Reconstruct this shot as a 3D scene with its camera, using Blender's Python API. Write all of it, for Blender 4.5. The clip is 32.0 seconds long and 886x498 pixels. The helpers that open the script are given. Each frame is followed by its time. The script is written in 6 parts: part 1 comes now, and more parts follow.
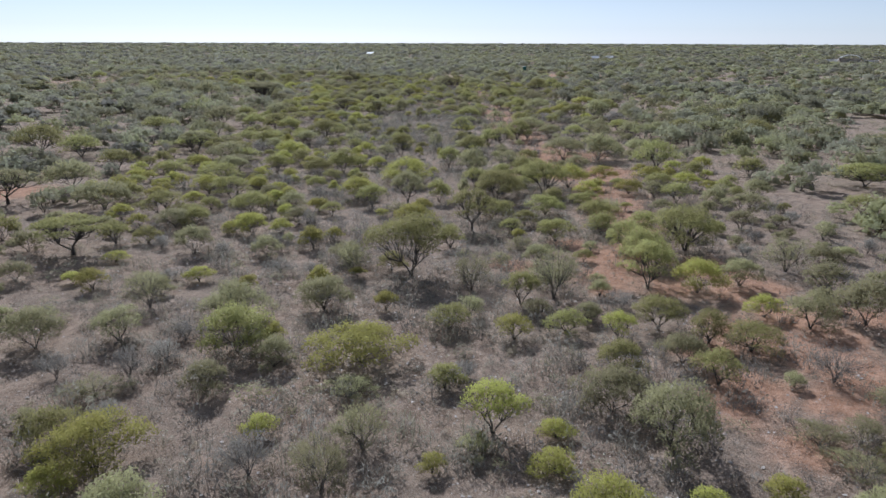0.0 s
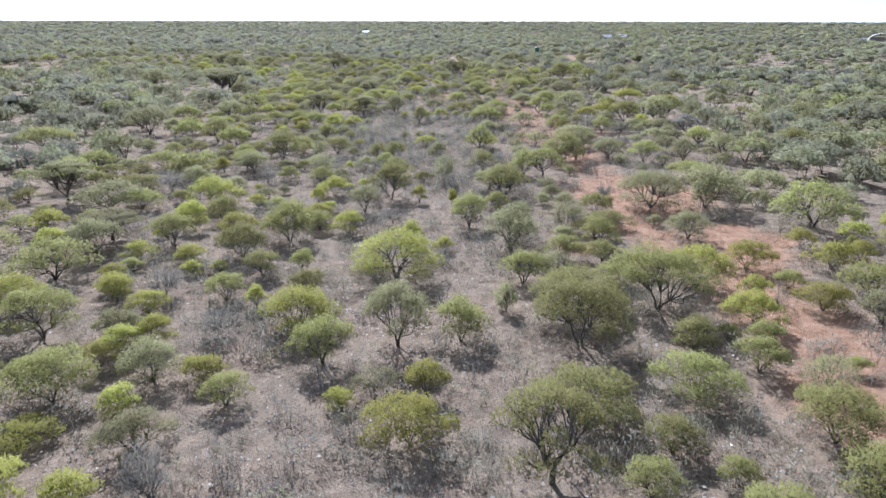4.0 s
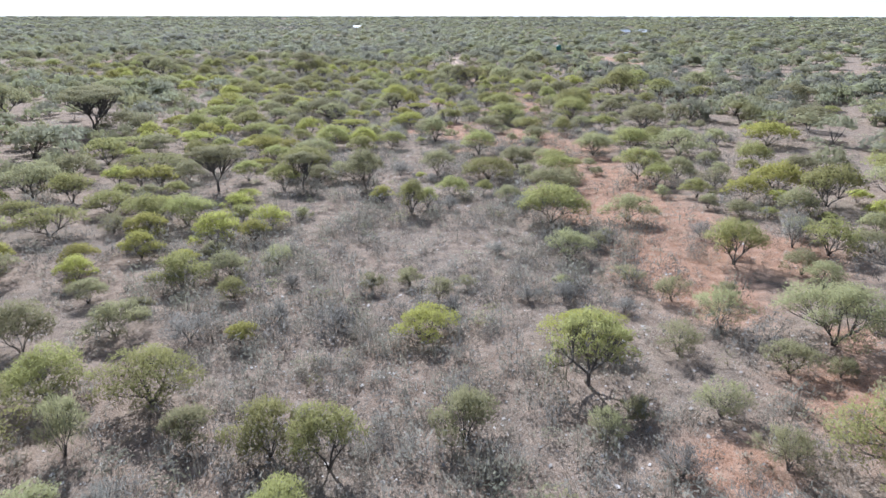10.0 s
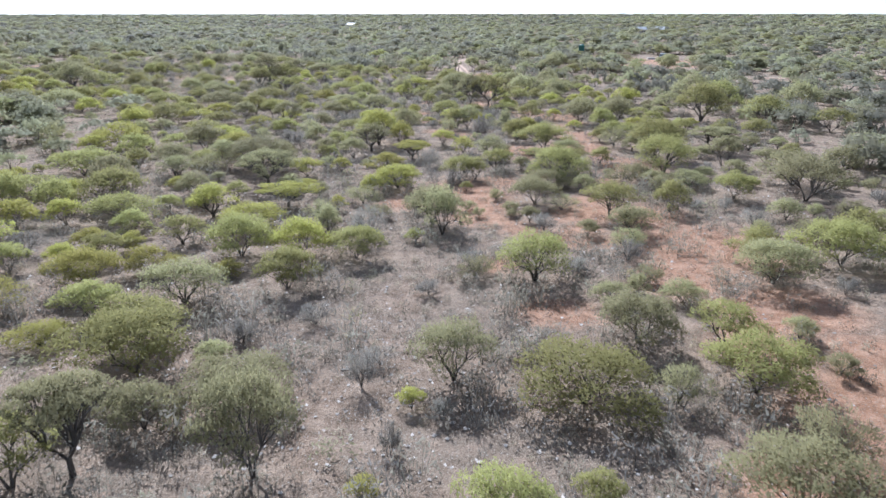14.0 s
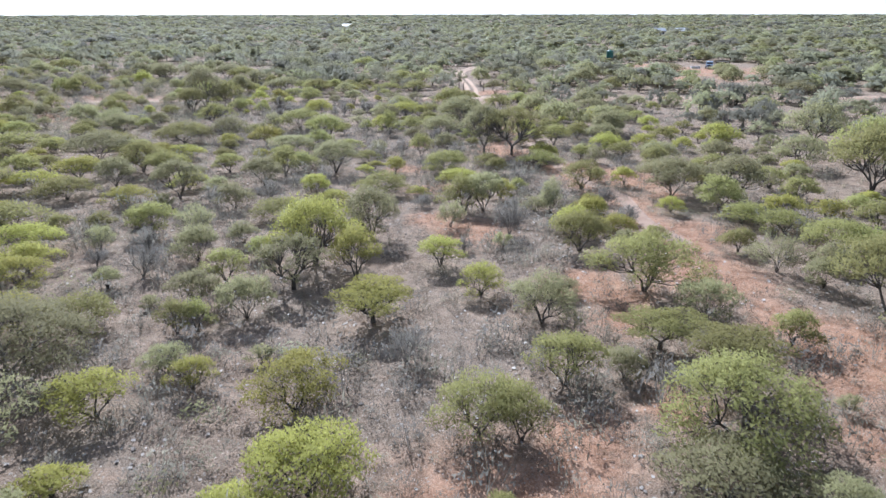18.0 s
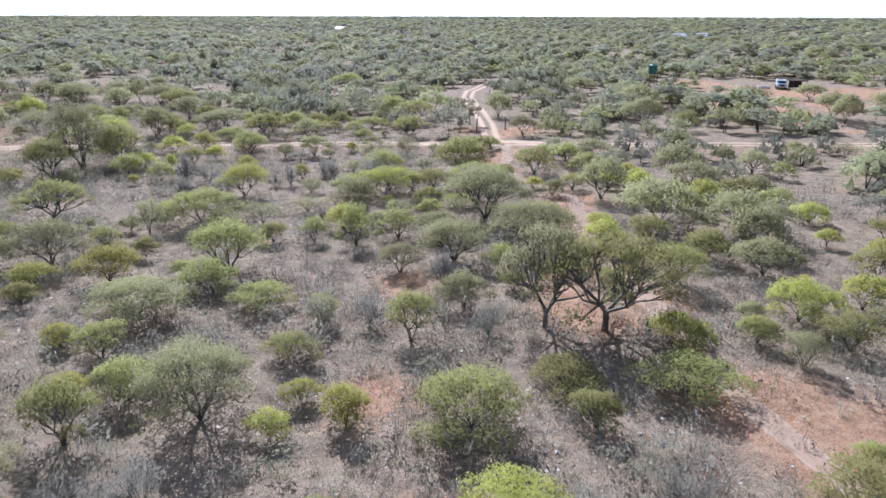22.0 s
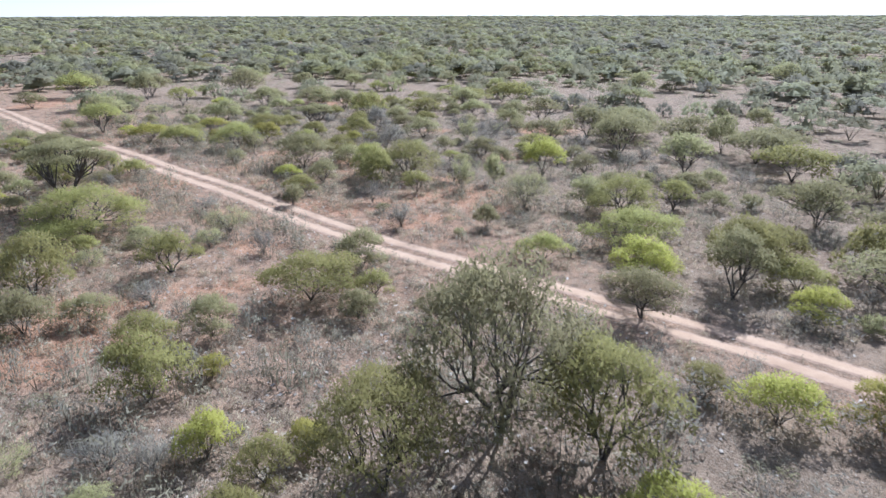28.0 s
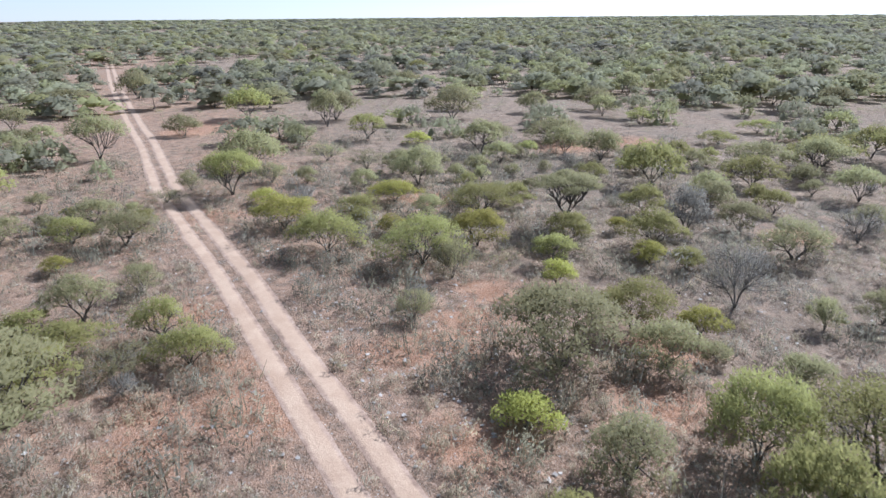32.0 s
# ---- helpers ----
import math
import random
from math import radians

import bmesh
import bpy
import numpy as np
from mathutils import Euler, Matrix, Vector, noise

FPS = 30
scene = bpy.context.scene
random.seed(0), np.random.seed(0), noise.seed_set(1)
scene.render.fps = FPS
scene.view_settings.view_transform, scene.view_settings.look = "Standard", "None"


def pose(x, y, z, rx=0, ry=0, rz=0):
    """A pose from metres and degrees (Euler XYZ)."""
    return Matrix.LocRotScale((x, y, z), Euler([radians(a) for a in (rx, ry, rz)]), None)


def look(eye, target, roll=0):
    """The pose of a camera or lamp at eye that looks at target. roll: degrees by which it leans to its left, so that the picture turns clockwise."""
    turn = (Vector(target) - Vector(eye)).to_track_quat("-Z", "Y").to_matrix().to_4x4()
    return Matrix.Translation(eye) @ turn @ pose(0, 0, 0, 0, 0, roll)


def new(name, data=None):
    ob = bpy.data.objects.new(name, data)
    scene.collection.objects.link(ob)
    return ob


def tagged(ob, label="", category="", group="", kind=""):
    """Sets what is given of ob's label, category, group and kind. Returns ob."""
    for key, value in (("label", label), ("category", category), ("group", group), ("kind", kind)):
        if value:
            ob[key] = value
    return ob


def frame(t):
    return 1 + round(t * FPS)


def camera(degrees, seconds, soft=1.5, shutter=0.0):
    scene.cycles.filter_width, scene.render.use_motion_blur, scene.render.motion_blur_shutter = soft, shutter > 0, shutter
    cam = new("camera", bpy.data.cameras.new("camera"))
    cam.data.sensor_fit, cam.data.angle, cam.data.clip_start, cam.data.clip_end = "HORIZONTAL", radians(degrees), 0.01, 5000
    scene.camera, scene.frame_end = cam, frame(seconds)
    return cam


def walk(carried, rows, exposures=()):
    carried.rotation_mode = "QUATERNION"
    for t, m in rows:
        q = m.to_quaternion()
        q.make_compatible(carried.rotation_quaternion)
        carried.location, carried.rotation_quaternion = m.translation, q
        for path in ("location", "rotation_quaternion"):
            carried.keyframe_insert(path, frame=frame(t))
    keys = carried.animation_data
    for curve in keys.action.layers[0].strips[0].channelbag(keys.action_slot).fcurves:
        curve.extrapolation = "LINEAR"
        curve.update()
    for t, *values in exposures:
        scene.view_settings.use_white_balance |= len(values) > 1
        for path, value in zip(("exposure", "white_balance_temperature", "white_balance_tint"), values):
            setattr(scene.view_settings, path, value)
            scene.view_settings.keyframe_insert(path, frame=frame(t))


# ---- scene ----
cam = camera(67.8, 32.0, soft=1.5, shutter=0.15)
# seconds, eye in metres, pitch, roll, yaw in degrees
ROWS = [
    (0, -0, 0, 16.3, -17.49, -0.16, 0.04),
    (0.5, -0.26, 4.7, 16.27, -17.88, -0.17, 0.07),
    (1, -0.26, 9.4, 16.25, -18.24, -0.18, 0.09),
    (1.5, -0.27, 14.12, 16.22, -18.51, -0.17, 0.1),
    (2, -0.5, 18.85, 16.2, -18.74, -0.17, 0.09),
    (2.5, -0.91, 23.57, 16.15, -18.92, -0.16, 0.06),
    (4.5, -1.64, 41.99, 15.92, -19.25, -0.07, -0.08),
    (5, -1.91, 46.72, 15.85, -19.27, -0.01, -0.11),
    (5.5, -1.92, 51.59, 15.79, -19.29, 0.01, -0.16),
    (6, -1.89, 56.46, 15.71, -19.33, 0.04, -0.18),
    (6.5, -1.99, 61.4, 15.6, -19.36, 0.04, -0.2),
    (7, -2.28, 66.34, 15.48, -19.4, 0.04, -0.23),
    (7.5, -2.45, 71.32, 15.37, -19.46, 0.05, -0.26),
    (8, -2.43, 76.27, 15.25, -19.49, 0.04, -0.28),
    (8.5, -2.45, 81.26, 15.13, -19.52, 0.01, -0.3),
    (9, -2.67, 86.23, 15.03, -19.56, -0, -0.32),
    (9.5, -2.94, 91.19, 14.9, -19.57, -0.05, -0.34),
    (10, -2.98, 96.26, 14.76, -19.59, -0.06, -0.34),
    (10.5, -3.01, 101.36, 14.65, -19.62, -0.08, -0.36),
    (11, -3.19, 106.48, 14.51, -19.67, -0.15, -0.39),
    (11.5, -3.38, 111.61, 14.34, -19.66, -0.09, -0.4),
    (12, -3.46, 116.72, 14.19, -19.71, -0.07, -0.44),
    (12.5, -3.48, 121.85, 14.04, -19.71, -0.05, -0.45),
    (13, -3.6, 126.92, 13.88, -19.72, -0.03, -0.47),
    (13.5, -3.67, 131.84, 13.72, -19.74, 0, -0.47),
    (14, -3.71, 136.68, 13.58, -19.75, 0.03, -0.47),
    (14.5, -3.68, 141.43, 13.44, -19.75, 0.03, -0.44),
    (16.5, -3.12, 159.82, 13.16, -19.81, 0.07, -0.36),
    (17, -3.06, 164.47, 13.17, -19.78, 0.09, -0.35),
    (17.5, -3.09, 169.13, 13.2, -19.74, 0.1, -0.35),
    (18, -3.15, 173.75, 13.26, -19.7, 0.08, -0.35),
    (18.5, -3.21, 178.36, 13.29, -19.66, 0.02, -0.36),
    (19, -3.28, 182.95, 13.36, -19.63, 0.02, -0.37),
    (19.5, -3.34, 187.57, 13.44, -19.61, -0.08, -0.36),
    (20, -3.39, 192.19, 13.49, -19.59, -0.09, -0.35),
    (20.5, -3.46, 196.82, 13.58, -19.58, -0.11, -0.37),
    (21, -3.54, 201.45, 13.67, -19.57, -0.15, -0.4),
    (21.5, -3.62, 206.03, 13.7, -19.54, -0.18, -0.44),
    (22, -3.72, 210.71, 13.74, -19.56, -0.16, -0.45),
    (22.5, -3.96, 215.49, 13.77, -19.56, -0.14, -0.41),
    (23, -4.22, 220.25, 13.74, -19.64, -0.14, 0.47),
    (23.5, -4.61, 225.05, 13.62, -19.69, -0.15, 4.09),
    (24, -5.47, 229.71, 13.56, -19.74, -0.14, 10.55),
    (24.5, -6.69, 233.99, 13.37, -19.76, -0.11, 16.85),
    (25, -8.59, 238.51, 13.15, -19.75, -0.08, 23.53),
    (25.5, -10.78, 242.24, 13.07, -19.73, -0.05, 27.63),
    (27.5, -22.08, 255.71, 12.84, -19.64, 0.09, 42.36),
    (28, -25.43, 258.68, 12.76, -19.6, 0.11, 46.44),
    (28.5, -29.01, 261.38, 12.67, -19.59, 0.16, 50.37),
    (29, -32.74, 263.88, 12.61, -19.56, 0.18, 54.03),
    (29.5, -37.58, 266.6, 12.53, -19.54, 0.24, 58.48),
    (30, -41.95, 268.65, 12.47, -19.51, 0.25, 62.38),
    (30.5, -46.03, 270.41, 12.44, -19.47, 0.33, 63.42),
    (31, -50.02, 272.29, 12.41, -19.46, 0.42, 63.51),
    (31.5, -54.05, 274.19, 12.38, -19.44, 0.38, 63.59),
    (32, -58.07, 276.06, 12.35, -19.45, 0.44, 64),
]
walk(cam, [(t, pose(x, y, z, 90 + pitch, roll, yaw)) for t, x, y, z, pitch, roll, yaw in ROWS],
     exposures=((0.0, -0.1, 5420, 13), (1.0, 0.15, 5360, 12), (2.0, 0.36, 5300, 12), (4.5, 0.64, 5265, 12), (27.0, 0.64, 5265, 12), (29.0, 0.6, 5265, 12), (31.0, 0.5, 5265, 12), (32.0, 0.5, 5265, 12)))

# ---- daylight ----
SUN_LEFT, SUN_HIGH = 17.0, 40.0  # degrees to the left of +y, and above the ground
world = bpy.data.worlds.new("sky")
scene.world = world
world.use_nodes = True
sky = world.node_tree.nodes.new("ShaderNodeTexSky")
sky.sky_type = "NISHITA"
sky.sun_disc = False
sky.sun_elevation = radians(SUN_HIGH)
sky.sun_rotation = radians(-SUN_LEFT)
sky.altitude, sky.air_density, sky.dust_density, sky.ozone_density = 1000, 1.0, 0.3, 1.5
cool = world.node_tree.nodes.new("ShaderNodeMix")
cool.data_type, cool.blend_type = "RGBA", "MULTIPLY"
cool.inputs["Factor"].default_value, cool.inputs["B"].default_value = 1.0, (0.97, 1.0, 1.04, 1)
pale = world.node_tree.nodes.new("ShaderNodeHueSaturation")  # thin haze takes the colour out of the sky
pale.inputs["Saturation"].default_value = 0.38
world.node_tree.links.new(sky.outputs["Color"], pale.inputs["Color"])
world.node_tree.links.new(pale.outputs["Color"], cool.inputs["A"])
world.node_tree.links.new(cool.outputs["Result"], world.node_tree.nodes["Background"].inputs["Color"])
world.node_tree.nodes["Background"].inputs["Strength"].default_value = 0.088
lamp = bpy.data.lights.new("sun", "SUN")
lamp.energy, lamp.angle, lamp.color = 5.0, radians(0.53), (1.0, 0.95, 0.875)
sun = new("sun", lamp)
sun_way = Vector((-math.sin(radians(SUN_LEFT)) * math.cos(radians(SUN_HIGH)), math.cos(radians(SUN_LEFT)) * math.cos(radians(SUN_HIGH)), math.sin(radians(SUN_HIGH))))
sun.matrix_world = look(sun_way * 100, (0, 0, 0))

# ---- materials ----

def material(name):
    """A new node material: its nodes, a linker and the principled node."""
    m = bpy.data.materials.new(name)
    m.use_nodes = True
    nt = m.node_tree
    return m, nt, nt.nodes["Principled BSDF"]


def ramp(nt, source, stops):
    r = nt.nodes.new("ShaderNodeValToRGB")
    el = r.color_ramp.elements
    el[0].position, el[0].color = stops[0][0], (*stops[0][1], 1)
    el[1].position, el[1].color = stops[-1][0], (*stops[-1][1], 1)
    for p, c in stops[1:-1]:
        e = el.new(p)
        e.color = (*c, 1)
    nt.links.new(source, r.inputs["Fac"])
    return r.outputs["Color"]


def noise_tex(nt, scale, detail=4.0, rough=0.55, vector=None):
    n = nt.nodes.new("ShaderNodeTexNoise")
    n.inputs["Scale"].default_value, n.inputs["Detail"].default_value, n.inputs["Roughness"].default_value = scale, detail, rough
    if vector is not None:
        nt.links.new(vector, n.inputs["Vector"])
    return n.outputs["Fac"]


def mix(nt, fac, a, b, kind="MIX"):
    n = nt.nodes.new("ShaderNodeMix")
    n.data_type, n.blend_type = "RGBA", kind
    for socket, value in ((n.inputs["Factor"], fac), (n.inputs["A"], a), (n.inputs["B"], b)):
        if isinstance(value, (int, float)):
            socket.default_value = value
        elif isinstance(value, tuple):
            socket.default_value = (*value, 1)
        else:
            nt.links.new(value, socket)
    return n.outputs["Result"]


def calc(nt, kind, a, b=0.0):
    n = nt.nodes.new("ShaderNodeMath")
    n.operation = kind
    for socket, value in ((n.inputs[0], a), (n.inputs[1], b)):
        if isinstance(value, (int, float)):
            socket.default_value = value
        else:
            nt.links.new(value, socket)
    return n.outputs[0]


def span(nt, source, lo, hi, a=0.0, b=1.0):
    n = nt.nodes.new("ShaderNodeMapRange")
    n.inputs["From Min"].default_value, n.inputs["From Max"].default_value = lo, hi
    n.inputs["To Min"].default_value, n.inputs["To Max"].default_value = a, b
    nt.links.new(source, n.inputs["Value"])
    return n.outputs["Result"]


def position(nt):
    return nt.nodes.new("ShaderNodeNewGeometry").outputs["Position"]


def bump(nt, bsdf, height, strength, distance):
    n = nt.nodes.new("ShaderNodeBump")
    n.inputs["Strength"].default_value, n.inputs["Distance"].default_value = strength, distance
    nt.links.new(height, n.inputs["Height"])
    nt.links.new(n.outputs["Normal"], bsdf.inputs["Normal"])


def leaf_material(name, dark, light, glow=0.35, tint=None, gaps=0.0):
    """Thin leaves: diffuse and translucent, each leaf and each plant a little different. gaps: the share of open space between the leaflets of a spray. tint: an attribute that picks the second pair of colours."""
    m, nt, bsdf = material(name)
    geo = nt.nodes.new("ShaderNodeNewGeometry")
    colour = mix(nt, geo.outputs["Random Per Island"], dark, light)
    if tint:
        at = nt.nodes.new("ShaderNodeAttribute")
        at.attribute_name = "tint"
        shade = at.outputs["Fac"]
        colour = mix(nt, span(nt, shade, 0.0, 1.0), colour, mix(nt, geo.outputs["Random Per Island"], *tint))
        other = calc(nt, "FRACT", calc(nt, "MULTIPLY", shade, 7.31))
    else:
        other = nt.nodes.new("ShaderNodeObjectInfo").outputs["Random"]
    hsv = nt.nodes.new("ShaderNodeHueSaturation")
    nt.links.new(colour, hsv.inputs["Color"])
    nt.links.new(span(nt, other, 0, 1, 0.485, 0.512), hsv.inputs["Hue"])
    nt.links.new(span(nt, other, 0, 1, 0.8, 1.22), hsv.inputs["Value"])
    if tint:
        nt.links.new(span(nt, calc(nt, "FRACT", calc(nt, "MULTIPLY", other, 5.7)), 0, 1, 0.65, 1.1), hsv.inputs["Saturation"])
        mottle = span(nt, noise_tex(nt, 3.2, 4.0, 0.7, position(nt)), 0.35, 0.65, 0.88, 1.1)
        grey = nt.nodes.new("ShaderNodeCombineXYZ")
        for k in range(3):
            nt.links.new(mottle, grey.inputs[k])
        nt.links.new(mix(nt, 1.0, colour, grey.outputs[0], "MULTIPLY"), hsv.inputs["Color"])
    colour = hsv.outputs["Color"]
    nt.links.new(colour, bsdf.inputs["Base Color"])
    bsdf.inputs["Roughness"].default_value = 0.7
    bsdf.inputs["Specular IOR Level"].default_value = 0.06
    tr = nt.nodes.new("ShaderNodeBsdfTranslucent")
    nt.links.new(colour, tr.inputs["Color"])
    ms = nt.nodes.new("ShaderNodeMixShader")
    ms.inputs["Fac"].default_value = glow
    nt.links.new(bsdf.outputs["BSDF"], ms.inputs[1])
    nt.links.new(tr.outputs["BSDF"], ms.inputs[2])
    if gaps:
        clear = nt.nodes.new("ShaderNodeBsdfTransparent")
        part_open = nt.nodes.new("ShaderNodeMixShader")
        part_open.inputs["Fac"].default_value = gaps
        nt.links.new(ms.outputs["Shader"], part_open.inputs[1])
        nt.links.new(clear.outputs["BSDF"], part_open.inputs[2])
        ms = part_open
    nt.links.new(ms.outputs["Shader"], nt.nodes["Material Output"].inputs["Surface"])
    return m


def bark_material(name, dark, light):
    m, nt, bsdf = material(name)
    fac = noise_tex(nt, 9.0, 5.0)
    other = nt.nodes.new("ShaderNodeObjectInfo").outputs["Random"]
    colour = ramp(nt, fac, [(0.3, dark), (0.7, light)])
    hsv = nt.nodes.new("ShaderNodeHueSaturation")
    nt.links.new(colour, hsv.inputs["Color"])
    nt.links.new(span(nt, other, 0, 1, 0.75, 1.25), hsv.inputs["Value"])
    nt.links.new(hsv.outputs["Color"], bsdf.inputs["Base Color"])
    bsdf.inputs["Roughness"].default_value = 0.9
    bump(nt, bsdf, noise_tex(nt, 40.0, 3.0), 0.6, 0.02)
    return m


LEAF = {
    "yellow": leaf_material("leaf_yellow", (0.37, 0.362, 0.098), (0.465, 0.45, 0.138), 0.56, gaps=0.08),
    "green": leaf_material("leaf_green", (0.308, 0.302, 0.115), (0.395, 0.384, 0.155), 0.56, gaps=0.08),
    "olive": leaf_material("leaf_olive", (0.305, 0.293, 0.152), (0.39, 0.372, 0.202), 0.54, gaps=0.08),
    "grey": leaf_material("leaf_grey", (0.20, 0.187, 0.16), (0.315, 0.298, 0.26), 0.4, gaps=0.1),
}
# greyer than the near leaves: some distance haze is put into the colour
WOODLAND = leaf_material("leaf_woodland_hazed", (0.315, 0.31, 0.20), (0.405, 0.395, 0.26), 0.56, tint=((0.355, 0.353, 0.165), (0.445, 0.435, 0.215)), gaps=0.06)
GRASS = leaf_material("dry_grass", (0.35, 0.31, 0.225), (0.47, 0.42, 0.31), 0.4, tint=((0.41, 0.345, 0.23), (0.53, 0.455, 0.315)), gaps=0.15)
FORB = leaf_material("dry_forb", (0.145, 0.128, 0.10), (0.215, 0.198, 0.165), 0.4, tint=((0.13, 0.127, 0.085), (0.205, 0.198, 0.14)), gaps=0.05)
BRUSH = leaf_material("dry_brush", (0.215, 0.195, 0.155), (0.325, 0.30, 0.24), 0.36, tint=((0.21, 0.20, 0.135), (0.31, 0.295, 0.205)), gaps=0.1)
BARK = bark_material("bark_dark", (0.06, 0.05, 0.042), (0.15, 0.13, 0.11))
STEM = bark_material("stem_grey", (0.10, 0.088, 0.075), (0.22, 0.195, 0.17))


def ground_material():
    """Stony grey soil, with orange sand where the attribute sand is high."""
    m, nt, bsdf = material("savanna_soil")
    where = position(nt)
    at = nt.nodes.new("ShaderNodeAttribute")
    at.attribute_name = "sand"
    broad = noise_tex(nt, 0.16, 5.0, 0.6, where)
    middle = noise_tex(nt, 1.1, 6.0, 0.65, where)
    fine = noise_tex(nt, 14.0, 4.0, 0.7, where)
    grit = noise_tex(nt, 22.0, 2.0, 0.6, where)
    litter = noise_tex(nt, 2.7, 6.0, 0.7, where)
    grey = ramp(nt, middle, [(0.36, (0.235, 0.172, 0.126)), (0.5, (0.345, 0.257, 0.189)), (0.64, (0.45, 0.345, 0.26))])
    orange = ramp(nt, middle, [(0.36, (0.37, 0.208, 0.128)), (0.5, (0.475, 0.278, 0.178)), (0.64, (0.56, 0.355, 0.24))])
    edge = calc(nt, "ADD", at.outputs["Fac"], calc(nt, "MULTIPLY", calc(nt, "SUBTRACT", middle, 0.5), 1.2))
    edge = calc(nt, "ADD", edge, calc(nt, "MULTIPLY", calc(nt, "SUBTRACT", broad, 0.5), 1.0))
    colour = mix(nt, span(nt, edge, 0.25, 0.8), grey, orange)
    colour = mix(nt, span(nt, litter, 0.56, 0.66, 0.0, 0.35), colour, (0.135, 0.118, 0.09))
    cover = calc(nt, "MULTIPLY", span(nt, broad, 0.42, 0.62, 0.0, 0.5), span(nt, edge, 0.9, 0.3))
    colour = mix(nt, cover, colour, mix(nt, fine, (0.22, 0.185, 0.145), (0.36, 0.305, 0.24)))
    colour = mix(nt, span(nt, fine, 0.55, 0.4, 0.0, 0.75), colour, mix(nt, 0.8, colour, (0.55, 0.52, 0.5), "MULTIPLY"))
    cells = nt.nodes.new("ShaderNodeTexVoronoi")
    cells.inputs["Scale"].default_value = 5.5
    nt.links.new(where, cells.inputs["Vector"])
    few = calc(nt, "MULTIPLY", span(nt, cells.outputs["Distance"], 0.2, 0.15), span(nt, noise_tex(nt, 0.8, 3.0, 0.6, where), 0.48, 0.56))
    colour = mix(nt, calc(nt, "MULTIPLY", few, 0.85), colour, (0.5, 0.465, 0.42))
    clods = nt.nodes.new("ShaderNodeTexVoronoi")
    clods.inputs["Scale"].default_value = 3.7
    nt.links.new(where, clods.inputs["Vector"])
    colour = mix(nt, span(nt, clods.outputs["Distance"], 0.2, 0.12, 0.0, 0.45), colour, (0.12, 0.1, 0.08))
    colour = mix(nt, span(nt, grit, 0.58, 0.64, 0.0, 0.5), colour, (0.5, 0.46, 0.41))
    colour = mix(nt, span(nt, grit, 0.38, 0.33, 0.0, 0.5), colour, (0.10, 0.085, 0.07))
    nt.links.new(colour, bsdf.inputs["Base Color"])
    bsdf.inputs["Roughness"].default_value = 0.95
    bsdf.inputs["Specular IOR Level"].default_value = 0.06
    bump(nt, bsdf, calc(nt, "ADD", fine, calc(nt, "MULTIPLY", middle, 2.0)), 0.9, 0.11)
    return m


def track_material(name, dark, light):
    """Worn pale sand in the middle of a rut, which frays into the soil where the attribute wear falls."""
    m, nt, bsdf = material(name)
    where = position(nt)
    at = nt.nodes.new("ShaderNodeAttribute")
    at.attribute_name = "wear"
    middle, fine = noise_tex(nt, 1.1, 6.0, 0.65, where), noise_tex(nt, 14.0, 4.0, 0.7, where)
    soil = ramp(nt, middle, [(0.38, (0.29, 0.196, 0.142)), (0.5, (0.405, 0.282, 0.21)), (0.62, (0.49, 0.362, 0.28))])
    soil = mix(nt, span(nt, fine, 0.55, 0.4, 0.0, 0.6), soil, mix(nt, 0.8, soil, (0.55, 0.52, 0.5), "MULTIPLY"))
    colour = ramp(nt, noise_tex(nt, 0.7, 5.0, 0.6, where), [(0.35, dark), (0.65, light)])
    colour = mix(nt, span(nt, fine, 0.36, 0.6, 0.35, 0.0), colour, (0.36, 0.225, 0.165))
    worn = calc(nt, "ADD", at.outputs["Fac"], calc(nt, "MULTIPLY", calc(nt, "SUBTRACT", noise_tex(nt, 2.2, 6.0, 0.7, where), 0.5), 0.9))
    colour = mix(nt, span(nt, worn, 0.25, 0.62), soil, colour)
    nt.links.new(colour, bsdf.inputs["Base Color"])
    bsdf.inputs["Roughness"].default_value = 0.95
    bump(nt, bsdf, calc(nt, "ADD", noise_tex(nt, 7.0, 4.0, 0.6, where), fine), 0.3, 0.05)
    return m


def plain(name, colour, rough=0.6, metal=0.0):
    m, nt, bsdf = material(name)
    fac = noise_tex(nt, 3.0, 5.0)
    dark = tuple(c * 0.7 for c in colour)
    nt.links.new(ramp(nt, fac, [(0.3, dark), (0.6, colour)]), bsdf.inputs["Base Color"])
    bsdf.inputs["Roughness"].default_value, bsdf.inputs["Metallic"].default_value = rough, metal
    return m


SOIL, TRACK = ground_material(), track_material("track_sand", (0.455, 0.318, 0.218), (0.56, 0.412, 0.293))
PATH_SAND = track_material("path_sand", (0.30, 0.20, 0.14), (0.40, 0.285, 0.21))


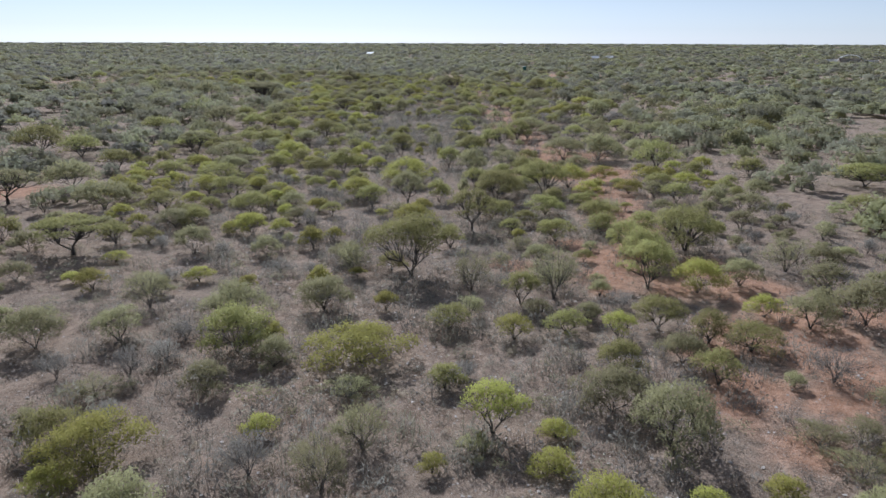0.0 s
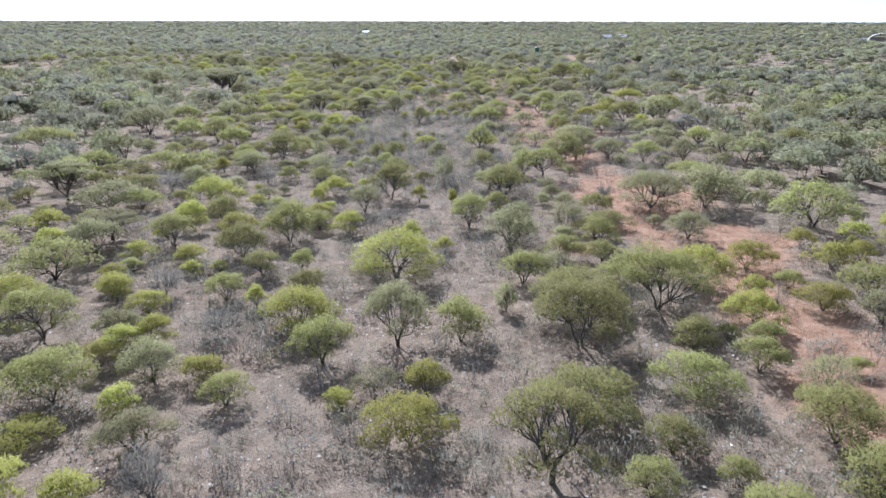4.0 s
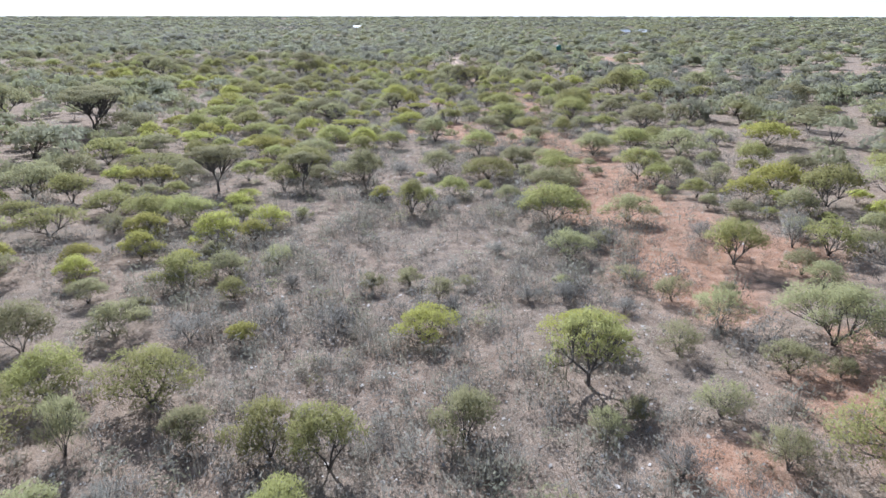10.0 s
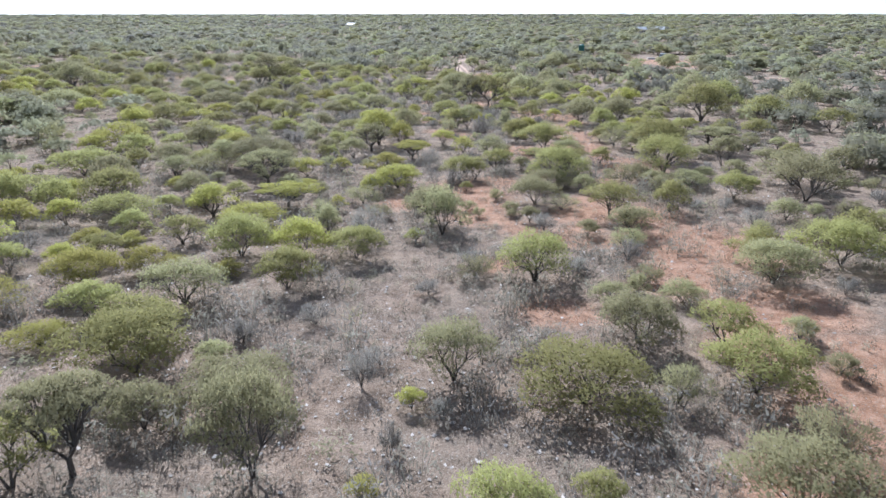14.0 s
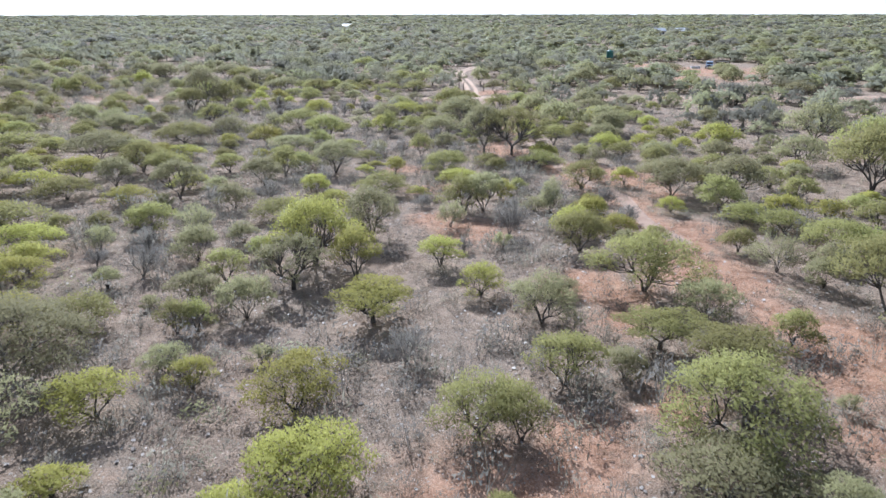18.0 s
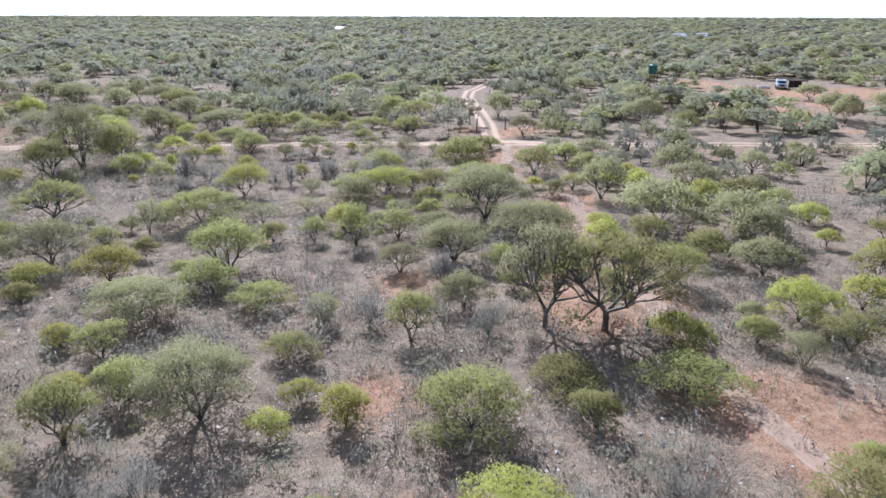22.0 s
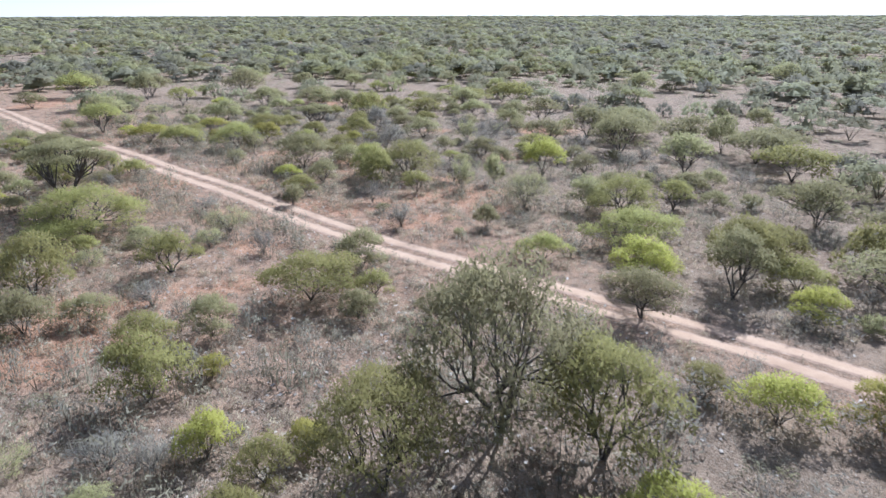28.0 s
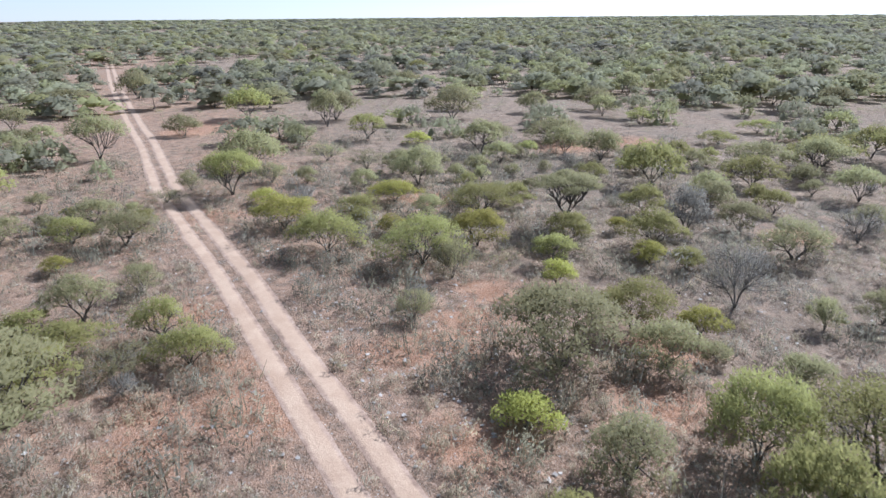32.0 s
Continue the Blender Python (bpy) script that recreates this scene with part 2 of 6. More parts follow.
# ---- mesh helpers ----
def mesh_of(name, verts, tris, mats, index=None, tint=None, normals=None):
    """A mesh from arrays of vertices and triangles."""
    verts, tris = np.asarray(verts, np.float32), np.asarray(tris, np.int32)
    me = bpy.data.meshes.new(name)
    me.vertices.add(len(verts))
    me.vertices.foreach_set("co", verts.ravel())
    me.loops.add(tris.size)
    me.loops.foreach_set("vertex_index", tris.ravel())
    me.polygons.add(len(tris))
    me.polygons.foreach_set("loop_start", np.arange(len(tris), dtype=np.int32) * 3)
    for mat in mats:
        me.materials.append(mat)
    if index is not None:
        me.polygons.foreach_set("material_index", np.asarray(index, np.int32))
    if tint is not None:
        me.attributes.new("tint", "FLOAT", "POINT").data.foreach_set("value", np.asarray(tint, np.float32))
    me.update(calc_edges=True)
    if normals is not None:
        me.attributes.new("custom_normal", "FLOAT_VECTOR", "POINT").data.foreach_set("vector", np.asarray(normals, np.float32).ravel())
    me.update()
    return me


def part(name, me, parent, label=""):
    ob = new(name, me)
    ob.parent = parent
    return tagged(ob, label)


def unit(v):
    return v / np.maximum(np.linalg.norm(v, axis=-1, keepdims=True), 1e-9)


def leaves(r, centres, length, width, out=0.7, loose=0.8, rise=0.35):
    """One narrow pointed leaf spray, a triangle, at each centre. They point outwards and up, and turn their faces to the light."""
    n = len(centres)
    middle = centres.mean(axis=0) - (0, 0, 0.35 * np.ptp(centres[:, 2]))
    along = unit(unit(centres - middle) * out + unit(r.normal(size=(n, 3))) * loose + (0, 0, rise))
    side = unit(np.cross(along, unit(r.normal(size=(n, 3))) * 0.8 + (0, 0, 1)))
    k = r.uniform(0.6, 1.4, (n, 1))
    a = centres - along * length * 0.4 * k
    v = np.stack([a + side * width * 0.5 * k, a - side * width * 0.5 * k, a + along * length * k], 1)
    return v.reshape(-1, 3), np.arange(3 * n).reshape(n, 3)


def soft(v, f):
    """Faces turned outwards, with the rounded normals of the plant as a whole."""
    middle = v.mean(axis=0) - (0, 0, 0.3 * np.ptp(v[:, 2]))
    n = unit(unit(v - middle) * 0.6 + (0, 0, 0.7))
    face = np.cross(v[f[:, 1]] - v[f[:, 0]], v[f[:, 2]] - v[f[:, 0]])
    f = np.where(((face * n[f[:, 0]]).sum(axis=1) < 0)[:, None], f[:, [1, 0, 2]], f)
    return f, n


def tubes(paths, sides=3):
    """Tapered limbs: each path is a list of points and radii."""
    verts, tris, base = [], [], 0
    ring = np.linspace(0, 2 * math.pi, sides, endpoint=False)
    for pts, radii in paths:
        pts = np.asarray(pts, float)
        way = unit(np.gradient(pts, axis=0))
        ref = np.where(np.abs(way[:, 2:3]) > 0.9, np.array([[1.0, 0, 0]]), np.array([[0, 0, 1.0]]))
        u = unit(np.cross(way, ref))
        v = np.cross(way, u)
        for p, a, b, rad in zip(pts, u, v, radii):
            verts.append(p + rad * (np.cos(ring)[:, None] * a + np.sin(ring)[:, None] * b))
        for i in range(len(pts) - 1):
            for j in range(sides):
                q0, q1 = base + i * sides + j, base + i * sides + (j + 1) % sides
                tris += [(q0, q1, q1 + sides), (q0, q1 + sides, q0 + sides)]
        base += len(pts) * sides
    return np.concatenate(verts), np.array(tris)


def limbs(r, c, half, stems, fork, reach, girth, bole=False, twigs=3):
    """Stems that rise from one base and fork; a limb bends out to each pad of the crown and splits into twigs below it."""
    start = r.uniform(0, 2 * math.pi)
    heads, paths = [], []
    for i in range(stems):
        a = start + 2 * math.pi * (i + r.uniform(-0.25, 0.25)) / stems
        out = reach * r.uniform(0.6, 1.2) * (1 if stems > 1 else 0.2)
        head = np.array([math.cos(a) * out, math.sin(a) * out, fork * r.uniform(0.8, 1.2)])
        knee = head * (0.4, 0.4, 0.5) + r.normal(size=3) * 0.05 * fork
        if bole:
            knee[:2] *= 0.15
        foot = np.array([math.cos(a), math.sin(a), 0]) * girth * (0.5 if stems > 1 else 0)
        paths.append(([foot - (0, 0, 0.12), knee, head], [girth * 1.15, girth * 0.85, girth * 0.66]))
        heads.append(head)
    heads = np.array(heads)
    for pad, h in zip(c, half):
        head = heads[np.argmin(np.linalg.norm((heads - pad) * (1, 1, 0.3), axis=1))]
        end = pad - (0, 0, 0.1 * h[2])
        gap = np.linalg.norm(end - head)
        b1 = head + (end - head) * (0.36, 0.36, 0.30) + r.normal(size=3) * 0.06 * gap
        b2 = head + (end - head) * (0.70, 0.70, 0.66) + r.normal(size=3) * 0.06 * gap
        paths.append(([head, b1, b2, end], [girth * 0.5, girth * 0.4, girth * 0.27, girth * 0.08]))
        for k in range(twigs):
            u = unit(r.normal(size=3)) * (0.75, 0.75, 0.4) * h
            q = b1 + (b2 - b1) * r.uniform(0.2, 1.0)
            paths.append(([q, pad + u], [girth * 0.2, girth * 0.05]))
    return tubes(paths)


def pads(r, n, wide, high, drop, thick, fill=1.25):
    """The cushions of a domed crown: their centres and half sizes."""
    i = np.arange(n) + 0.5
    a = i * 2.399 + r.uniform(0, 6.28) + r.normal(size=n) * 0.25
    q = np.sqrt(i / n) * r.uniform(0.9, 1.08, n)
    rad = wide * 0.5 * fill / math.sqrt(n) * r.uniform(0.8, 1.25, n)
    reach = (wide * 0.5 - 0.7 * rad) * (1 + 0.15 * np.sin(2 * a + r.uniform(0, 6)))
    half = np.stack([rad, rad, thick * high * r.uniform(0.8, 1.25, n)], 1)
    z = high * (1 - drop * q ** 2 + r.normal(size=n) * 0.035) - half[:, 2]
    return np.stack([np.cos(a) * q * reach, np.sin(a) * q * reach, z], 1), half


def cushion(r, c, half, total):
    """Points over the upper side of the cushions, with the way each one faces."""
    w = half[:, 0] * (half[:, 0] + half[:, 2])
    k = r.choice(len(c), total, p=w / w.sum())
    u = unit(r.normal(size=(total, 3)))
    u[:, 2] = np.abs(u[:, 2] + 0.3) - 0.3
    p = c[k] + u * half[k] * (r.uniform(0.3, 1.0, (total, 1)) ** 0.4 * r.uniform(0.88, 1.2, (total, 1)))
    middle = np.array((0, 0, c[:, 2].min() - 0.5 * np.ptp(c[:, 2]) - half[:, 2].mean()))
    return p, unit(unit(u / half[k] * half[k, :1]) * 0.7 + unit(p - middle) * 0.4 + (0, 0, 0.7))


def foliage(r, p, n, length, width, out=0.5, loose=0.9, rise=0.15, tangent=False):
    """A narrow leaf spray at each point, shaded as part of its cushion."""
    if tangent:
        face = unit(n + unit(r.normal(size=n.shape)) * loose)
        along = unit(np.cross(face, unit(r.normal(size=n.shape))))
        side = np.cross(face, along)
    else:
        along = unit(n * out + unit(r.normal(size=n.shape)) * loose + (0, 0, rise))
        side = unit(np.cross(along, unit(r.normal(size=n.shape)) * 0.8 + (0, 0, 1)))
    k = r.uniform(0.6, 1.4, (len(p), 1))
    a = p - along * length * 0.4 * k
    v = np.stack([a + side * width * 0.5 * k, a - side * width * 0.5 * k, a + along * length * 0.8 * k], 1).reshape(-1, 3)
    f = np.arange(3 * len(p)).reshape(-1, 3)
    turned = (np.cross(v[1::3] - v[::3], v[2::3] - v[::3]) * n).sum(axis=1) < 0
    return v, np.where(turned[:, None], f[:, [1, 0, 2]], f), np.repeat(n, 3, axis=0)


def crown_points(r, tips, per, wide, thick):
    """Leaf centres in loose flattened clumps round the tips."""
    p = np.repeat(tips, per, axis=0)
    return p + unit(r.normal(size=p.shape)) * r.uniform(0.15, 1, (len(p), 1)) ** 0.6 * (wide, wide, thick) * r.uniform(0.6, 1.25, (len(tips), 1)).repeat(per, axis=0)


def dome_tips(r, n, wide, high, low=0.22):
    a = r.uniform(0, 2 * math.pi, n)
    lobe = 1 + 0.17 * np.sin(2 * a + r.uniform(0, 6)) + 0.15 * np.sin(4 * a + r.uniform(0, 6))
    up = r.uniform(0.0, 1, n)
    q = np.sqrt(np.maximum(0.02, 1 - up ** 2.2)) * r.uniform(0.45, 1, n) ** 0.5
    z = high * (low + (0.94 - low) * up * r.uniform(0.72, 1.05, n))
    return np.stack([np.cos(a) * q * lobe * wide * 0.46, np.sin(a) * q * lobe * wide * 0.46, z], 1)


# sizes at which each kind is modelled: width, height
TREE_SIZES, BUSH_SIZES, SHRUB_SIZES = ((3.0, 2.3), (4.4, 3.0), (6.6, 4.3), (8.8, 5.8)), ((1.9, 1.3), (3.1, 1.9), (4.8, 2.8)), ((1.5, 1.0), (2.5, 1.7), (4.0, 2.9))
SHAPES = 4  # and for trees 4: flat-topped, 5: open with pale bark, 6: open with dark bark
shape_store = {}


def tree_shape(size, shape, leaf, fine):
    """Forked stems that fan out to a crown of many small cushions. fine: whether it stands close to the clearing."""
    r = np.random.default_rng(100 + 10 * size + shape)
    wide, high = TREE_SIZES[size]
    n, total = (15, 19, 26, 34)[size], (3300, 5200, 8200, 13500)[size]
    long, broad = (0.15, 0.17, 0.20, 0.22)[size], (0.050, 0.056, 0.066, 0.075)[size]
    if shape == 4:
        c, half = pads(r, n + 8, wide, high, 0.12, 0.05, 1.38)
        wood = limbs(r, c, half, 3, high * 0.38, wide * 0.13, 0.024 * high + 0.018, True)
        total = int(total * 1.25)
    elif shape > 4:
        c, half = pads(r, n + 6, wide, high, 0.42, 0.1, 1.1)
        wood = limbs(r, c, half, 4, high * 0.36, wide * 0.15, 0.021 * high + 0.02, True, 5)
        total = int(total * 0.62)
    else:
        c, half = pads(r, n, wide, high, (0.40, 0.52, 0.45, 0.34)[shape], (0.17, 0.19, 0.18, 0.15)[shape], 1.25)
        wood = limbs(r, c, half, (3, 4, 5, 3)[shape], high * 0.25, wide * 0.12, 0.016 * high + 0.016)
    if not fine:
        total, long, broad = int(total * 0.4), long * 1.5, broad * 1.6
    v, f, w = foliage(r, *cushion(r, c, half, total), long, broad)
    return mesh_of("trunk", *wood, [STEM if shape == 5 else BARK]), mesh_of("crown", v, f, [LEAF[leaf]], normals=w)


def bush_shape(size, shape, leaf, fine):
    """Many thin stems from one base under a rounded crown that stays off the ground."""
    r = np.random.default_rng(200 + 10 * size + shape)
    wide, high = BUSH_SIZES[size]
    n, total = (9, 13, 18)[size], (2300, 3900, 6400)[size]
    long, broad = (0.13, 0.15, 0.175)[size], (0.046, 0.052, 0.062)[size]
    c, half = pads(r, n, wide, high, (0.42, 0.5, 0.36, 0.46)[shape], (0.19, 0.22, 0.18, 0.2)[shape], 1.25)
    wood = limbs(r, c, half, 5 + shape % 3, high * 0.26, wide * 0.12, 0.010 * high + 0.011, False, 2)
    if not fine:
        total, long, broad = int(total * 0.4), long * 1.5, broad * 1.6
    v, f, w = foliage(r, *cushion(r, c, half, total), long, broad)
    return mesh_of("trunk", *wood, [BARK]), mesh_of("crown", v, f, [LEAF[leaf]], normals=w)


def shrub_shape(size, shape, leaf, fine):
    r = np.random.default_rng(300 + 10 * size + shape)
    wide, high = SHRUB_SIZES[size]
    tips = dome_tips(r, (26, 40, 60)[size], wide, high, 0.35)
    wood = limbs(r, tips, np.full((len(tips), 3), 0.1 * wide), 6, high * 0.3, wide * 0.12, 0.011 * high + 0.006, False, 1)
    per = 22 if fine else 12
    twigs = np.repeat(tips, per, axis=0) * r.uniform(0.5, 1.0, (len(tips) * per, 1)) + r.normal(size=(len(tips) * per, 3)) * 0.05 * wide
    v, f = leaves(r, twigs, 0.34, 0.014 if fine else 0.022, 0.9, 0.6, 0.5)
    v2, f2 = leaves(r, crown_points(r, tips, 10 if leaf == "grey" else 34, 0.12 * wide, 0.12 * high), 0.13, 0.036)
    v, f = np.concatenate([v, v2]), np.concatenate([f, f2 + len(v)])
    f, w = soft(v, f)
    return mesh_of("trunk", *wood, [STEM]), mesh_of("crown", v, f, [LEAF[leaf]], normals=w)


def place_plant(kind, build, sizes, x, y, wide, high, leaf, name, label, category, group, parts, shape=None):
    size = min(range(len(sizes)), key=lambda i: abs(math.log(sizes[i][0] / wide)))
    shape = random.randrange(SHAPES) if shape is None else shape
    key = (kind, size, shape, leaf, bool(off_path(np.array([(x, y)], float))[0] < 24))
    if key not in shape_store:
        shape_store[key] = build(*key[1:])
    root = new(name)
    k = wide / sizes[size][0]
    root.matrix_basis = Matrix.LocRotScale((x, y, 0), Euler((0, 0, random.uniform(0, 6.28))), (k * random.uniform(0.93, 1.07), k * random.uniform(0.93, 1.07), high / sizes[size][1]))
    for me, (n, text) in zip(shape_store[key], parts):
        part(n, me, root, text)
    return tagged(root, label, category, group)


PLANTED = []
PATH = np.array(((0, 0), (-2, 60), (-3.5, 130), (-3.5, 210), (-8, 237), (-22, 256), (-42, 269), (-58, 276), (-86, 288)), float)


def off_path(p):
    """Distance of points from the line of the clearing that runs through the place."""
    best = np.full(len(p), 1e9)
    for a, b in zip(PATH[:-1], PATH[1:]):
        t = np.clip(((p - a) @ (b - a)) / ((b - a) @ (b - a)), 0, 1)
        best = np.minimum(best, np.linalg.norm(p - a - t[:, None] * (b - a), axis=1))
    return best


def thorn_tree(x, y, wide, high, leaf, form=None):
    PLANTED.append((x, y, wide))
    tone = {"yellow": "bright yellow-green", "green": "green", "olive": "dull olive-green", "grey": "nearly leafless grey"}[leaf]
    tall = "Wide flat-topped" if form == 4 else "Large open-crowned" if form else "Tall spreading" if high > 3.6 else "Low" if high < 2.1 else "Spreading"
    bark = "pale forked" if form == 5 else "dark forked"
    ob = place_plant("tree", tree_shape, TREE_SIZES, x, y, wide, high, leaf, "thorn_tree", f"{tall} thorn tree with {tone} crown on {bark} stems", "tree", "thorn trees on the savanna", (("trunk", f"{bark} trunk and limbs"), ("crown", f"{tone} feathery crown")), form)
    return ob


def bush(x, y, wide, high, leaf):
    PLANTED.append((x, y, wide))
    tone = {"yellow": "bright yellow-green", "green": "green", "olive": "dull olive-green", "grey": "grey-brown"}[leaf]
    name = {"yellow": "yellow_bush", "green": "green_bush", "olive": "olive_bush", "grey": "olive_bush"}[leaf]
    big = "Large spreading" if wide > 4.2 else "Small" if wide < 2.0 else "Rounded"
    return place_plant("bush", bush_shape, BUSH_SIZES, x, y, wide, high, leaf, name, f"{big} {tone} thorn bush on stony dry soil", "bush", f"{tone} bushes", (("trunk", "thin dark stems"), ("crown", f"{tone} small leaves")))


def shrub(x, y, wide, high, leaf):
    PLANTED.append((x, y, wide))
    tone = {"olive": "grey-green", "grey": "leafless grey-brown"}[leaf]
    return place_plant("shrub", shrub_shape, SHRUB_SIZES, x, y, wide, high, leaf, "dry_shrub", f"Twiggy {tone} dry shrub standing on bare soil", "shrub", f"{tone} dry shrubs", (("trunk", "bare grey stems"), ("crown", f"{tone} thin twigs")))


YELLOW, GREEN, OLIVE, GREY = "yellow", "green", "olive", "grey"

# ---- ground ----
SANDS = []


def sand(x, y, wide):
    """A patch of bare orange sand."""
    SANDS.append((x, y, wide))


sand(20.7, 83.5, 3.0)
sand(18.7, 70.7, 2.6)
sand(17.6, 59.1, 2.2)
sand(14.4, 50.5, 1.9)
sand(11.4, 45.1, 1.7)
sand(14.6, 33.2, 1.3)
sand(20.1, 34.7, 1.4)
sand(21.7, 31.9, 1.3)
sand(26.7, 38.0, 1.5)
sand(13.7, 27.3, 1.3)
sand(19.6, 28.3, 1.3)
sand(15.3, 23.7, 1.3)
sand(-47.9, 72.6, 2.7)
sand(12.0, 148.2, 4.5)
sand(16.2, 101.5, 3.7)
sand(14.6, 102.9, 2.9)
sand(16.6, 96.6, 2.7)
sand(21.6, 86.5, 2.3)
sand(18.9, 76.9, 2.0)
sand(18.6, 62.2, 1.5)
sand(18.8, 58.8, 1.4)
sand(15.9, 53.3, 1.3)
sand(12.3, 45.8, 1.3)
sand(11.0, 53.3, 1.3)
sand(5.4, 47.4, 1.3)
sand(12.3, 152.2, 3.8)
sand(12.0, 132.6, 3.1)
sand(15.6, 118.9, 2.6)
sand(15.8, 94.8, 1.8)
sand(23.9, 85.6, 1.5)
sand(14.2, 88.7, 1.6)
sand(12.9, 175.0, 3.5)
sand(13.7, 157.1, 2.9)
sand(12.6, 137.1, 2.2)
sand(12.3, 129.3, 2.0)
sand(7.3, 115.1, 1.5)
sand(16.0, 110.6, 1.4)
sand(17.2, 107.0, 1.3)
sand(15.3, 99.7, 1.3)
sand(12.4, 98.5, 1.3)
sand(-1.5, 187.7, 2.9)
sand(13.7, 165.8, 2.2)
sand(15.1, 146.1, 1.5)
sand(11.3, 139.8, 1.3)
sand(7.6, 145.1, 1.5)
sand(10.5, 136.9, 1.3)
sand(12.0, 127.9, 1.3)
sand(-0.7, 181.8, 1.7)
sand(11.2, 206.8, 2.5)
sand(14.3, 198.4, 2.3)
sand(6.6, 181.7, 1.7)
sand(10.3, 172.5, 1.4)
sand(8.5, 169.1, 1.3)
sand(14.4, 164.9, 1.3)
sand(14.5, 161.6, 1.3)
sand(1.9, 165.6, 1.3)
sand(7.0, 153.1, 1.3)
sand(-1.2, 214.2, 1.8)
sand(12.3, 229.3, 2.4)
sand(13.3, 214.0, 1.8)
sand(12.5, 205.4, 1.5)
sand(14.0, 200.0, 1.4)
sand(15.1, 195.8, 1.3)
sand(15.3, 191.2, 1.3)
sand(4.4, 205.5, 1.6)
sand(0.6, 189.7, 1.3)
sand(1.7, 191.9, 1.3)
sand(-4.2, 187.8, 1.3)
sand(0.1, 184.2, 1.3)
sand(-6.3, 185.3, 1.3)
sand(7.7, 185.2, 1.3)
sand(7.7, 181.9, 1.3)
sand(7.7, 232.6, 1.7)
sand(9.5, 227.5, 1.5)
sand(13.1, 227.5, 1.5)
sand(10.9, 220.8, 1.3)
sand(10.6, 215.8, 1.3)
sand(11.8, 211.5, 1.3)
sand(5.6, 203.9, 1.3)
sand(-3.9, 225.4, 1.4)
sand(-3.5, 217.1, 1.3)
sand(7.0, 261.3, 1.8)
sand(6.0, 254.6, 1.6)
sand(2.5, 243.9, 1.3)
sand(7.9, 241.3, 1.3)
sand(-5.4, 243.9, 1.3)
sand(-6.1, 232.7, 1.3)
sand(8.2, 231.1, 1.3)
sand(9.7, 230.6, 1.3)
sand(49.3, 313.5, 3.6)
sand(46.2, 319.8, 3.8)
sand(61.7, 320.0, 3.8)
sand(52.9, 356.1, 4.5)
sand(46.8, 302.6, 3.2)
sand(4.2, 280.1, 1.5)
sand(1.7, 276.0, 1.4)
sand(0.3, 294.5, 2.0)
sand(4.6, 292.0, 1.9)
sand(7.1, 294.7, 1.9)
sand(-3.7, 284.2, 1.7)
sand(-57.2, 265.2, 1.3)
sand(-52.5, 262.7, 1.3)
sand(-59.7, 291.0, 1.8)
sand(-58.8, 294.3, 1.8)
sand(-60.9, 287.6, 1.7)
sand(-73.5, 320.4, 2.8)
sand(-143.3, 287.2, 3.7)
sand(-55.5, 263.0, 1.3)
sand(-77.5, 278.8, 1.3)
sand(-66.6, 277.6, 1.3)
sand(-64.7, 283.3, 1.3)
sand(-62.0, 284.2, 1.3)
sand(-58.1, 286.2, 1.3)
sand(-57.3, 291.2, 1.3)
sand(-56.2, 286.8, 1.3)
sand(-66.3, 306.0, 1.4)
sand(-54.8, 290.8, 1.3)
sand(-63.8, 295.8, 1.3)
sand(-79.1, 275.7, 1.3)
sand(-79.5, 286.0, 1.5)
sand(-59.7, 275.9, 1.3)
sand(-139.6, 283.3, 3.3)
sand(-81.3, 278.2, 1.3)
sand(-78.4, 278.2, 1.3)
sand(-79.7, 284.4, 1.3)
sand(-81.1, 288.5, 1.3)
sand(-83.5, 290.7, 1.3)
sand(-74.9, 293.9, 1.3)
sand(-87.1, 277.9, 1.3)
sand(-111.5, 315.5, 2.4)
sand(-102.7, 280.8, 1.6)
sand(-100.0, 295.3, 1.7)
sand(-72.0, 290.9, 1.3)
sand(-77.2, 275.1, 1.3)
sand(-73.0, 284.1, 1.3)
sand(-81.8, 310.9, 1.4)
sand(-111.3, 322.5, 2.5)
sand(18.4, 76.6, 2.3)
sand(16.5, 63.2, 2.0)
sand(19.7, 46.4, 1.6)
sand(19.8, 41.8, 1.5)
sand(21.7, 38.0, 1.5)
sand(22.7, 34.7, 1.5)
sand(21.1, 29.4, 1.5)
sand(20.2, 31.9, 1.5)
sand(15.2, 28.9, 1.5)
sand(18.7, 137.2, 3.4)
sand(20.9, 98.5, 2.8)
sand(20.9, 84.2, 2.4)
sand(18.5, 67.3, 2.0)
sand(18.3, 59.1, 1.8)
sand(12.5, 49.5, 1.5)
sand(13.6, 45.9, 1.5)
sand(15.7, 42.8, 1.5)
sand(20.8, 46.0, 1.5)
sand(22.4, 42.9, 1.5)
sand(19.8, 47.7, 1.5)
sand(17.5, 36.8, 1.5)
sand(18.2, 34.0, 1.5)
sand(12.7, 136.8, 3.1)
sand(15.0, 118.9, 2.6)
sand(14.9, 101.0, 2.0)
sand(16.3, 97.7, 1.9)
sand(16.2, 93.4, 1.8)
sand(17.0, 104.6, 2.1)
sand(21.5, 86.6, 1.6)
sand(21.7, 82.9, 1.5)
sand(20.3, 77.8, 1.5)
sand(16.4, 72.7, 1.5)
sand(21.9, 88.6, 1.6)
sand(20.2, 94.8, 1.8)
sand(13.2, 154.7, 3.3)
sand(14.8, 145.1, 3.1)
sand(14.8, 111.7, 2.1)
sand(15.2, 103.9, 1.8)
sand(15.9, 96.8, 1.6)
sand(15.1, 91.4, 1.5)
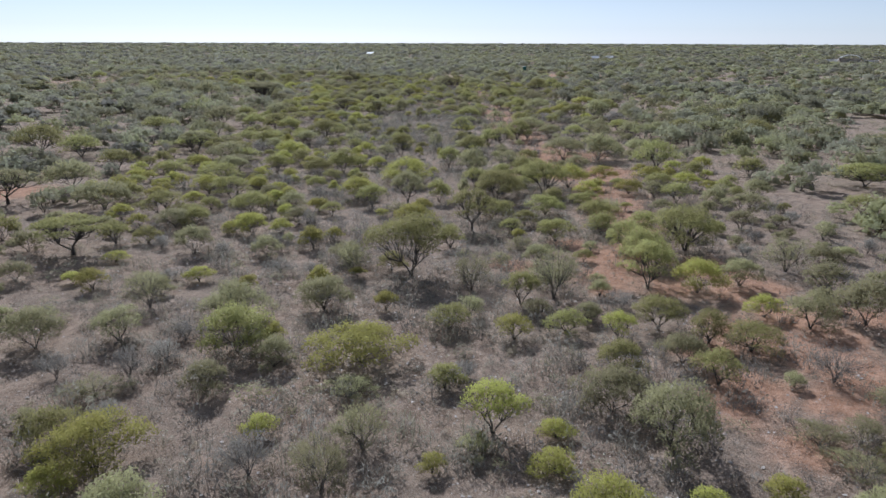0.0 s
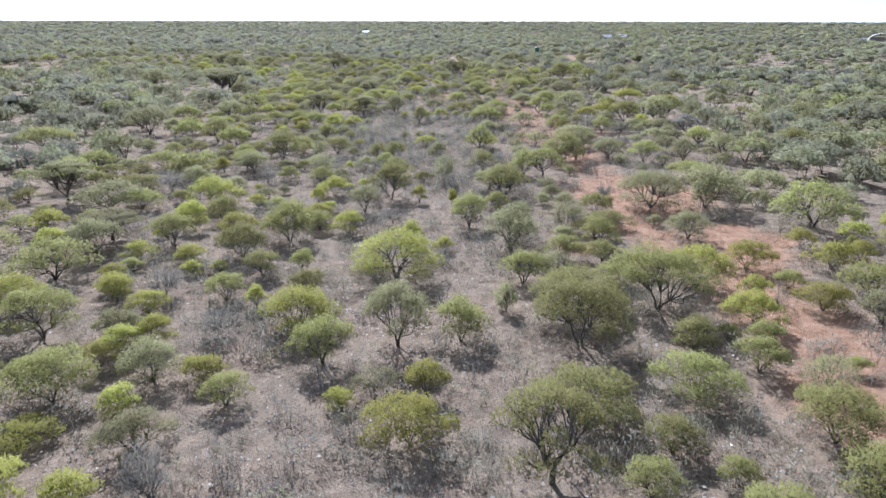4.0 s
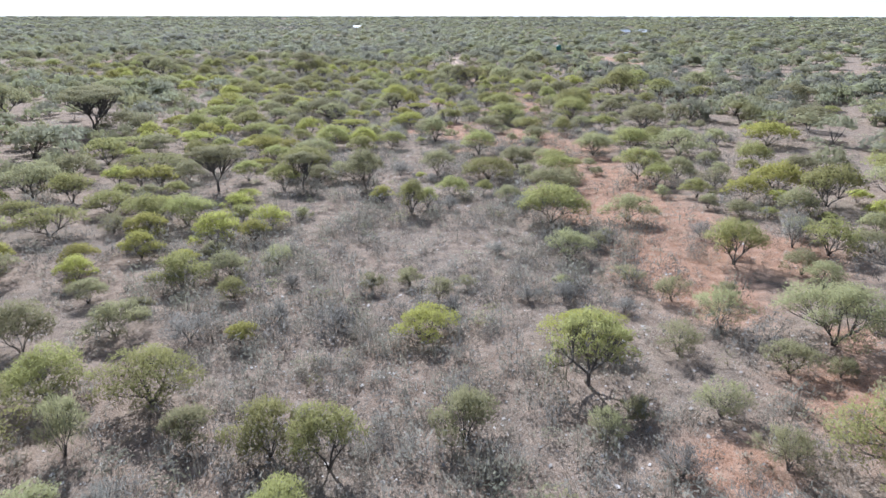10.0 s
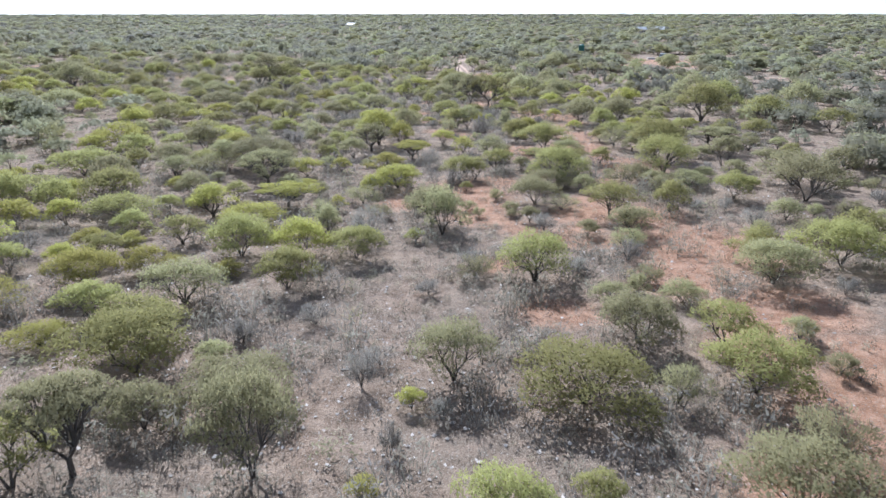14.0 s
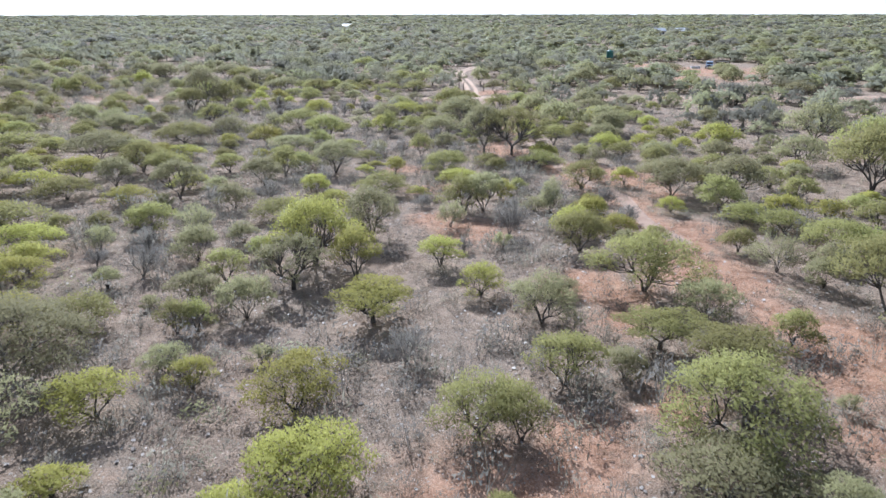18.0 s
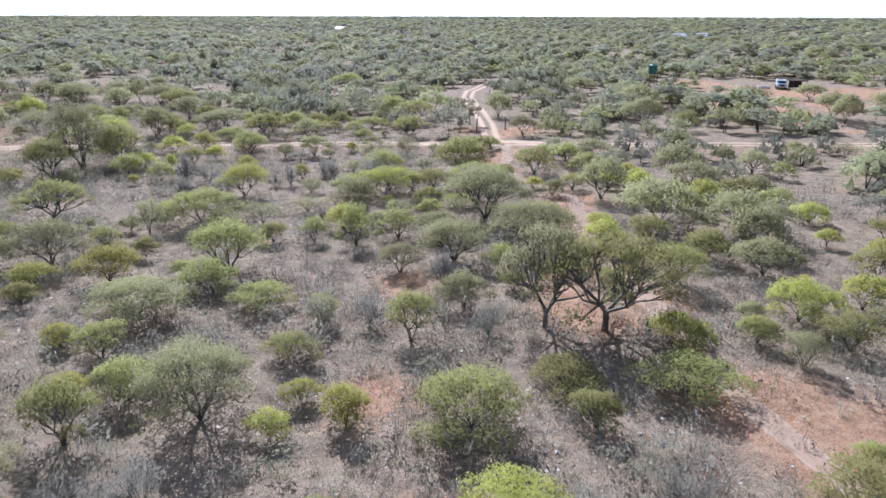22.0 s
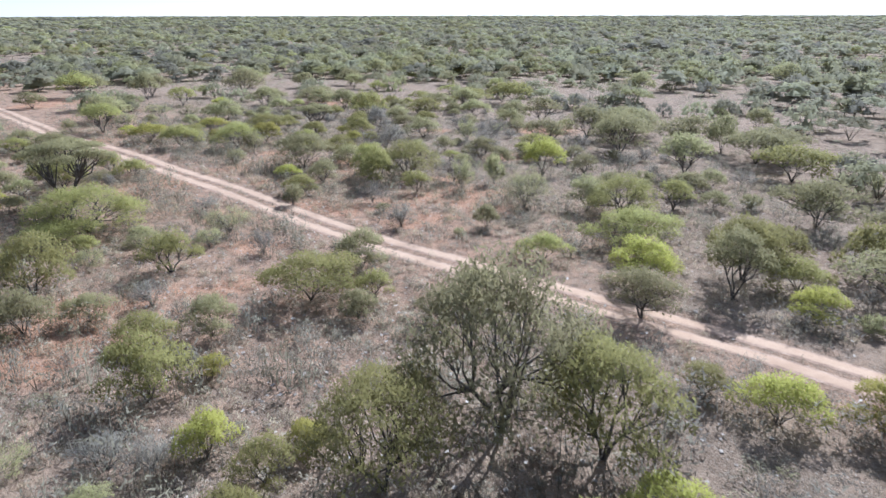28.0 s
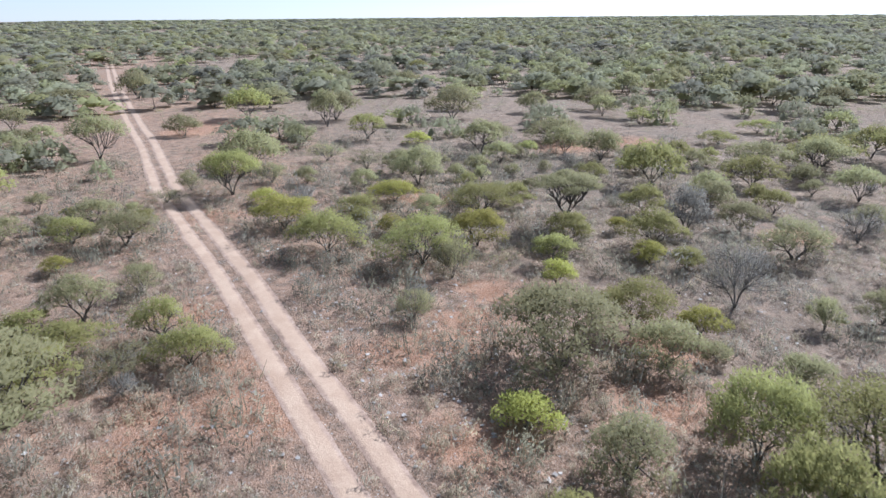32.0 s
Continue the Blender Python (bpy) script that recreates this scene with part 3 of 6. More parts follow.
sand(15.1, 87.1, 1.5)
sand(15.0, 83.6, 1.5)
sand(15.5, 81.7, 1.5)
sand(11.1, 181.3, 2.3)
sand(9.9, 170.3, 1.9)
sand(10.1, 161.8, 1.6)
sand(10.8, 157.2, 1.5)
sand(10.6, 152.4, 1.5)
sand(11.8, 150.5, 1.5)
sand(11.7, 148.0, 1.5)
sand(10.9, 145.3, 1.5)
sand(13.6, 155.8, 1.5)
sand(8.3, 230.4, 1.5)
sand(9.0, 229.1, 1.5)
sand(7.7, 232.6, 1.5)
sand(9.9, 232.6, 1.5)
sand(2.7, 241.0, 1.5)
sand(3.8, 239.3, 1.5)
sand(62.0, 338.0, 6.0)
sand(72.0, 333.0, 5.0)
sand(55.0, 345.0, 4.5)
sand(80.0, 340.0, 6.0)
sand(8.8, 229.7, 1.0)
sand(11.2, 222.3, 1.0)
sand(11.1, 212.8, 1.0)
sand(12.3, 206.3, 1.0)
sand(12.7, 202.6, 1.0)
sand(13.0, 199.1, 1.0)
sand(12.3, 195.4, 1.0)
sand(11.0, 192.0, 1.0)
sand(4.7, 204.8, 1.0)
sand(5.1, 200.9, 1.0)
sand(1.4, 190.6, 1.0)
sand(5.4, 194.0, 1.0)
sand(-0.7, 187.2, 1.0)
sand(-0.0, 184.0, 1.0)
sand(0.6, 180.6, 1.0)
sand(2.0, 178.5, 1.0)
sand(3.4, 176.7, 1.0)
sand(5.8, 178.5, 1.0)
sand(-6.2, 185.1, 1.0)
sand(12.4, 200.7, 1.0)
sand(13.0, 196.3, 1.0)
sand(8.0, 230.9, 1.0)
sand(8.6, 228.8, 1.0)
sand(9.3, 226.0, 1.0)
sand(9.4, 223.6, 1.0)
sand(11.4, 220.5, 1.0)
sand(11.0, 217.7, 1.0)
sand(10.8, 215.3, 1.0)
sand(14.1, 226.7, 1.0)
sand(14.6, 223.6, 1.0)
sand(8.5, 231.1, 1.0)
sand(9.2, 230.3, 1.0)
sand(4.6, 245.3, 1.0)
sand(5.8, 257.1, 1.0)
sand(58.0, 313.6, 1.7)
sand(56.4, 327.3, 2.0)
sand(45.0, 313.5, 1.4)
sand(49.1, 293.8, 1.4)
sand(48.7, 345.0, 1.5)
sand(67.9, 334.1, 1.7)
sand(35.8, 368.8, 1.4)
sand(2.4, 277.1, 1.0)
sand(2.6, 272.0, 1.0)
sand(6.6, 258.5, 1.0)
sand(5.5, 254.5, 1.0)
sand(5.4, 251.5, 1.0)
sand(7.4, 263.0, 1.0)
sand(1.9, 287.3, 1.0)
sand(14.9, 166.3, 1.0)
sand(13.0, 141.0, 1.0)
sand(17.2, 124.8, 1.0)
sand(16.1, 106.8, 1.0)
sand(16.0, 100.1, 1.0)
sand(16.2, 94.8, 1.0)
sand(15.4, 91.4, 1.0)
sand(8.7, 83.7, 1.0)
sand(15.0, 84.7, 1.0)
sand(16.0, 81.7, 1.0)
sand(9.8, 173.0, 1.0)
sand(10.7, 169.1, 1.0)
sand(13.9, 165.6, 1.0)
sand(13.9, 160.9, 1.0)
sand(14.1, 155.8, 1.0)
sand(14.9, 153.5, 1.0)
sand(12.2, 149.6, 1.0)
sand(12.1, 147.3, 1.0)
sand(6.4, 152.5, 1.0)
sand(8.1, 152.5, 1.0)
sand(-1.2, 186.7, 1.0)
sand(-1.1, 186.0, 1.0)
sand(-0.1, 172.1, 1.0)
sand(4.1, 176.1, 1.0)
sand(6.0, 176.0, 1.0)
sand(9.9, 172.8, 1.0)
sand(9.7, 168.8, 1.0)
sand(10.5, 165.6, 1.0)
sand(10.9, 163.4, 1.0)
sand(2.9, 165.2, 1.0)
sand(20.6, 79.9, 1.0)
sand(11.6, 46.4, 1.0)
sand(18.2, 59.1, 1.0)
sand(21.7, 34.7, 1.0)
sand(22.3, 31.9, 1.0)
sand(15.8, 28.9, 1.0)
sand(18.5, 27.3, 1.0)
sand(20.6, 82.8, 1.0)
sand(18.6, 73.0, 1.0)
sand(19.1, 63.2, 1.0)
sand(17.0, 54.4, 1.0)
sand(13.9, 48.3, 1.0)
sand(11.2, 42.9, 1.0)
sand(-53.9, 263.7, 1.0)
sand(-54.3, 265.1, 1.0)
sand(-54.9, 271.7, 1.0)
sand(-56.7, 285.4, 1.2)
sand(-60.4, 293.5, 1.5)
sand(-56.4, 269.0, 1.0)
sand(-56.3, 266.4, 1.0)


def steps(near, far, fine, lo, hi):
    """Grid lines: fine from near to far, then growing out to lo and hi."""
    line = list(np.arange(near, far + 0.01, fine))
    d, q = fine, far
    while q < hi:
        d *= 1.25
        q += d
        line.append(min(q, hi))
    d, q = fine, near
    while q > lo:
        d *= 1.25
        q -= d
        line.insert(0, max(q, lo))
    return np.array(line)


def swell(x, y):
    """Gentle unevenness of the plain."""
    return 0.05 * np.sin(x * 0.31 + 1.3 * np.sin(y * 0.17)) + 0.05 * np.sin(y * 0.27 + 1.1 * np.sin(x * 0.13))


gx, gy = steps(-150, 75, 1.4, -4700, 4700), steps(5, 345, 1.4, -4700, 4700)
mx, my = np.meshgrid(gx, gy)
near = np.clip((140 - np.abs(mx + 35)) / 20, 0, 1) * np.clip((200 - np.abs(my - 170)) / 20, 0, 1)
gv = np.stack([mx, my, swell(mx, my) * near - 0.05], -1).reshape(-1, 3)
cols = len(gx)
q = (np.arange(len(gy) - 1)[:, None] * cols + np.arange(cols - 1)[None, :]).ravel()
gt = np.concatenate([np.stack([q, q + 1, q + cols + 1], 1), np.stack([q, q + cols + 1, q + cols], 1)])
ground_mesh = mesh_of("ground", gv, gt, [SOIL])
amount = np.full(len(gv), 0.12)
for sx, sy, sr in SANDS:
    d2 = (gv[:, 0] - sx) ** 2 + (gv[:, 1] - sy) ** 2
    amount = np.maximum(amount, 1.15 * np.exp(-d2 / (2.4 * sr * sr)))
amount = np.maximum(amount, 0.5 * np.clip((-32 - gv[:, 0]) / 15, 0, 1) * np.clip((gv[:, 1] - 245) / 25, 0, 1) * np.clip((312 - gv[:, 1]) / 24, 0.35, 1))
amount = np.maximum(amount, 0.5 * np.clip(1 - np.abs(gv[:, 1] - 283) / 7, 0, 1))
ground_mesh.attributes.new("sand", "FLOAT", "POINT").data.foreach_set("value", amount.astype(np.float32))
tagged(new("ground", ground_mesh), "Stony grey-brown savanna soil with bare orange sand patches", "ground", kind="structure")


def ribbon(name, line, wide, lift, label, seed, mat=None):
    """A worn strip of sand along a line, with ragged edges."""
    r = np.random.default_rng(seed)
    line = np.array(line, float)
    leg = np.concatenate([[0], np.cumsum(np.linalg.norm(np.diff(line, axis=0), axis=1))])
    s = np.arange(0, leg[-1], 0.35)
    p = np.stack([np.interp(s, leg, line[:, 0]), np.interp(s, leg, line[:, 1])], 1)
    for _ in range(12):
        p[1:-1] = (p[:-2] + 2 * p[1:-1] + p[2:]) / 4
    w = unit(np.gradient(p, axis=0))
    side = np.stack([-w[:, 1], w[:, 0]], 1)
    rough = np.convolve(r.normal(size=len(s) + 40), np.ones(15) / 15, "same")[20:-20]
    rough2 = np.convolve(r.normal(size=len(s) + 40), np.ones(15) / 15, "same")[20:-20]
    cols = []
    for k in np.linspace(-1, 1, 7):
        half = wide * 0.74 * (1 + 0.3 * (rough if k < 0 else rough2))
        xy = p + side * (k * half)[:, None]
        z = swell(xy[:, 0], xy[:, 1]) * np.clip((140 - np.abs(xy[:, 0] + 35)) / 20, 0, 1) * np.clip((200 - np.abs(xy[:, 1] - 170)) / 20, 0, 1) - 0.05 + lift * (1 - 0.8 * abs(k) ** 3)
        cols.append(np.column_stack([xy, z]))
    v = np.stack(cols, 1).reshape(-1, 3)
    q = (np.arange(len(s) - 1)[:, None] * 7 + np.arange(6)[None, :]).ravel()
    f = np.concatenate([np.stack([q, q + 1, q + 8], 1), np.stack([q, q + 8, q + 7], 1)])
    me = mesh_of(name, v, f, [mat or TRACK])
    me.attributes.new("wear", "FLOAT", "POINT").data.foreach_set("value", np.tile(np.array((0, 0.45, 0.9, 1, 0.9, 0.45, 0), np.float32), len(s)))
    return tagged(new(name, me), label, "track", kind="structure")


MAIN = ((-330, 275.4), (-300, 275.6), (-210, 276.2), (-164, 277.2), (-132, 278.3), (-112, 278.5), (-102, 279.3), (-90, 280.1), (-78, 280.6), (-70, 281.0), (-54, 281.4), (-42, 283.2), (-33, 284.3), (-22, 284.8), (-5, 285.0), (10, 284.7), (40, 284.6), (90, 285), (200, 290))
FOOT = ((3.7, 284.4), (3.6, 277.7), (2.1, 272.4), (7.2, 261.3), (6.2, 254.6), (7.9, 231.9), (9.3, 227.0), (11.1, 223.4), (10.8, 219.6), (10.7, 215.2), (11.7, 211.2))
SIDE = ((2.6, 284.5), (2.9, 299), (2.4, 314), (1.6, 330), (2.6, 340), (5, 347), (6.5, 352))
for name, line, seed in (("vehicle_track", MAIN, 1), ("side_track", SIDE, 2)):
    for off in (-0.69, 0.69):
        a = np.array(line, float)
        w = unit(np.gradient(a, axis=0))
        ribbon("road", a + np.stack([-w[:, 1], w[:, 0]], 1) * off, 0.6, 0.025, "Pale sandy wheel rut of a two-rut bush track", seed * 10 + int(off > 0))
ribbon("road", ((-7, 284.6), (0, 285.6), (3, 287), (8, 285)), 1.6, 0.02, "Pale sandy wheel rut of a two-rut bush track", 30)
ribbon("footpath", FOOT, 0.75, 0.02, "Narrow trodden orange sandy footpath", 31, PATH_SAND)

# ---- plants, from south to north ----
bush(-14.9, 21.0, 2.5, 0.9, YELLOW)
shrub(-4.6, 21.1, 2.8, 2.3, OLIVE)
shrub(16.5, 21.9, 2.4, 1.0, OLIVE)
bush(-0.4, 22.3, 1.3, 0.8, YELLOW)
bush(4.5, 22.3, 2.2, 0.8, YELLOW)
bush(-13.8, 22.4, 4.4, 2.4, YELLOW)
shrub(1.3, 23.6, 1.8, 0.8, OLIVE)
thorn_tree(9.6, 23.7, 4.4, 3.2, OLIVE)
shrub(-3.4, 24.0, 2.9, 1.9, OLIVE)
shrub(16.0, 24.1, 2.9, 0.8, OLIVE)
shrub(17.8, 24.3, 2.6, 1.1, OLIVE)
bush(4.9, 24.7, 1.9, 0.7, YELLOW)
bush(-7.9, 24.8, 1.6, 1.0, YELLOW)
thorn_tree(2.2, 25.1, 3.0, 2.5, YELLOW)
shrub(-16.7, 28.1, 2.7, 1.0, OLIVE)
shrub(-4.4, 28.2, 2.7, 0.9, OLIVE)
bush(0.1, 29.0, 2.2, 1.2, GREEN)
shrub(-19.5, 29.8, 2.2, 1.5, GREY)
shrub(-15.8, 29.8, 2.2, 1.9, GREY)
shrub(1.1, 29.9, 1.4, 1.0, GREY)
bush(-4.3, 31.7, 6.0, 2.1, YELLOW)
bush(-11.2, 32.7, 4.4, 3.0, GREEN)
thorn_tree(-9.2, 33.0, 1.6, 1.7, YELLOW)
thorn_tree(17.1, 33.2, 4.1, 1.6, GREEN)
thorn_tree(15.2, 34.3, 2.8, 2.0, GREEN)
thorn_tree(4.1, 34.6, 2.7, 1.5, YELLOW)
thorn_tree(10.1, 34.6, 2.5, 1.7, YELLOW)
thorn_tree(7.3, 35.4, 2.9, 1.5, GREEN)
thorn_tree(0.4, 36.1, 3.0, 1.5, GREEN)
thorn_tree(12.9, 36.2, 3.7, 2.0, GREEN)
shrub(1.6, 37.8, 2.3, 1.4, OLIVE)
bush(20.1, 38.0, 2.6, 1.4, YELLOW)
bush(-3.6, 38.9, 1.7, 1.3, YELLOW)
shrub(-18.7, 39.1, 3.2, 2.6, OLIVE)
shrub(11.5, 39.3, 2.4, 1.0, GREY)
thorn_tree(5.1, 39.9, 2.6, 2.3, GREEN)
shrub(7.4, 41.0, 3.7, 3.7, OLIVE)
bush(17.4, 42.1, 4.3, 2.5, YELLOW)
bush(-13.3, 42.4, 1.8, 1.1, YELLOW)
shrub(2.0, 42.4, 3.4, 2.7, OLIVE)
bush(-24.1, 42.5, 2.5, 1.6, YELLOW)
bush(-8.5, 42.8, 2.0, 1.5, YELLOW)
thorn_tree(14.3, 43.1, 4.7, 3.4, GREEN)
shrub(7.7, 43.2, 3.5, 1.9, OLIVE)
bush(-26.1, 43.7, 1.8, 0.8, YELLOW)
bush(-17.3, 44.0, 2.2, 1.1, YELLOW)
shrub(11.0, 44.1, 1.4, 0.6, OLIVE)
bush(-6.2, 45.0, 1.4, 0.8, YELLOW)
thorn_tree(-2.3, 45.5, 6.6, 4.7, GREEN)
shrub(-6.6, 45.8, 2.5, 2.4, OLIVE)
shrub(-12.0, 46.0, 2.0, 1.2, GREY)
shrub(25.6, 46.5, 4.6, 2.7, OLIVE)
bush(-3.8, 46.5, 2.7, 1.5, GREEN)
shrub(4.4, 48.0, 2.4, 0.9, OLIVE)
shrub(-7.2, 48.2, 3.1, 1.8, OLIVE)
bush(-25.3, 48.4, 2.2, 0.8, YELLOW)
shrub(-17.5, 49.9, 1.7, 1.1, GREY)
thorn_tree(-29.5, 50.1, 7.0, 2.8, GREEN, 4)
shrub(8.2, 50.3, 1.7, 0.9, OLIVE)
bush(-19.9, 50.4, 3.5, 2.3, OLIVE)
shrub(-13.2, 51.4, 1.5, 1.4, GREY)
thorn_tree(19.8, 51.5, 6.5, 3.9, GREEN)
shrub(6.3, 51.6, 2.7, 1.1, OLIVE)
shrub(12.1, 51.6, 1.5, 0.8, OLIVE)
bush(-10.7, 52.0, 2.4, 1.8, YELLOW)
thorn_tree(0.6, 52.0, 2.4, 2.1, GREEN)
thorn_tree(-27.6, 53.2, 3.1, 2.0, GREEN)
bush(-16.7, 55.6, 3.3, 2.1, YELLOW)
bush(-18.7, 56.3, 2.4, 1.2, YELLOW)
shrub(-11.6, 56.3, 2.7, 2.4, GREY)
thorn_tree(2.6, 57.3, 5.1, 4.0, GREEN, 6)
bush(-24.6, 58.4, 4.2, 1.8, OLIVE)
bush(-22.8, 58.5, 3.2, 1.9, GREEN)
bush(-18.1, 59.5, 2.9, 1.0, YELLOW)
bush(-2.7, 59.7, 4.1, 2.1, YELLOW)
bush(14.4, 59.8, 4.6, 2.4, GREEN)
bush(-24.0, 61.0, 3.8, 1.5, GREEN)
thorn_tree(-26.9, 61.6, 4.7, 2.7, GREEN)
bush(4.7, 61.6, 5.1, 2.0, GREEN)
bush(-5.9, 62.4, 1.8, 0.8, YELLOW)
bush(-18.7, 62.8, 4.9, 2.4, GREEN)
bush(-2.1, 63.3, 2.4, 1.7, YELLOW)
bush(10.1, 63.3, 4.5, 2.0, GREEN)
thorn_tree(41.6, 63.5, 4.5, 2.2, GREEN)
shrub(-4.5, 63.6, 2.2, 1.2, OLIVE)
shrub(16.5, 64.1, 2.9, 1.4, OLIVE)
bush(-34.3, 64.9, 6.9, 3.1, OLIVE)
thorn_tree(-17.9, 65.5, 1.9, 1.6, YELLOW)
bush(13.9, 65.5, 3.1, 1.7, GREEN)
thorn_tree(-7.3, 66.3, 3.7, 2.6, GREEN)
bush(-17.5, 67.0, 2.5, 1.6, YELLOW)
thorn_tree(-45.5, 67.2, 7.2, 3.8, OLIVE, 6)
bush(11.5, 67.7, 2.8, 1.9, GREEN)
bush(-16.3, 68.2, 2.5, 1.7, YELLOW)
thorn_tree(-3.7, 68.2, 4.2, 3.4, OLIVE)
thorn_tree(5.8, 68.2, 5.9, 3.6, GREEN)
thorn_tree(24.8, 68.4, 3.9, 2.3, GREEN)
bush(-18.4, 68.6, 2.8, 1.9, OLIVE)
bush(-0.4, 68.7, 3.2, 2.5, GREEN)
shrub(-13.3, 69.2, 3.2, 1.7, GREY)
shrub(29.8, 69.8, 2.8, 1.9, OLIVE)
bush(-18.3, 71.9, 2.8, 1.4, YELLOW)
thorn_tree(6.4, 72.0, 6.8, 2.8, GREEN)
shrub(2.3, 72.3, 1.7, 1.9, OLIVE)
thorn_tree(11.2, 72.6, 6.4, 3.8, GREEN)
bush(-12.3, 72.8, 1.6, 1.5, YELLOW)
thorn_tree(-9.4, 73.2, 2.6, 2.3, GREEN)
bush(-20.9, 73.8, 2.3, 1.7, YELLOW)
bush(-14.4, 73.9, 2.7, 1.7, GREEN)
bush(-42.4, 74.2, 7.1, 3.6, OLIVE)
shrub(-18.3, 74.5, 2.7, 2.0, GREY)
thorn_tree(24.8, 74.6, 4.2, 2.2, GREEN)
bush(-21.8, 75.3, 2.4, 1.1, YELLOW)
bush(9.7, 76.4, 3.6, 1.3, GREEN)
thorn_tree(3.8, 76.6, 3.4, 2.3, GREEN)
thorn_tree(50.1, 77.0, 8.4, 2.8, GREEN)
shrub(5.7, 77.1, 2.6, 2.1, OLIVE)
thorn_tree(-26.6, 77.3, 6.0, 2.7, GREEN)
thorn_tree(-4.4, 77.6, 6.6, 3.3, YELLOW)
thorn_tree(-10.5, 77.8, 1.9, 1.9, GREEN)
thorn_tree(-13.2, 77.8, 2.8, 1.8, GREEN)
bush(9.8, 80.8, 2.9, 1.5, GREEN)
bush(-34.2, 81.7, 4.7, 2.2, GREEN)
bush(-26.3, 82.2, 4.5, 2.7, OLIVE)
thorn_tree(38.8, 82.5, 4.8, 2.8, GREEN)
bush(-1.3, 82.7, 1.7, 1.2, YELLOW)
thorn_tree(3.6, 83.1, 4.6, 3.6, OLIVE)
thorn_tree(-21.3, 83.8, 3.8, 2.7, GREEN)
thorn_tree(10.2, 83.9, 3.2, 2.5, GREEN)
bush(-3.7, 84.3, 2.1, 1.8, YELLOW)
bush(-12.9, 84.8, 4.8, 3.3, GREEN)
thorn_tree(-26.6, 85.3, 5.6, 2.0, OLIVE, 4)
thorn_tree(17.6, 85.9, 4.0, 2.3, OLIVE)
thorn_tree(-17.2, 86.0, 3.1, 2.1, YELLOW)
shrub(4.4, 86.3, 3.5, 2.1, OLIVE)
thorn_tree(-43.0, 86.4, 5.1, 3.0, GREEN)
bush(10.5, 86.6, 3.5, 1.4, GREEN)
shrub(8.5, 87.8, 3.6, 2.8, OLIVE)
bush(-21.3, 87.9, 2.9, 2.5, YELLOW)
thorn_tree(0.8, 88.8, 3.7, 3.1, GREEN)
bush(12.3, 89.0, 3.7, 1.3, GREEN)
thorn_tree(29.0, 89.1, 7.0, 3.9, GREEN)
shrub(-5.5, 89.8, 2.6, 1.3, GREY)
bush(-22.7, 91.0, 3.0, 1.6, YELLOW)
thorn_tree(-8.2, 93.3, 3.5, 2.4, OLIVE)
bush(-30.7, 93.5, 7.0, 2.7, OLIVE)
bush(-16.0, 93.9, 2.6, 1.2, GREEN)
shrub(5.5, 94.1, 1.9, 0.7, OLIVE)
bush(-28.1, 94.2, 4.4, 1.8, GREEN)
bush(-0.5, 94.6, 1.2, 1.8, YELLOW)
bush(22.3, 94.8, 7.0, 4.2, OLIVE)
thorn_tree(17.4, 94.9, 7.3, 3.4, OLIVE)
bush(-22.0, 95.0, 5.1, 2.9, YELLOW)
bush(-12.7, 95.6, 1.5, 1.7, YELLOW)
thorn_tree(-52.9, 96.1, 7.5, 3.5, GREEN)
thorn_tree(-36.0, 96.5, 5.9, 3.6, OLIVE, 4)
bush(-3.5, 96.5, 1.6, 1.6, YELLOW)
bush(-17.7, 96.9, 2.6, 1.4, OLIVE)
thorn_tree(-6.2, 97.5, 4.1, 3.5, GREEN)
shrub(-0.4, 98.2, 1.0, 1.8, GREY)
thorn_tree(4.5, 98.4, 5.0, 3.3, GREEN)
thorn_tree(-60.4, 99.0, 9.0, 4.7, GREEN)
bush(29.5, 99.3, 5.4, 2.7, OLIVE)
bush(-30.9, 99.4, 5.4, 2.0, GREEN)
bush(25.1, 100.0, 6.1, 2.1, OLIVE)
shrub(-27.8, 100.2, 3.5, 2.3, GREY)
bush(-19.3, 100.3, 1.2, 0.8, YELLOW)
thorn_tree(-38.8, 101.1, 5.0, 2.8, GREEN)
shrub(-0.5, 101.1, 1.3, 1.9, GREY)
shrub(8.9, 101.1, 2.4, 1.4, OLIVE)
shrub(-11.2, 102.1, 1.7, 1.4, OLIVE)
shrub(-19.3, 103.7, 2.0, 2.2, GREY)
bush(5.2, 104.0, 3.3, 1.1, YELLOW)
shrub(-1.2, 104.3, 2.9, 3.0, OLIVE)
bush(-3.3, 104.6, 2.3, 1.2, GREEN)
bush(-6.2, 105.5, 3.7, 2.6, GREEN)
thorn_tree(9.3, 106.2, 5.4, 3.4, GREEN, 6)
shrub(-14.1, 106.5, 3.8, 2.8, OLIVE)
bush(25.2, 106.7, 5.5, 1.9, GREEN)
thorn_tree(7.4, 107.8, 3.6, 2.9, GREEN)
thorn_tree(-22.0, 108.6, 3.9, 2.5, OLIVE)
thorn_tree(-11.5, 108.6, 1.2, 1.4, YELLOW)
bush(-25.4, 108.7, 1.9, 1.9, YELLOW)
thorn_tree(-39.2, 108.8, 4.4, 2.7, GREEN)
shrub(-14.2, 109.9, 3.1, 2.2, GREY)
thorn_tree(3.1, 110.2, 3.4, 2.2, GREEN)
bush(-32.8, 111.1, 5.8, 2.0, GREEN)
bush(-23.5, 111.1, 4.0, 2.2, GREEN)
bush(-7.9, 112.1, 3.0, 1.6, GREEN)
thorn_tree(12.7, 113.8, 5.8, 3.9, GREEN)
thorn_tree(22.6, 115.0, 4.5, 2.6, GREEN)
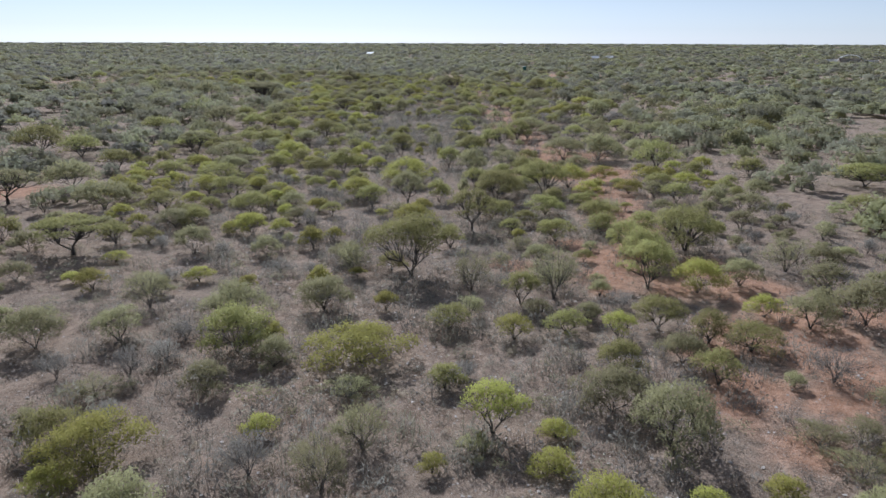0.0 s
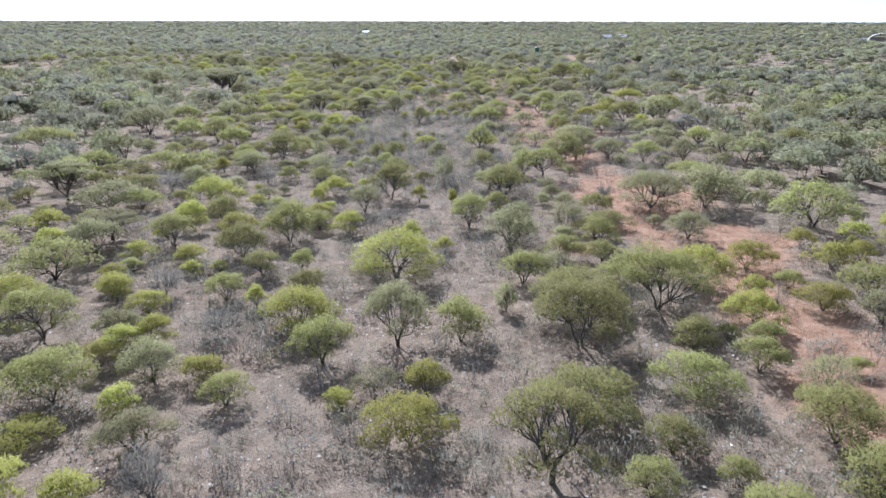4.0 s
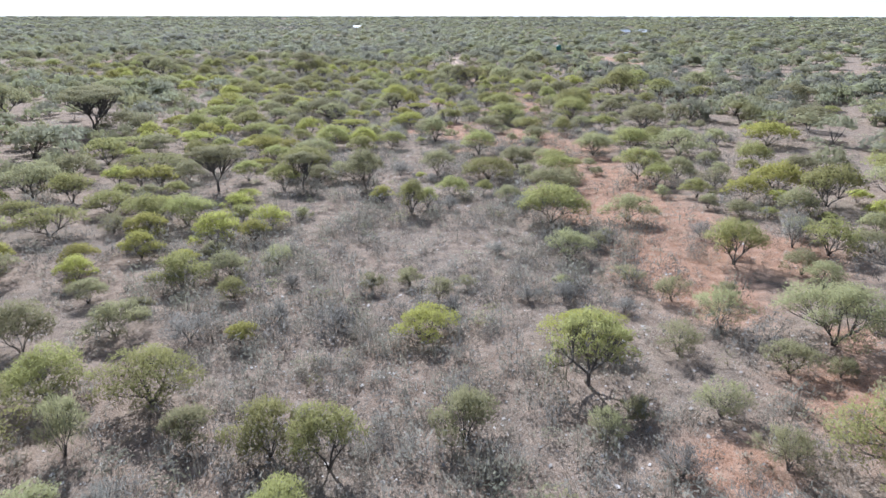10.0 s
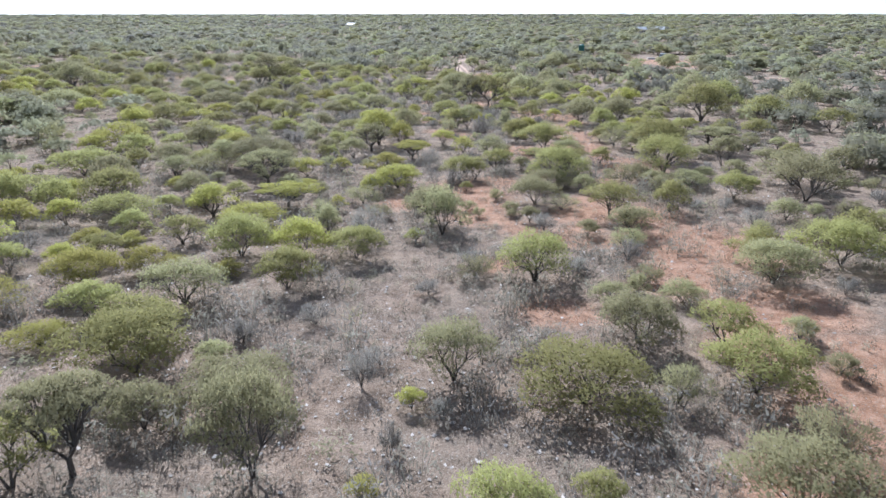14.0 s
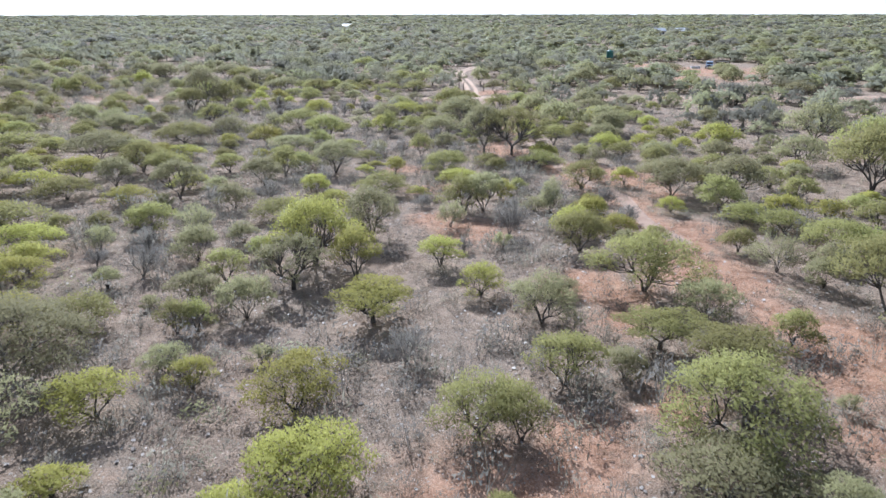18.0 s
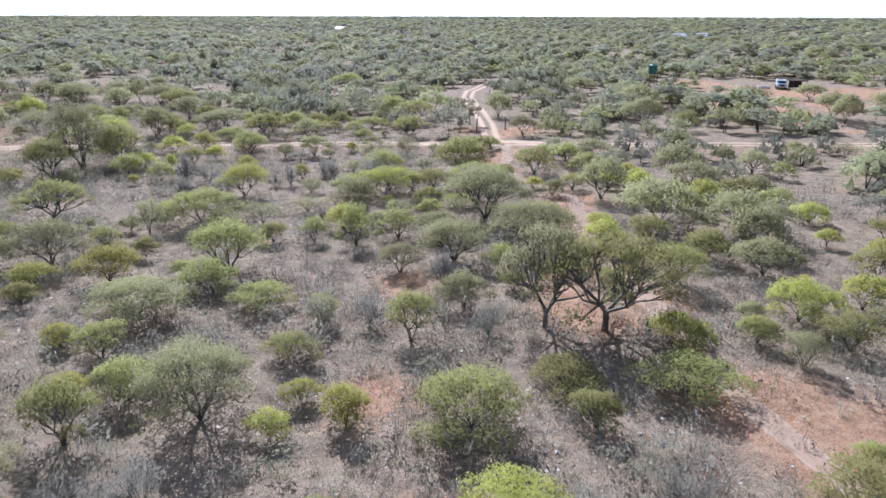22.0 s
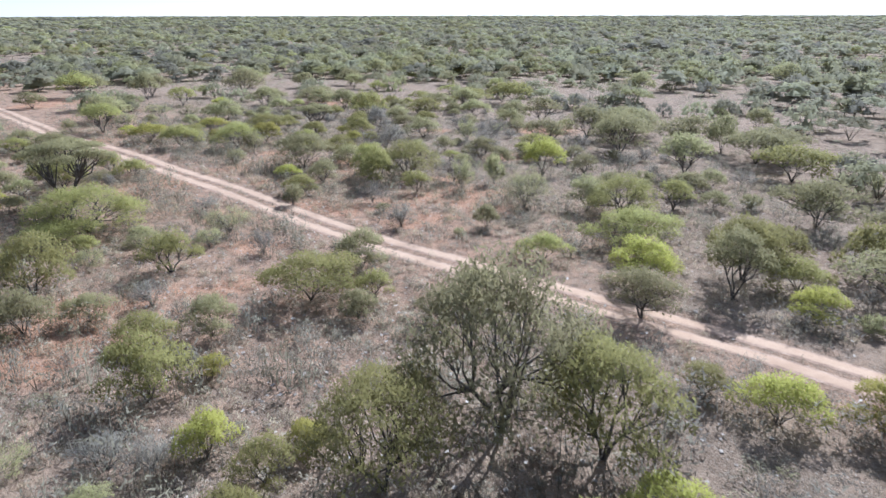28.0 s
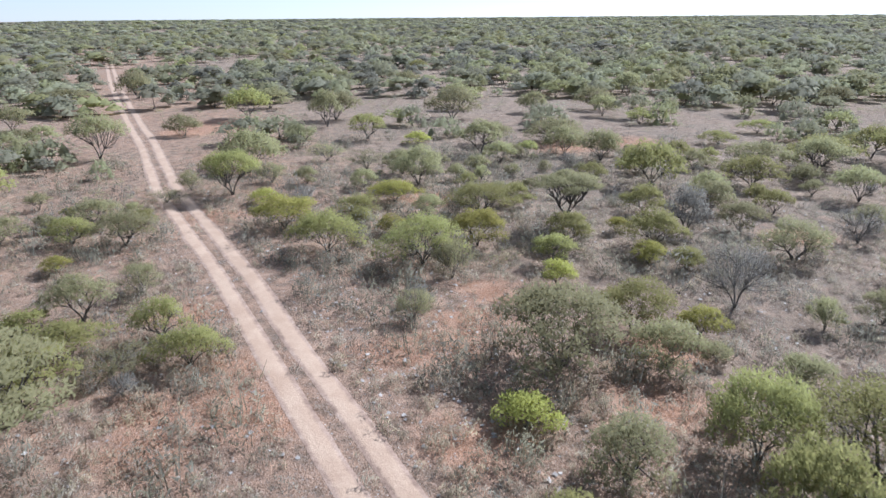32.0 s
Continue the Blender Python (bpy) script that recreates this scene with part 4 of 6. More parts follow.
thorn_tree(-20.4, 115.1, 6.4, 3.6, GREEN)
thorn_tree(-6.8, 115.3, 2.8, 2.4, GREEN)
bush(-9.0, 116.0, 3.4, 2.1, GREEN)
shrub(-16.3, 116.0, 2.2, 2.5, OLIVE)
thorn_tree(14.8, 116.6, 4.6, 3.5, OLIVE)
bush(-2.0, 116.9, 2.9, 2.1, OLIVE)
shrub(8.0, 118.3, 2.5, 1.5, OLIVE)
thorn_tree(-50.8, 119.2, 6.4, 3.5, GREEN)
bush(56.5, 119.8, 6.6, 3.2, GREEN)
thorn_tree(3.3, 120.5, 4.2, 3.5, GREEN, 6)
thorn_tree(43.4, 121.9, 5.2, 3.2, GREEN)
shrub(8.1, 123.4, 2.6, 1.6, OLIVE)
bush(4.1, 124.1, 4.6, 1.6, YELLOW)
bush(-12.4, 124.4, 1.8, 1.1, YELLOW)
shrub(-14.9, 124.5, 3.1, 1.6, GREY)
bush(-3.5, 125.0, 3.8, 1.4, YELLOW)
shrub(-7.9, 126.2, 1.1, 1.1, GREY)
shrub(-11.1, 126.9, 1.1, 1.1, GREY)
thorn_tree(33.4, 126.9, 4.7, 2.4, GREEN)
thorn_tree(-28.8, 127.7, 2.5, 1.8, YELLOW)
shrub(6.8, 127.9, 1.4, 0.8, GREY)
thorn_tree(-32.3, 128.0, 5.8, 3.3, GREEN)
shrub(-2.2, 128.0, 1.2, 1.0, GREY)
shrub(-3.0, 129.5, 2.0, 1.4, OLIVE)
shrub(1.9, 129.5, 1.8, 0.9, GREY)
shrub(12.9, 129.9, 1.5, 0.9, OLIVE)
shrub(-6.8, 130.9, 1.6, 1.1, OLIVE)
thorn_tree(34.9, 130.9, 3.5, 1.9, YELLOW)
shrub(-11.4, 131.1, 1.1, 0.9, GREY)
shrub(-1.4, 131.3, 1.3, 0.7, OLIVE)
shrub(4.2, 131.3, 1.3, 0.7, OLIVE)
bush(-39.5, 131.5, 3.5, 2.9, OLIVE)
shrub(-4.7, 131.8, 1.9, 1.0, OLIVE)
shrub(24.0, 132.2, 4.1, 2.9, GREY)
shrub(8.2, 132.3, 2.2, 0.9, OLIVE)
thorn_tree(44.2, 132.6, 5.9, 3.3, OLIVE)
thorn_tree(-44.5, 134.8, 7.5, 4.2, OLIVE)
thorn_tree(15.6, 135.0, 4.5, 3.0, GREEN)
shrub(-13.1, 135.0, 2.4, 1.3, OLIVE)
shrub(-17.4, 136.3, 1.9, 1.1, OLIVE)
thorn_tree(22.5, 136.6, 4.0, 2.5, GREEN)
thorn_tree(35.1, 136.9, 4.9, 2.9, GREY)
bush(25.5, 137.0, 4.3, 1.5, OLIVE)
shrub(0.7, 137.2, 1.6, 0.7, GREY)
thorn_tree(16.2, 137.2, 1.8, 1.6, YELLOW)
shrub(20.9, 138.2, 3.1, 2.6, GREY)
thorn_tree(-47.6, 139.2, 5.4, 2.7, OLIVE)
thorn_tree(-30.3, 140.3, 4.7, 2.2, GREEN)
shrub(-26.3, 141.4, 2.5, 1.5, OLIVE)
bush(-21.7, 143.2, 4.4, 2.3, GREEN)
bush(-24.4, 143.2, 4.3, 2.4, GREEN)
bush(5.4, 143.4, 5.9, 3.2, GREEN)
bush(-17.8, 144.1, 2.3, 1.3, GREEN)
shrub(-13.4, 144.7, 1.4, 1.0, OLIVE)
thorn_tree(33.5, 145.8, 6.4, 4.6, OLIVE)
thorn_tree(-5.1, 146.1, 2.8, 2.9, GREEN)
bush(-28.8, 146.1, 4.6, 1.9, GREEN)
thorn_tree(-18.9, 146.6, 2.7, 1.6, YELLOW)
shrub(-2.1, 147.4, 1.8, 1.2, GREY)
bush(-43.8, 147.6, 6.3, 2.7, GREEN)
thorn_tree(-3.9, 147.8, 2.1, 1.8, GREEN)
thorn_tree(28.7, 148.0, 6.0, 3.5, GREEN)
shrub(-24.2, 148.3, 2.5, 1.0, OLIVE)
bush(-19.3, 148.5, 2.1, 1.0, YELLOW)
thorn_tree(-7.7, 149.4, 2.2, 1.5, YELLOW)
thorn_tree(36.1, 150.0, 6.9, 4.4, GREEN)
bush(-19.1, 150.1, 2.9, 1.0, YELLOW)
thorn_tree(-37.4, 150.7, 6.2, 3.1, OLIVE)
bush(-1.8, 151.5, 3.2, 1.8, GREEN)
bush(0.9, 152.1, 1.7, 1.2, GREEN)
thorn_tree(-6.0, 152.6, 1.4, 0.7, YELLOW)
thorn_tree(-16.7, 153.2, 3.3, 2.6, GREEN)
thorn_tree(-22.5, 153.2, 5.2, 3.9, OLIVE, 4)
thorn_tree(-9.5, 153.7, 3.9, 3.9, OLIVE)
thorn_tree(-15.1, 153.7, 3.6, 3.3, OLIVE, 4)
shrub(8.8, 154.1, 2.6, 2.0, OLIVE)
thorn_tree(-27.9, 154.1, 3.3, 2.2, YELLOW)
shrub(21.9, 154.2, 3.3, 1.9, OLIVE)
shrub(-5.3, 154.8, 0.8, 1.3, GREY)
thorn_tree(-32.1, 154.9, 2.8, 2.0, YELLOW)
thorn_tree(-30.1, 154.9, 2.8, 1.8, YELLOW)
thorn_tree(17.0, 155.2, 3.8, 2.2, GREEN)
shrub(-3.6, 156.7, 1.3, 0.8, GREY)
bush(-36.9, 157.2, 4.6, 2.8, OLIVE)
bush(-4.7, 157.4, 1.2, 0.8, YELLOW)
shrub(5.2, 157.7, 2.4, 1.6, OLIVE)
bush(1.7, 157.7, 6.2, 2.2, GREEN)
bush(-11.1, 157.8, 4.8, 1.7, OLIVE)
thorn_tree(16.0, 157.8, 4.2, 3.0, GREEN)
bush(8.4, 158.4, 4.6, 2.3, GREEN)
shrub(-6.7, 159.0, 2.2, 1.6, GREY)
thorn_tree(-3.1, 159.4, 3.8, 2.7, OLIVE)
shrub(12.4, 159.7, 1.7, 0.8, OLIVE)
bush(-15.9, 160.1, 5.8, 2.7, GREEN)
thorn_tree(48.6, 160.6, 5.0, 3.6, OLIVE)
shrub(-6.1, 160.6, 2.1, 0.7, GREY)
thorn_tree(-31.5, 161.3, 9.0, 1.6, GREEN)
thorn_tree(8.6, 161.9, 3.6, 2.1, GREEN)
bush(-21.0, 162.4, 3.0, 1.1, YELLOW)
shrub(-12.3, 162.8, 1.4, 1.0, GREY)
bush(-16.9, 162.9, 4.4, 2.1, GREEN)
thorn_tree(-37.2, 163.6, 5.1, 2.9, GREEN)
shrub(-9.4, 164.4, 2.2, 1.0, GREY)
bush(-20.0, 164.8, 3.4, 1.9, GREEN)
bush(-26.0, 165.9, 4.7, 1.7, YELLOW)
thorn_tree(-16.3, 166.8, 4.5, 2.4, OLIVE)
shrub(6.5, 167.7, 1.7, 1.1, OLIVE)
shrub(-4.2, 167.7, 1.6, 0.8, GREY)
bush(-22.0, 168.5, 4.2, 2.3, YELLOW)
thorn_tree(23.7, 169.0, 7.5, 3.0, OLIVE)
shrub(7.3, 169.1, 2.0, 1.0, OLIVE)
thorn_tree(1.5, 169.5, 4.7, 2.9, GREEN)
shrub(-1.7, 170.1, 2.4, 1.2, OLIVE)
bush(-34.6, 170.3, 5.1, 2.4, OLIVE)
thorn_tree(-38.4, 170.4, 7.3, 1.8, GREEN)
shrub(4.0, 170.8, 1.7, 0.9, GREY)
bush(-19.8, 170.9, 3.3, 1.5, YELLOW)
bush(19.3, 171.6, 5.7, 2.9, GREEN)
shrub(-1.9, 171.7, 2.1, 0.9, GREY)
shrub(7.3, 172.4, 2.2, 1.5, GREY)
bush(-8.5, 172.9, 3.9, 2.1, GREEN)
shrub(-28.2, 173.8, 3.3, 1.6, GREY)
shrub(7.8, 174.5, 2.7, 1.3, OLIVE)
bush(36.3, 174.6, 7.2, 3.0, YELLOW)
bush(-31.8, 174.8, 5.1, 1.8, YELLOW)
bush(22.6, 175.4, 4.4, 2.2, GREEN)
bush(-5.1, 176.0, 1.5, 0.8, GREEN)
shrub(-8.0, 176.0, 3.1, 2.4, GREY)
bush(20.4, 176.5, 3.5, 1.2, OLIVE)
bush(-12.4, 176.9, 1.7, 0.9, YELLOW)
thorn_tree(-10.8, 177.4, 2.2, 2.1, OLIVE)
thorn_tree(8.9, 177.5, 3.6, 1.9, OLIVE)
thorn_tree(-3.4, 177.6, 3.4, 3.2, OLIVE)
bush(-16.0, 178.6, 5.4, 1.9, YELLOW)
shrub(-11.5, 179.2, 2.1, 1.9, OLIVE)
bush(9.3, 179.6, 1.8, 0.9, GREEN)
thorn_tree(-4.1, 180.0, 3.9, 2.8, OLIVE)
bush(-25.5, 180.6, 5.4, 1.9, GREEN)
shrub(-11.8, 180.7, 1.1, 0.7, GREY)
shrub(1.5, 181.2, 0.8, 0.6, OLIVE)
thorn_tree(8.4, 181.3, 4.4, 2.6, GREEN)
shrub(-7.8, 181.4, 2.1, 0.9, OLIVE)
shrub(-0.8, 181.6, 1.2, 0.6, OLIVE)
thorn_tree(-19.7, 181.8, 3.6, 2.4, YELLOW)
shrub(1.5, 182.3, 1.4, 0.9, OLIVE)
bush(13.1, 182.5, 3.2, 2.3, GREEN)
shrub(-5.4, 182.6, 1.2, 1.0, OLIVE)
shrub(5.3, 183.0, 3.2, 1.1, OLIVE)
thorn_tree(-11.0, 183.2, 1.7, 1.1, YELLOW)
shrub(-1.5, 183.2, 1.5, 0.6, OLIVE)
bush(-34.9, 183.5, 3.9, 2.9, GREEN)
bush(-31.7, 183.5, 3.9, 2.4, GREEN)
bush(-43.9, 183.6, 7.0, 3.1, OLIVE)
shrub(-3.1, 183.6, 1.5, 1.0, OLIVE)
thorn_tree(-14.8, 184.1, 4.6, 1.6, YELLOW, 4)
shrub(-4.6, 184.3, 2.1, 0.9, OLIVE)
bush(3.6, 184.5, 4.2, 2.1, OLIVE)
bush(-28.2, 185.0, 5.1, 2.8, GREEN)
shrub(-9.4, 185.1, 2.9, 1.3, OLIVE)
thorn_tree(24.4, 185.1, 6.5, 3.4, OLIVE)
thorn_tree(-49.2, 185.4, 9.5, 5.3, OLIVE, 4)
thorn_tree(-19.1, 185.7, 2.4, 1.6, GREEN)
bush(19.2, 185.9, 3.9, 2.2, GREEN)
shrub(0.8, 186.0, 1.4, 0.8, OLIVE)
thorn_tree(47.3, 186.1, 6.3, 3.3, OLIVE)
shrub(-2.6, 186.9, 1.0, 2.4, GREY)
shrub(13.8, 187.1, 2.0, 1.7, OLIVE)
thorn_tree(-36.1, 187.4, 7.1, 1.6, GREEN)
bush(-8.9, 187.9, 2.3, 1.6, YELLOW)
bush(-1.4, 188.5, 1.2, 0.8, GREEN)
bush(5.2, 189.3, 4.7, 1.6, OLIVE)
bush(-14.5, 189.5, 2.3, 0.8, YELLOW)
bush(-7.0, 189.6, 4.7, 2.1, YELLOW)
shrub(11.5, 189.7, 2.5, 2.1, OLIVE)
bush(17.1, 189.7, 3.9, 1.4, OLIVE)
thorn_tree(25.8, 189.9, 6.5, 3.1, OLIVE)
bush(-25.0, 190.1, 2.4, 0.9, YELLOW)
thorn_tree(-17.8, 190.3, 5.9, 3.2, OLIVE, 6)
thorn_tree(-51.8, 191.3, 8.5, 5.2, OLIVE, 4)
thorn_tree(6.7, 192.0, 6.5, 3.0, GREEN)
thorn_tree(-0.5, 192.0, 2.5, 2.0, GREEN)
thorn_tree(-1.8, 192.4, 3.7, 2.2, GREEN)
thorn_tree(-26.4, 193.1, 3.7, 2.2, OLIVE)
thorn_tree(-15.2, 193.5, 3.4, 1.7, YELLOW)
thorn_tree(-8.2, 193.7, 3.9, 2.1, YELLOW)
shrub(-23.9, 193.9, 3.1, 1.9, OLIVE)
bush(-35.1, 194.3, 6.9, 2.4, GREEN)
thorn_tree(16.6, 194.8, 6.7, 3.5, GREEN)
thorn_tree(-12.4, 195.3, 1.9, 1.4, YELLOW)
thorn_tree(-27.4, 195.3, 4.2, 2.8, OLIVE)
thorn_tree(8.0, 195.4, 4.3, 1.9, GREEN, 4)
thorn_tree(1.6, 195.5, 3.3, 2.1, GREEN)
thorn_tree(-19.7, 196.1, 7.8, 3.3, OLIVE)
thorn_tree(22.9, 197.2, 3.4, 2.9, OLIVE)
shrub(-4.5, 197.3, 2.8, 1.7, GREY)
thorn_tree(-23.5, 197.6, 3.8, 2.6, OLIVE)
thorn_tree(6.1, 198.4, 3.9, 1.4, GREEN, 4)
bush(-25.5, 198.6, 4.3, 1.5, GREEN)
thorn_tree(-69.5, 199.2, 8.2, 5.1, OLIVE)
thorn_tree(-21.6, 199.9, 3.5, 2.0, YELLOW)
thorn_tree(-14.7, 199.9, 1.9, 1.7, GREEN)
thorn_tree(-18.9, 199.9, 3.8, 1.9, GREEN)
thorn_tree(-13.9, 200.2, 1.7, 1.6, GREEN)
thorn_tree(1.5, 200.9, 3.7, 2.4, OLIVE)
thorn_tree(-6.2, 201.0, 4.5, 1.6, YELLOW, 4)
thorn_tree(17.8, 201.4, 6.9, 4.0, GREEN)
bush(59.2, 201.9, 3.9, 1.3, GREEN)
thorn_tree(-24.1, 203.6, 3.9, 2.2, YELLOW)
shrub(2.9, 203.9, 2.4, 0.9, OLIVE)
thorn_tree(24.7, 204.0, 5.8, 2.4, OLIVE, 4)
thorn_tree(-1.1, 204.1, 2.8, 1.7, YELLOW)
thorn_tree(7.2, 204.4, 6.0, 3.1, GREEN)
thorn_tree(-10.6, 204.9, 4.8, 2.9, OLIVE, 6)
thorn_tree(-14.3, 205.7, 2.6, 2.0, GREEN)
thorn_tree(-7.6, 206.4, 3.3, 2.9, YELLOW)
shrub(15.2, 207.0, 3.0, 2.2, OLIVE)
bush(-31.5, 207.1, 4.0, 1.6, GREEN)
bush(-37.7, 207.4, 7.0, 2.7, YELLOW)
bush(-25.6, 207.4, 3.4, 1.7, YELLOW)
thorn_tree(-3.1, 208.1, 3.1, 1.7, YELLOW)
bush(21.1, 208.5, 3.8, 2.1, GREEN)
thorn_tree(-10.1, 208.5, 5.4, 4.1, YELLOW)
bush(20.2, 210.0, 5.1, 2.1, GREEN)
thorn_tree(5.1, 210.3, 3.7, 2.7, GREEN)
bush(57.4, 210.4, 7.0, 4.2, OLIVE)
bush(-27.4, 210.6, 4.4, 1.8, YELLOW)
shrub(-1.7, 210.6, 1.2, 0.9, GREY)
shrub(7.9, 211.0, 1.5, 1.2, OLIVE)
shrub(-20.6, 211.1, 1.5, 1.4, GREY)
shrub(0.7, 211.5, 1.5, 0.8, OLIVE)
thorn_tree(-7.4, 213.0, 4.8, 3.5, OLIVE)
bush(-21.3, 213.6, 3.6, 2.2, GREEN)
shrub(-18.5, 213.6, 2.7, 2.0, OLIVE)
shrub(1.3, 213.6, 2.5, 2.6, GREY)
shrub(30.3, 213.8, 3.5, 2.1, GREY)
bush(19.0, 213.9, 3.7, 1.5, GREEN)
bush(-31.2, 214.5, 5.5, 1.9, GREEN)
thorn_tree(43.3, 215.3, 4.6, 3.0, GREEN)
shrub(-2.4, 215.3, 2.3, 1.8, OLIVE)
shrub(9.3, 215.8, 1.8, 1.3, GREY)
bush(17.1, 215.8, 3.8, 1.5, GREEN)
shrub(2.0, 215.9, 3.5, 1.2, GREY)
bush(7.0, 215.9, 2.1, 1.9, YELLOW)
bush(-13.9, 217.0, 4.4, 1.5, GREEN)
shrub(4.7, 218.2, 2.3, 2.6, OLIVE)
bush(13.2, 218.5, 2.5, 1.1, YELLOW)
shrub(3.6, 218.8, 2.6, 1.1, OLIVE)
thorn_tree(-0.0, 218.9, 3.3, 2.9, OLIVE)
thorn_tree(-1.4, 218.9, 3.6, 2.7, GREEN)
shrub(-4.4, 220.0, 1.7, 0.9, GREY)
shrub(9.1, 220.8, 1.7, 1.2, GREY)
bush(-26.2, 220.9, 4.0, 1.4, YELLOW)
shrub(-19.8, 220.9, 2.4, 1.5, GREY)
bush(-11.0, 221.1, 2.8, 1.1, YELLOW)
thorn_tree(38.2, 221.7, 6.6, 3.9, GREEN)
shrub(4.6, 221.9, 3.3, 1.4, GREY)
thorn_tree(19.3, 222.2, 5.7, 3.4, OLIVE)
bush(-31.4, 222.4, 5.2, 1.8, GREEN)
bush(-38.8, 222.5, 7.0, 2.8, GREEN)
bush(-4.8, 222.6, 1.9, 0.9, YELLOW)
shrub(-16.0, 222.6, 2.1, 1.6, GREY)
thorn_tree(-22.9, 222.6, 4.3, 3.0, OLIVE)
bush(14.8, 223.0, 6.1, 3.1, OLIVE)
bush(-7.5, 223.6, 4.8, 1.7, GREEN)
thorn_tree(31.0, 224.1, 7.9, 5.4, GREEN)
bush(-20.7, 224.4, 2.5, 1.3, OLIVE)
bush(-35.1, 224.8, 4.8, 1.7, YELLOW)
thorn_tree(-1.5, 225.4, 3.9, 1.7, YELLOW)
bush(-23.3, 225.5, 3.3, 1.4, YELLOW)
shrub(3.5, 226.4, 2.3, 1.4, GREY)
bush(-29.6, 226.5, 3.8, 2.4, OLIVE)
shrub(-14.8, 226.5, 2.3, 1.0, GREY)
shrub(-12.4, 226.5, 2.3, 1.8, GREY)
thorn_tree(-65.3, 226.7, 8.0, 3.4, OLIVE)
bush(10.2, 228.1, 1.6, 1.0, GREEN)
bush(-33.7, 228.6, 4.4, 2.1, YELLOW)
bush(19.8, 228.7, 4.3, 2.1, GREEN)
thorn_tree(-16.4, 229.7, 3.0, 2.6, GREEN)
bush(-9.6, 230.2, 1.7, 0.9, YELLOW)
bush(1.9, 230.6, 2.1, 1.5, GREEN)
bush(-2.5, 230.6, 5.1, 2.2, GREEN)
bush(-7.0, 230.9, 2.2, 1.5, YELLOW)
thorn_tree(-12.3, 231.2, 5.5, 3.0, OLIVE)
bush(-21.7, 231.3, 3.1, 1.7, GREEN)
bush(-8.9, 232.4, 1.7, 0.8, YELLOW)
thorn_tree(6.0, 232.6, 4.5, 1.6, GREEN)
thorn_tree(16.6, 233.1, 3.3, 2.0, GREEN)
bush(1.3, 233.1, 3.3, 1.3, GREEN)
thorn_tree(37.0, 233.9, 7.5, 4.6, GREEN)
bush(49.6, 234.6, 6.6, 4.1, OLIVE)
shrub(11.4, 234.7, 2.3, 1.7, OLIVE)
bush(-9.8, 235.6, 2.6, 1.1, GREEN)
bush(17.7, 235.6, 4.4, 2.0, OLIVE)
bush(-58.9, 235.7, 7.0, 3.2, OLIVE)
bush(-35.5, 236.1, 7.0, 2.9, OLIVE)
bush(6.8, 236.4, 3.2, 1.7, YELLOW)
bush(-30.4, 237.2, 4.5, 1.6, YELLOW)
bush(-27.7, 237.2, 4.1, 1.4, YELLOW)
thorn_tree(-4.9, 237.2, 2.8, 2.5, GREEN)
shrub(-1.4, 237.7, 2.1, 1.7, GREY)
thorn_tree(4.0, 238.1, 7.6, 4.9, GREEN, 6)
thorn_tree(1.3, 238.4, 5.0, 5.2, OLIVE, 5)
shrub(-6.9, 238.7, 2.1, 1.7, GREY)
bush(-33.5, 239.0, 4.6, 1.7, GREEN)
shrub(-9.1, 239.2, 2.2, 1.5, OLIVE)
bush(-18.2, 239.7, 5.5, 1.9, OLIVE)
bush(-46.0, 239.8, 6.6, 2.3, GREEN)
bush(-12.5, 240.8, 3.4, 1.2, GREEN)
bush(-15.6, 242.6, 3.6, 2.0, GREEN)
bush(-37.9, 242.8, 5.5, 1.9, GREEN)
shrub(-3.4, 243.9, 1.9, 2.0, GREY)
bush(-17.9, 244.9, 1.6, 1.0, GREEN)
bush(-30.6, 244.9, 6.8, 2.4, GREEN)
bush(14.7, 245.3, 4.6, 2.1, OLIVE)
thorn_tree(37.8, 245.4, 7.5, 4.6, OLIVE)
thorn_tree(-15.5, 245.6, 4.3, 3.3, GREEN)
thorn_tree(-26.3, 246.9, 4.7, 2.8, OLIVE)
bush(-21.3, 248.2, 1.8, 1.2, GREEN)
thorn_tree(2.2, 249.3, 6.6, 3.2, OLIVE)
bush(16.1, 249.4, 4.5, 2.9, OLIVE)
thorn_tree(-24.4, 249.7, 2.7, 1.4, GREEN)
thorn_tree(-8.9, 250.2, 2.5, 2.9, GREEN)
bush(-14.2, 250.7, 2.2, 1.4, GREEN)
thorn_tree(-11.6, 250.8, 1.9, 1.7, GREEN)
thorn_tree(-6.3, 251.8, 3.1, 2.0, GREEN)
bush(16.5, 252.2, 7.0, 3.2, OLIVE)
shrub(-23.0, 252.9, 2.5, 2.4, OLIVE)
shrub(-24.4, 253.3, 1.7, 1.0, OLIVE)
shrub(-27.5, 253.8, 1.4, 0.7, OLIVE)
bush(11.6, 254.0, 7.0, 3.7, OLIVE)
thorn_tree(-30.2, 254.6, 4.8, 3.2, GREEN, 6)
shrub(-15.9, 254.8, 3.3, 1.6, OLIVE)
shrub(-11.7, 254.8, 0.9, 1.4, GREY)
bush(-20.2, 254.9, 6.1, 2.5, GREEN)
thorn_tree(-0.3, 256.2, 6.9, 3.9, OLIVE)
bush(-23.5, 257.0, 1.7, 1.0, YELLOW)
shrub(-6.6, 257.7, 2.6, 0.9, OLIVE)
shrub(-13.3, 257.7, 3.3, 1.2, OLIVE)
bush(-9.7, 257.8, 3.8, 2.8, OLIVE)
thorn_tree(-67.9, 257.8, 8.1, 5.5, OLIVE)
bush(-2.1, 259.2, 2.7, 1.0, GREEN)
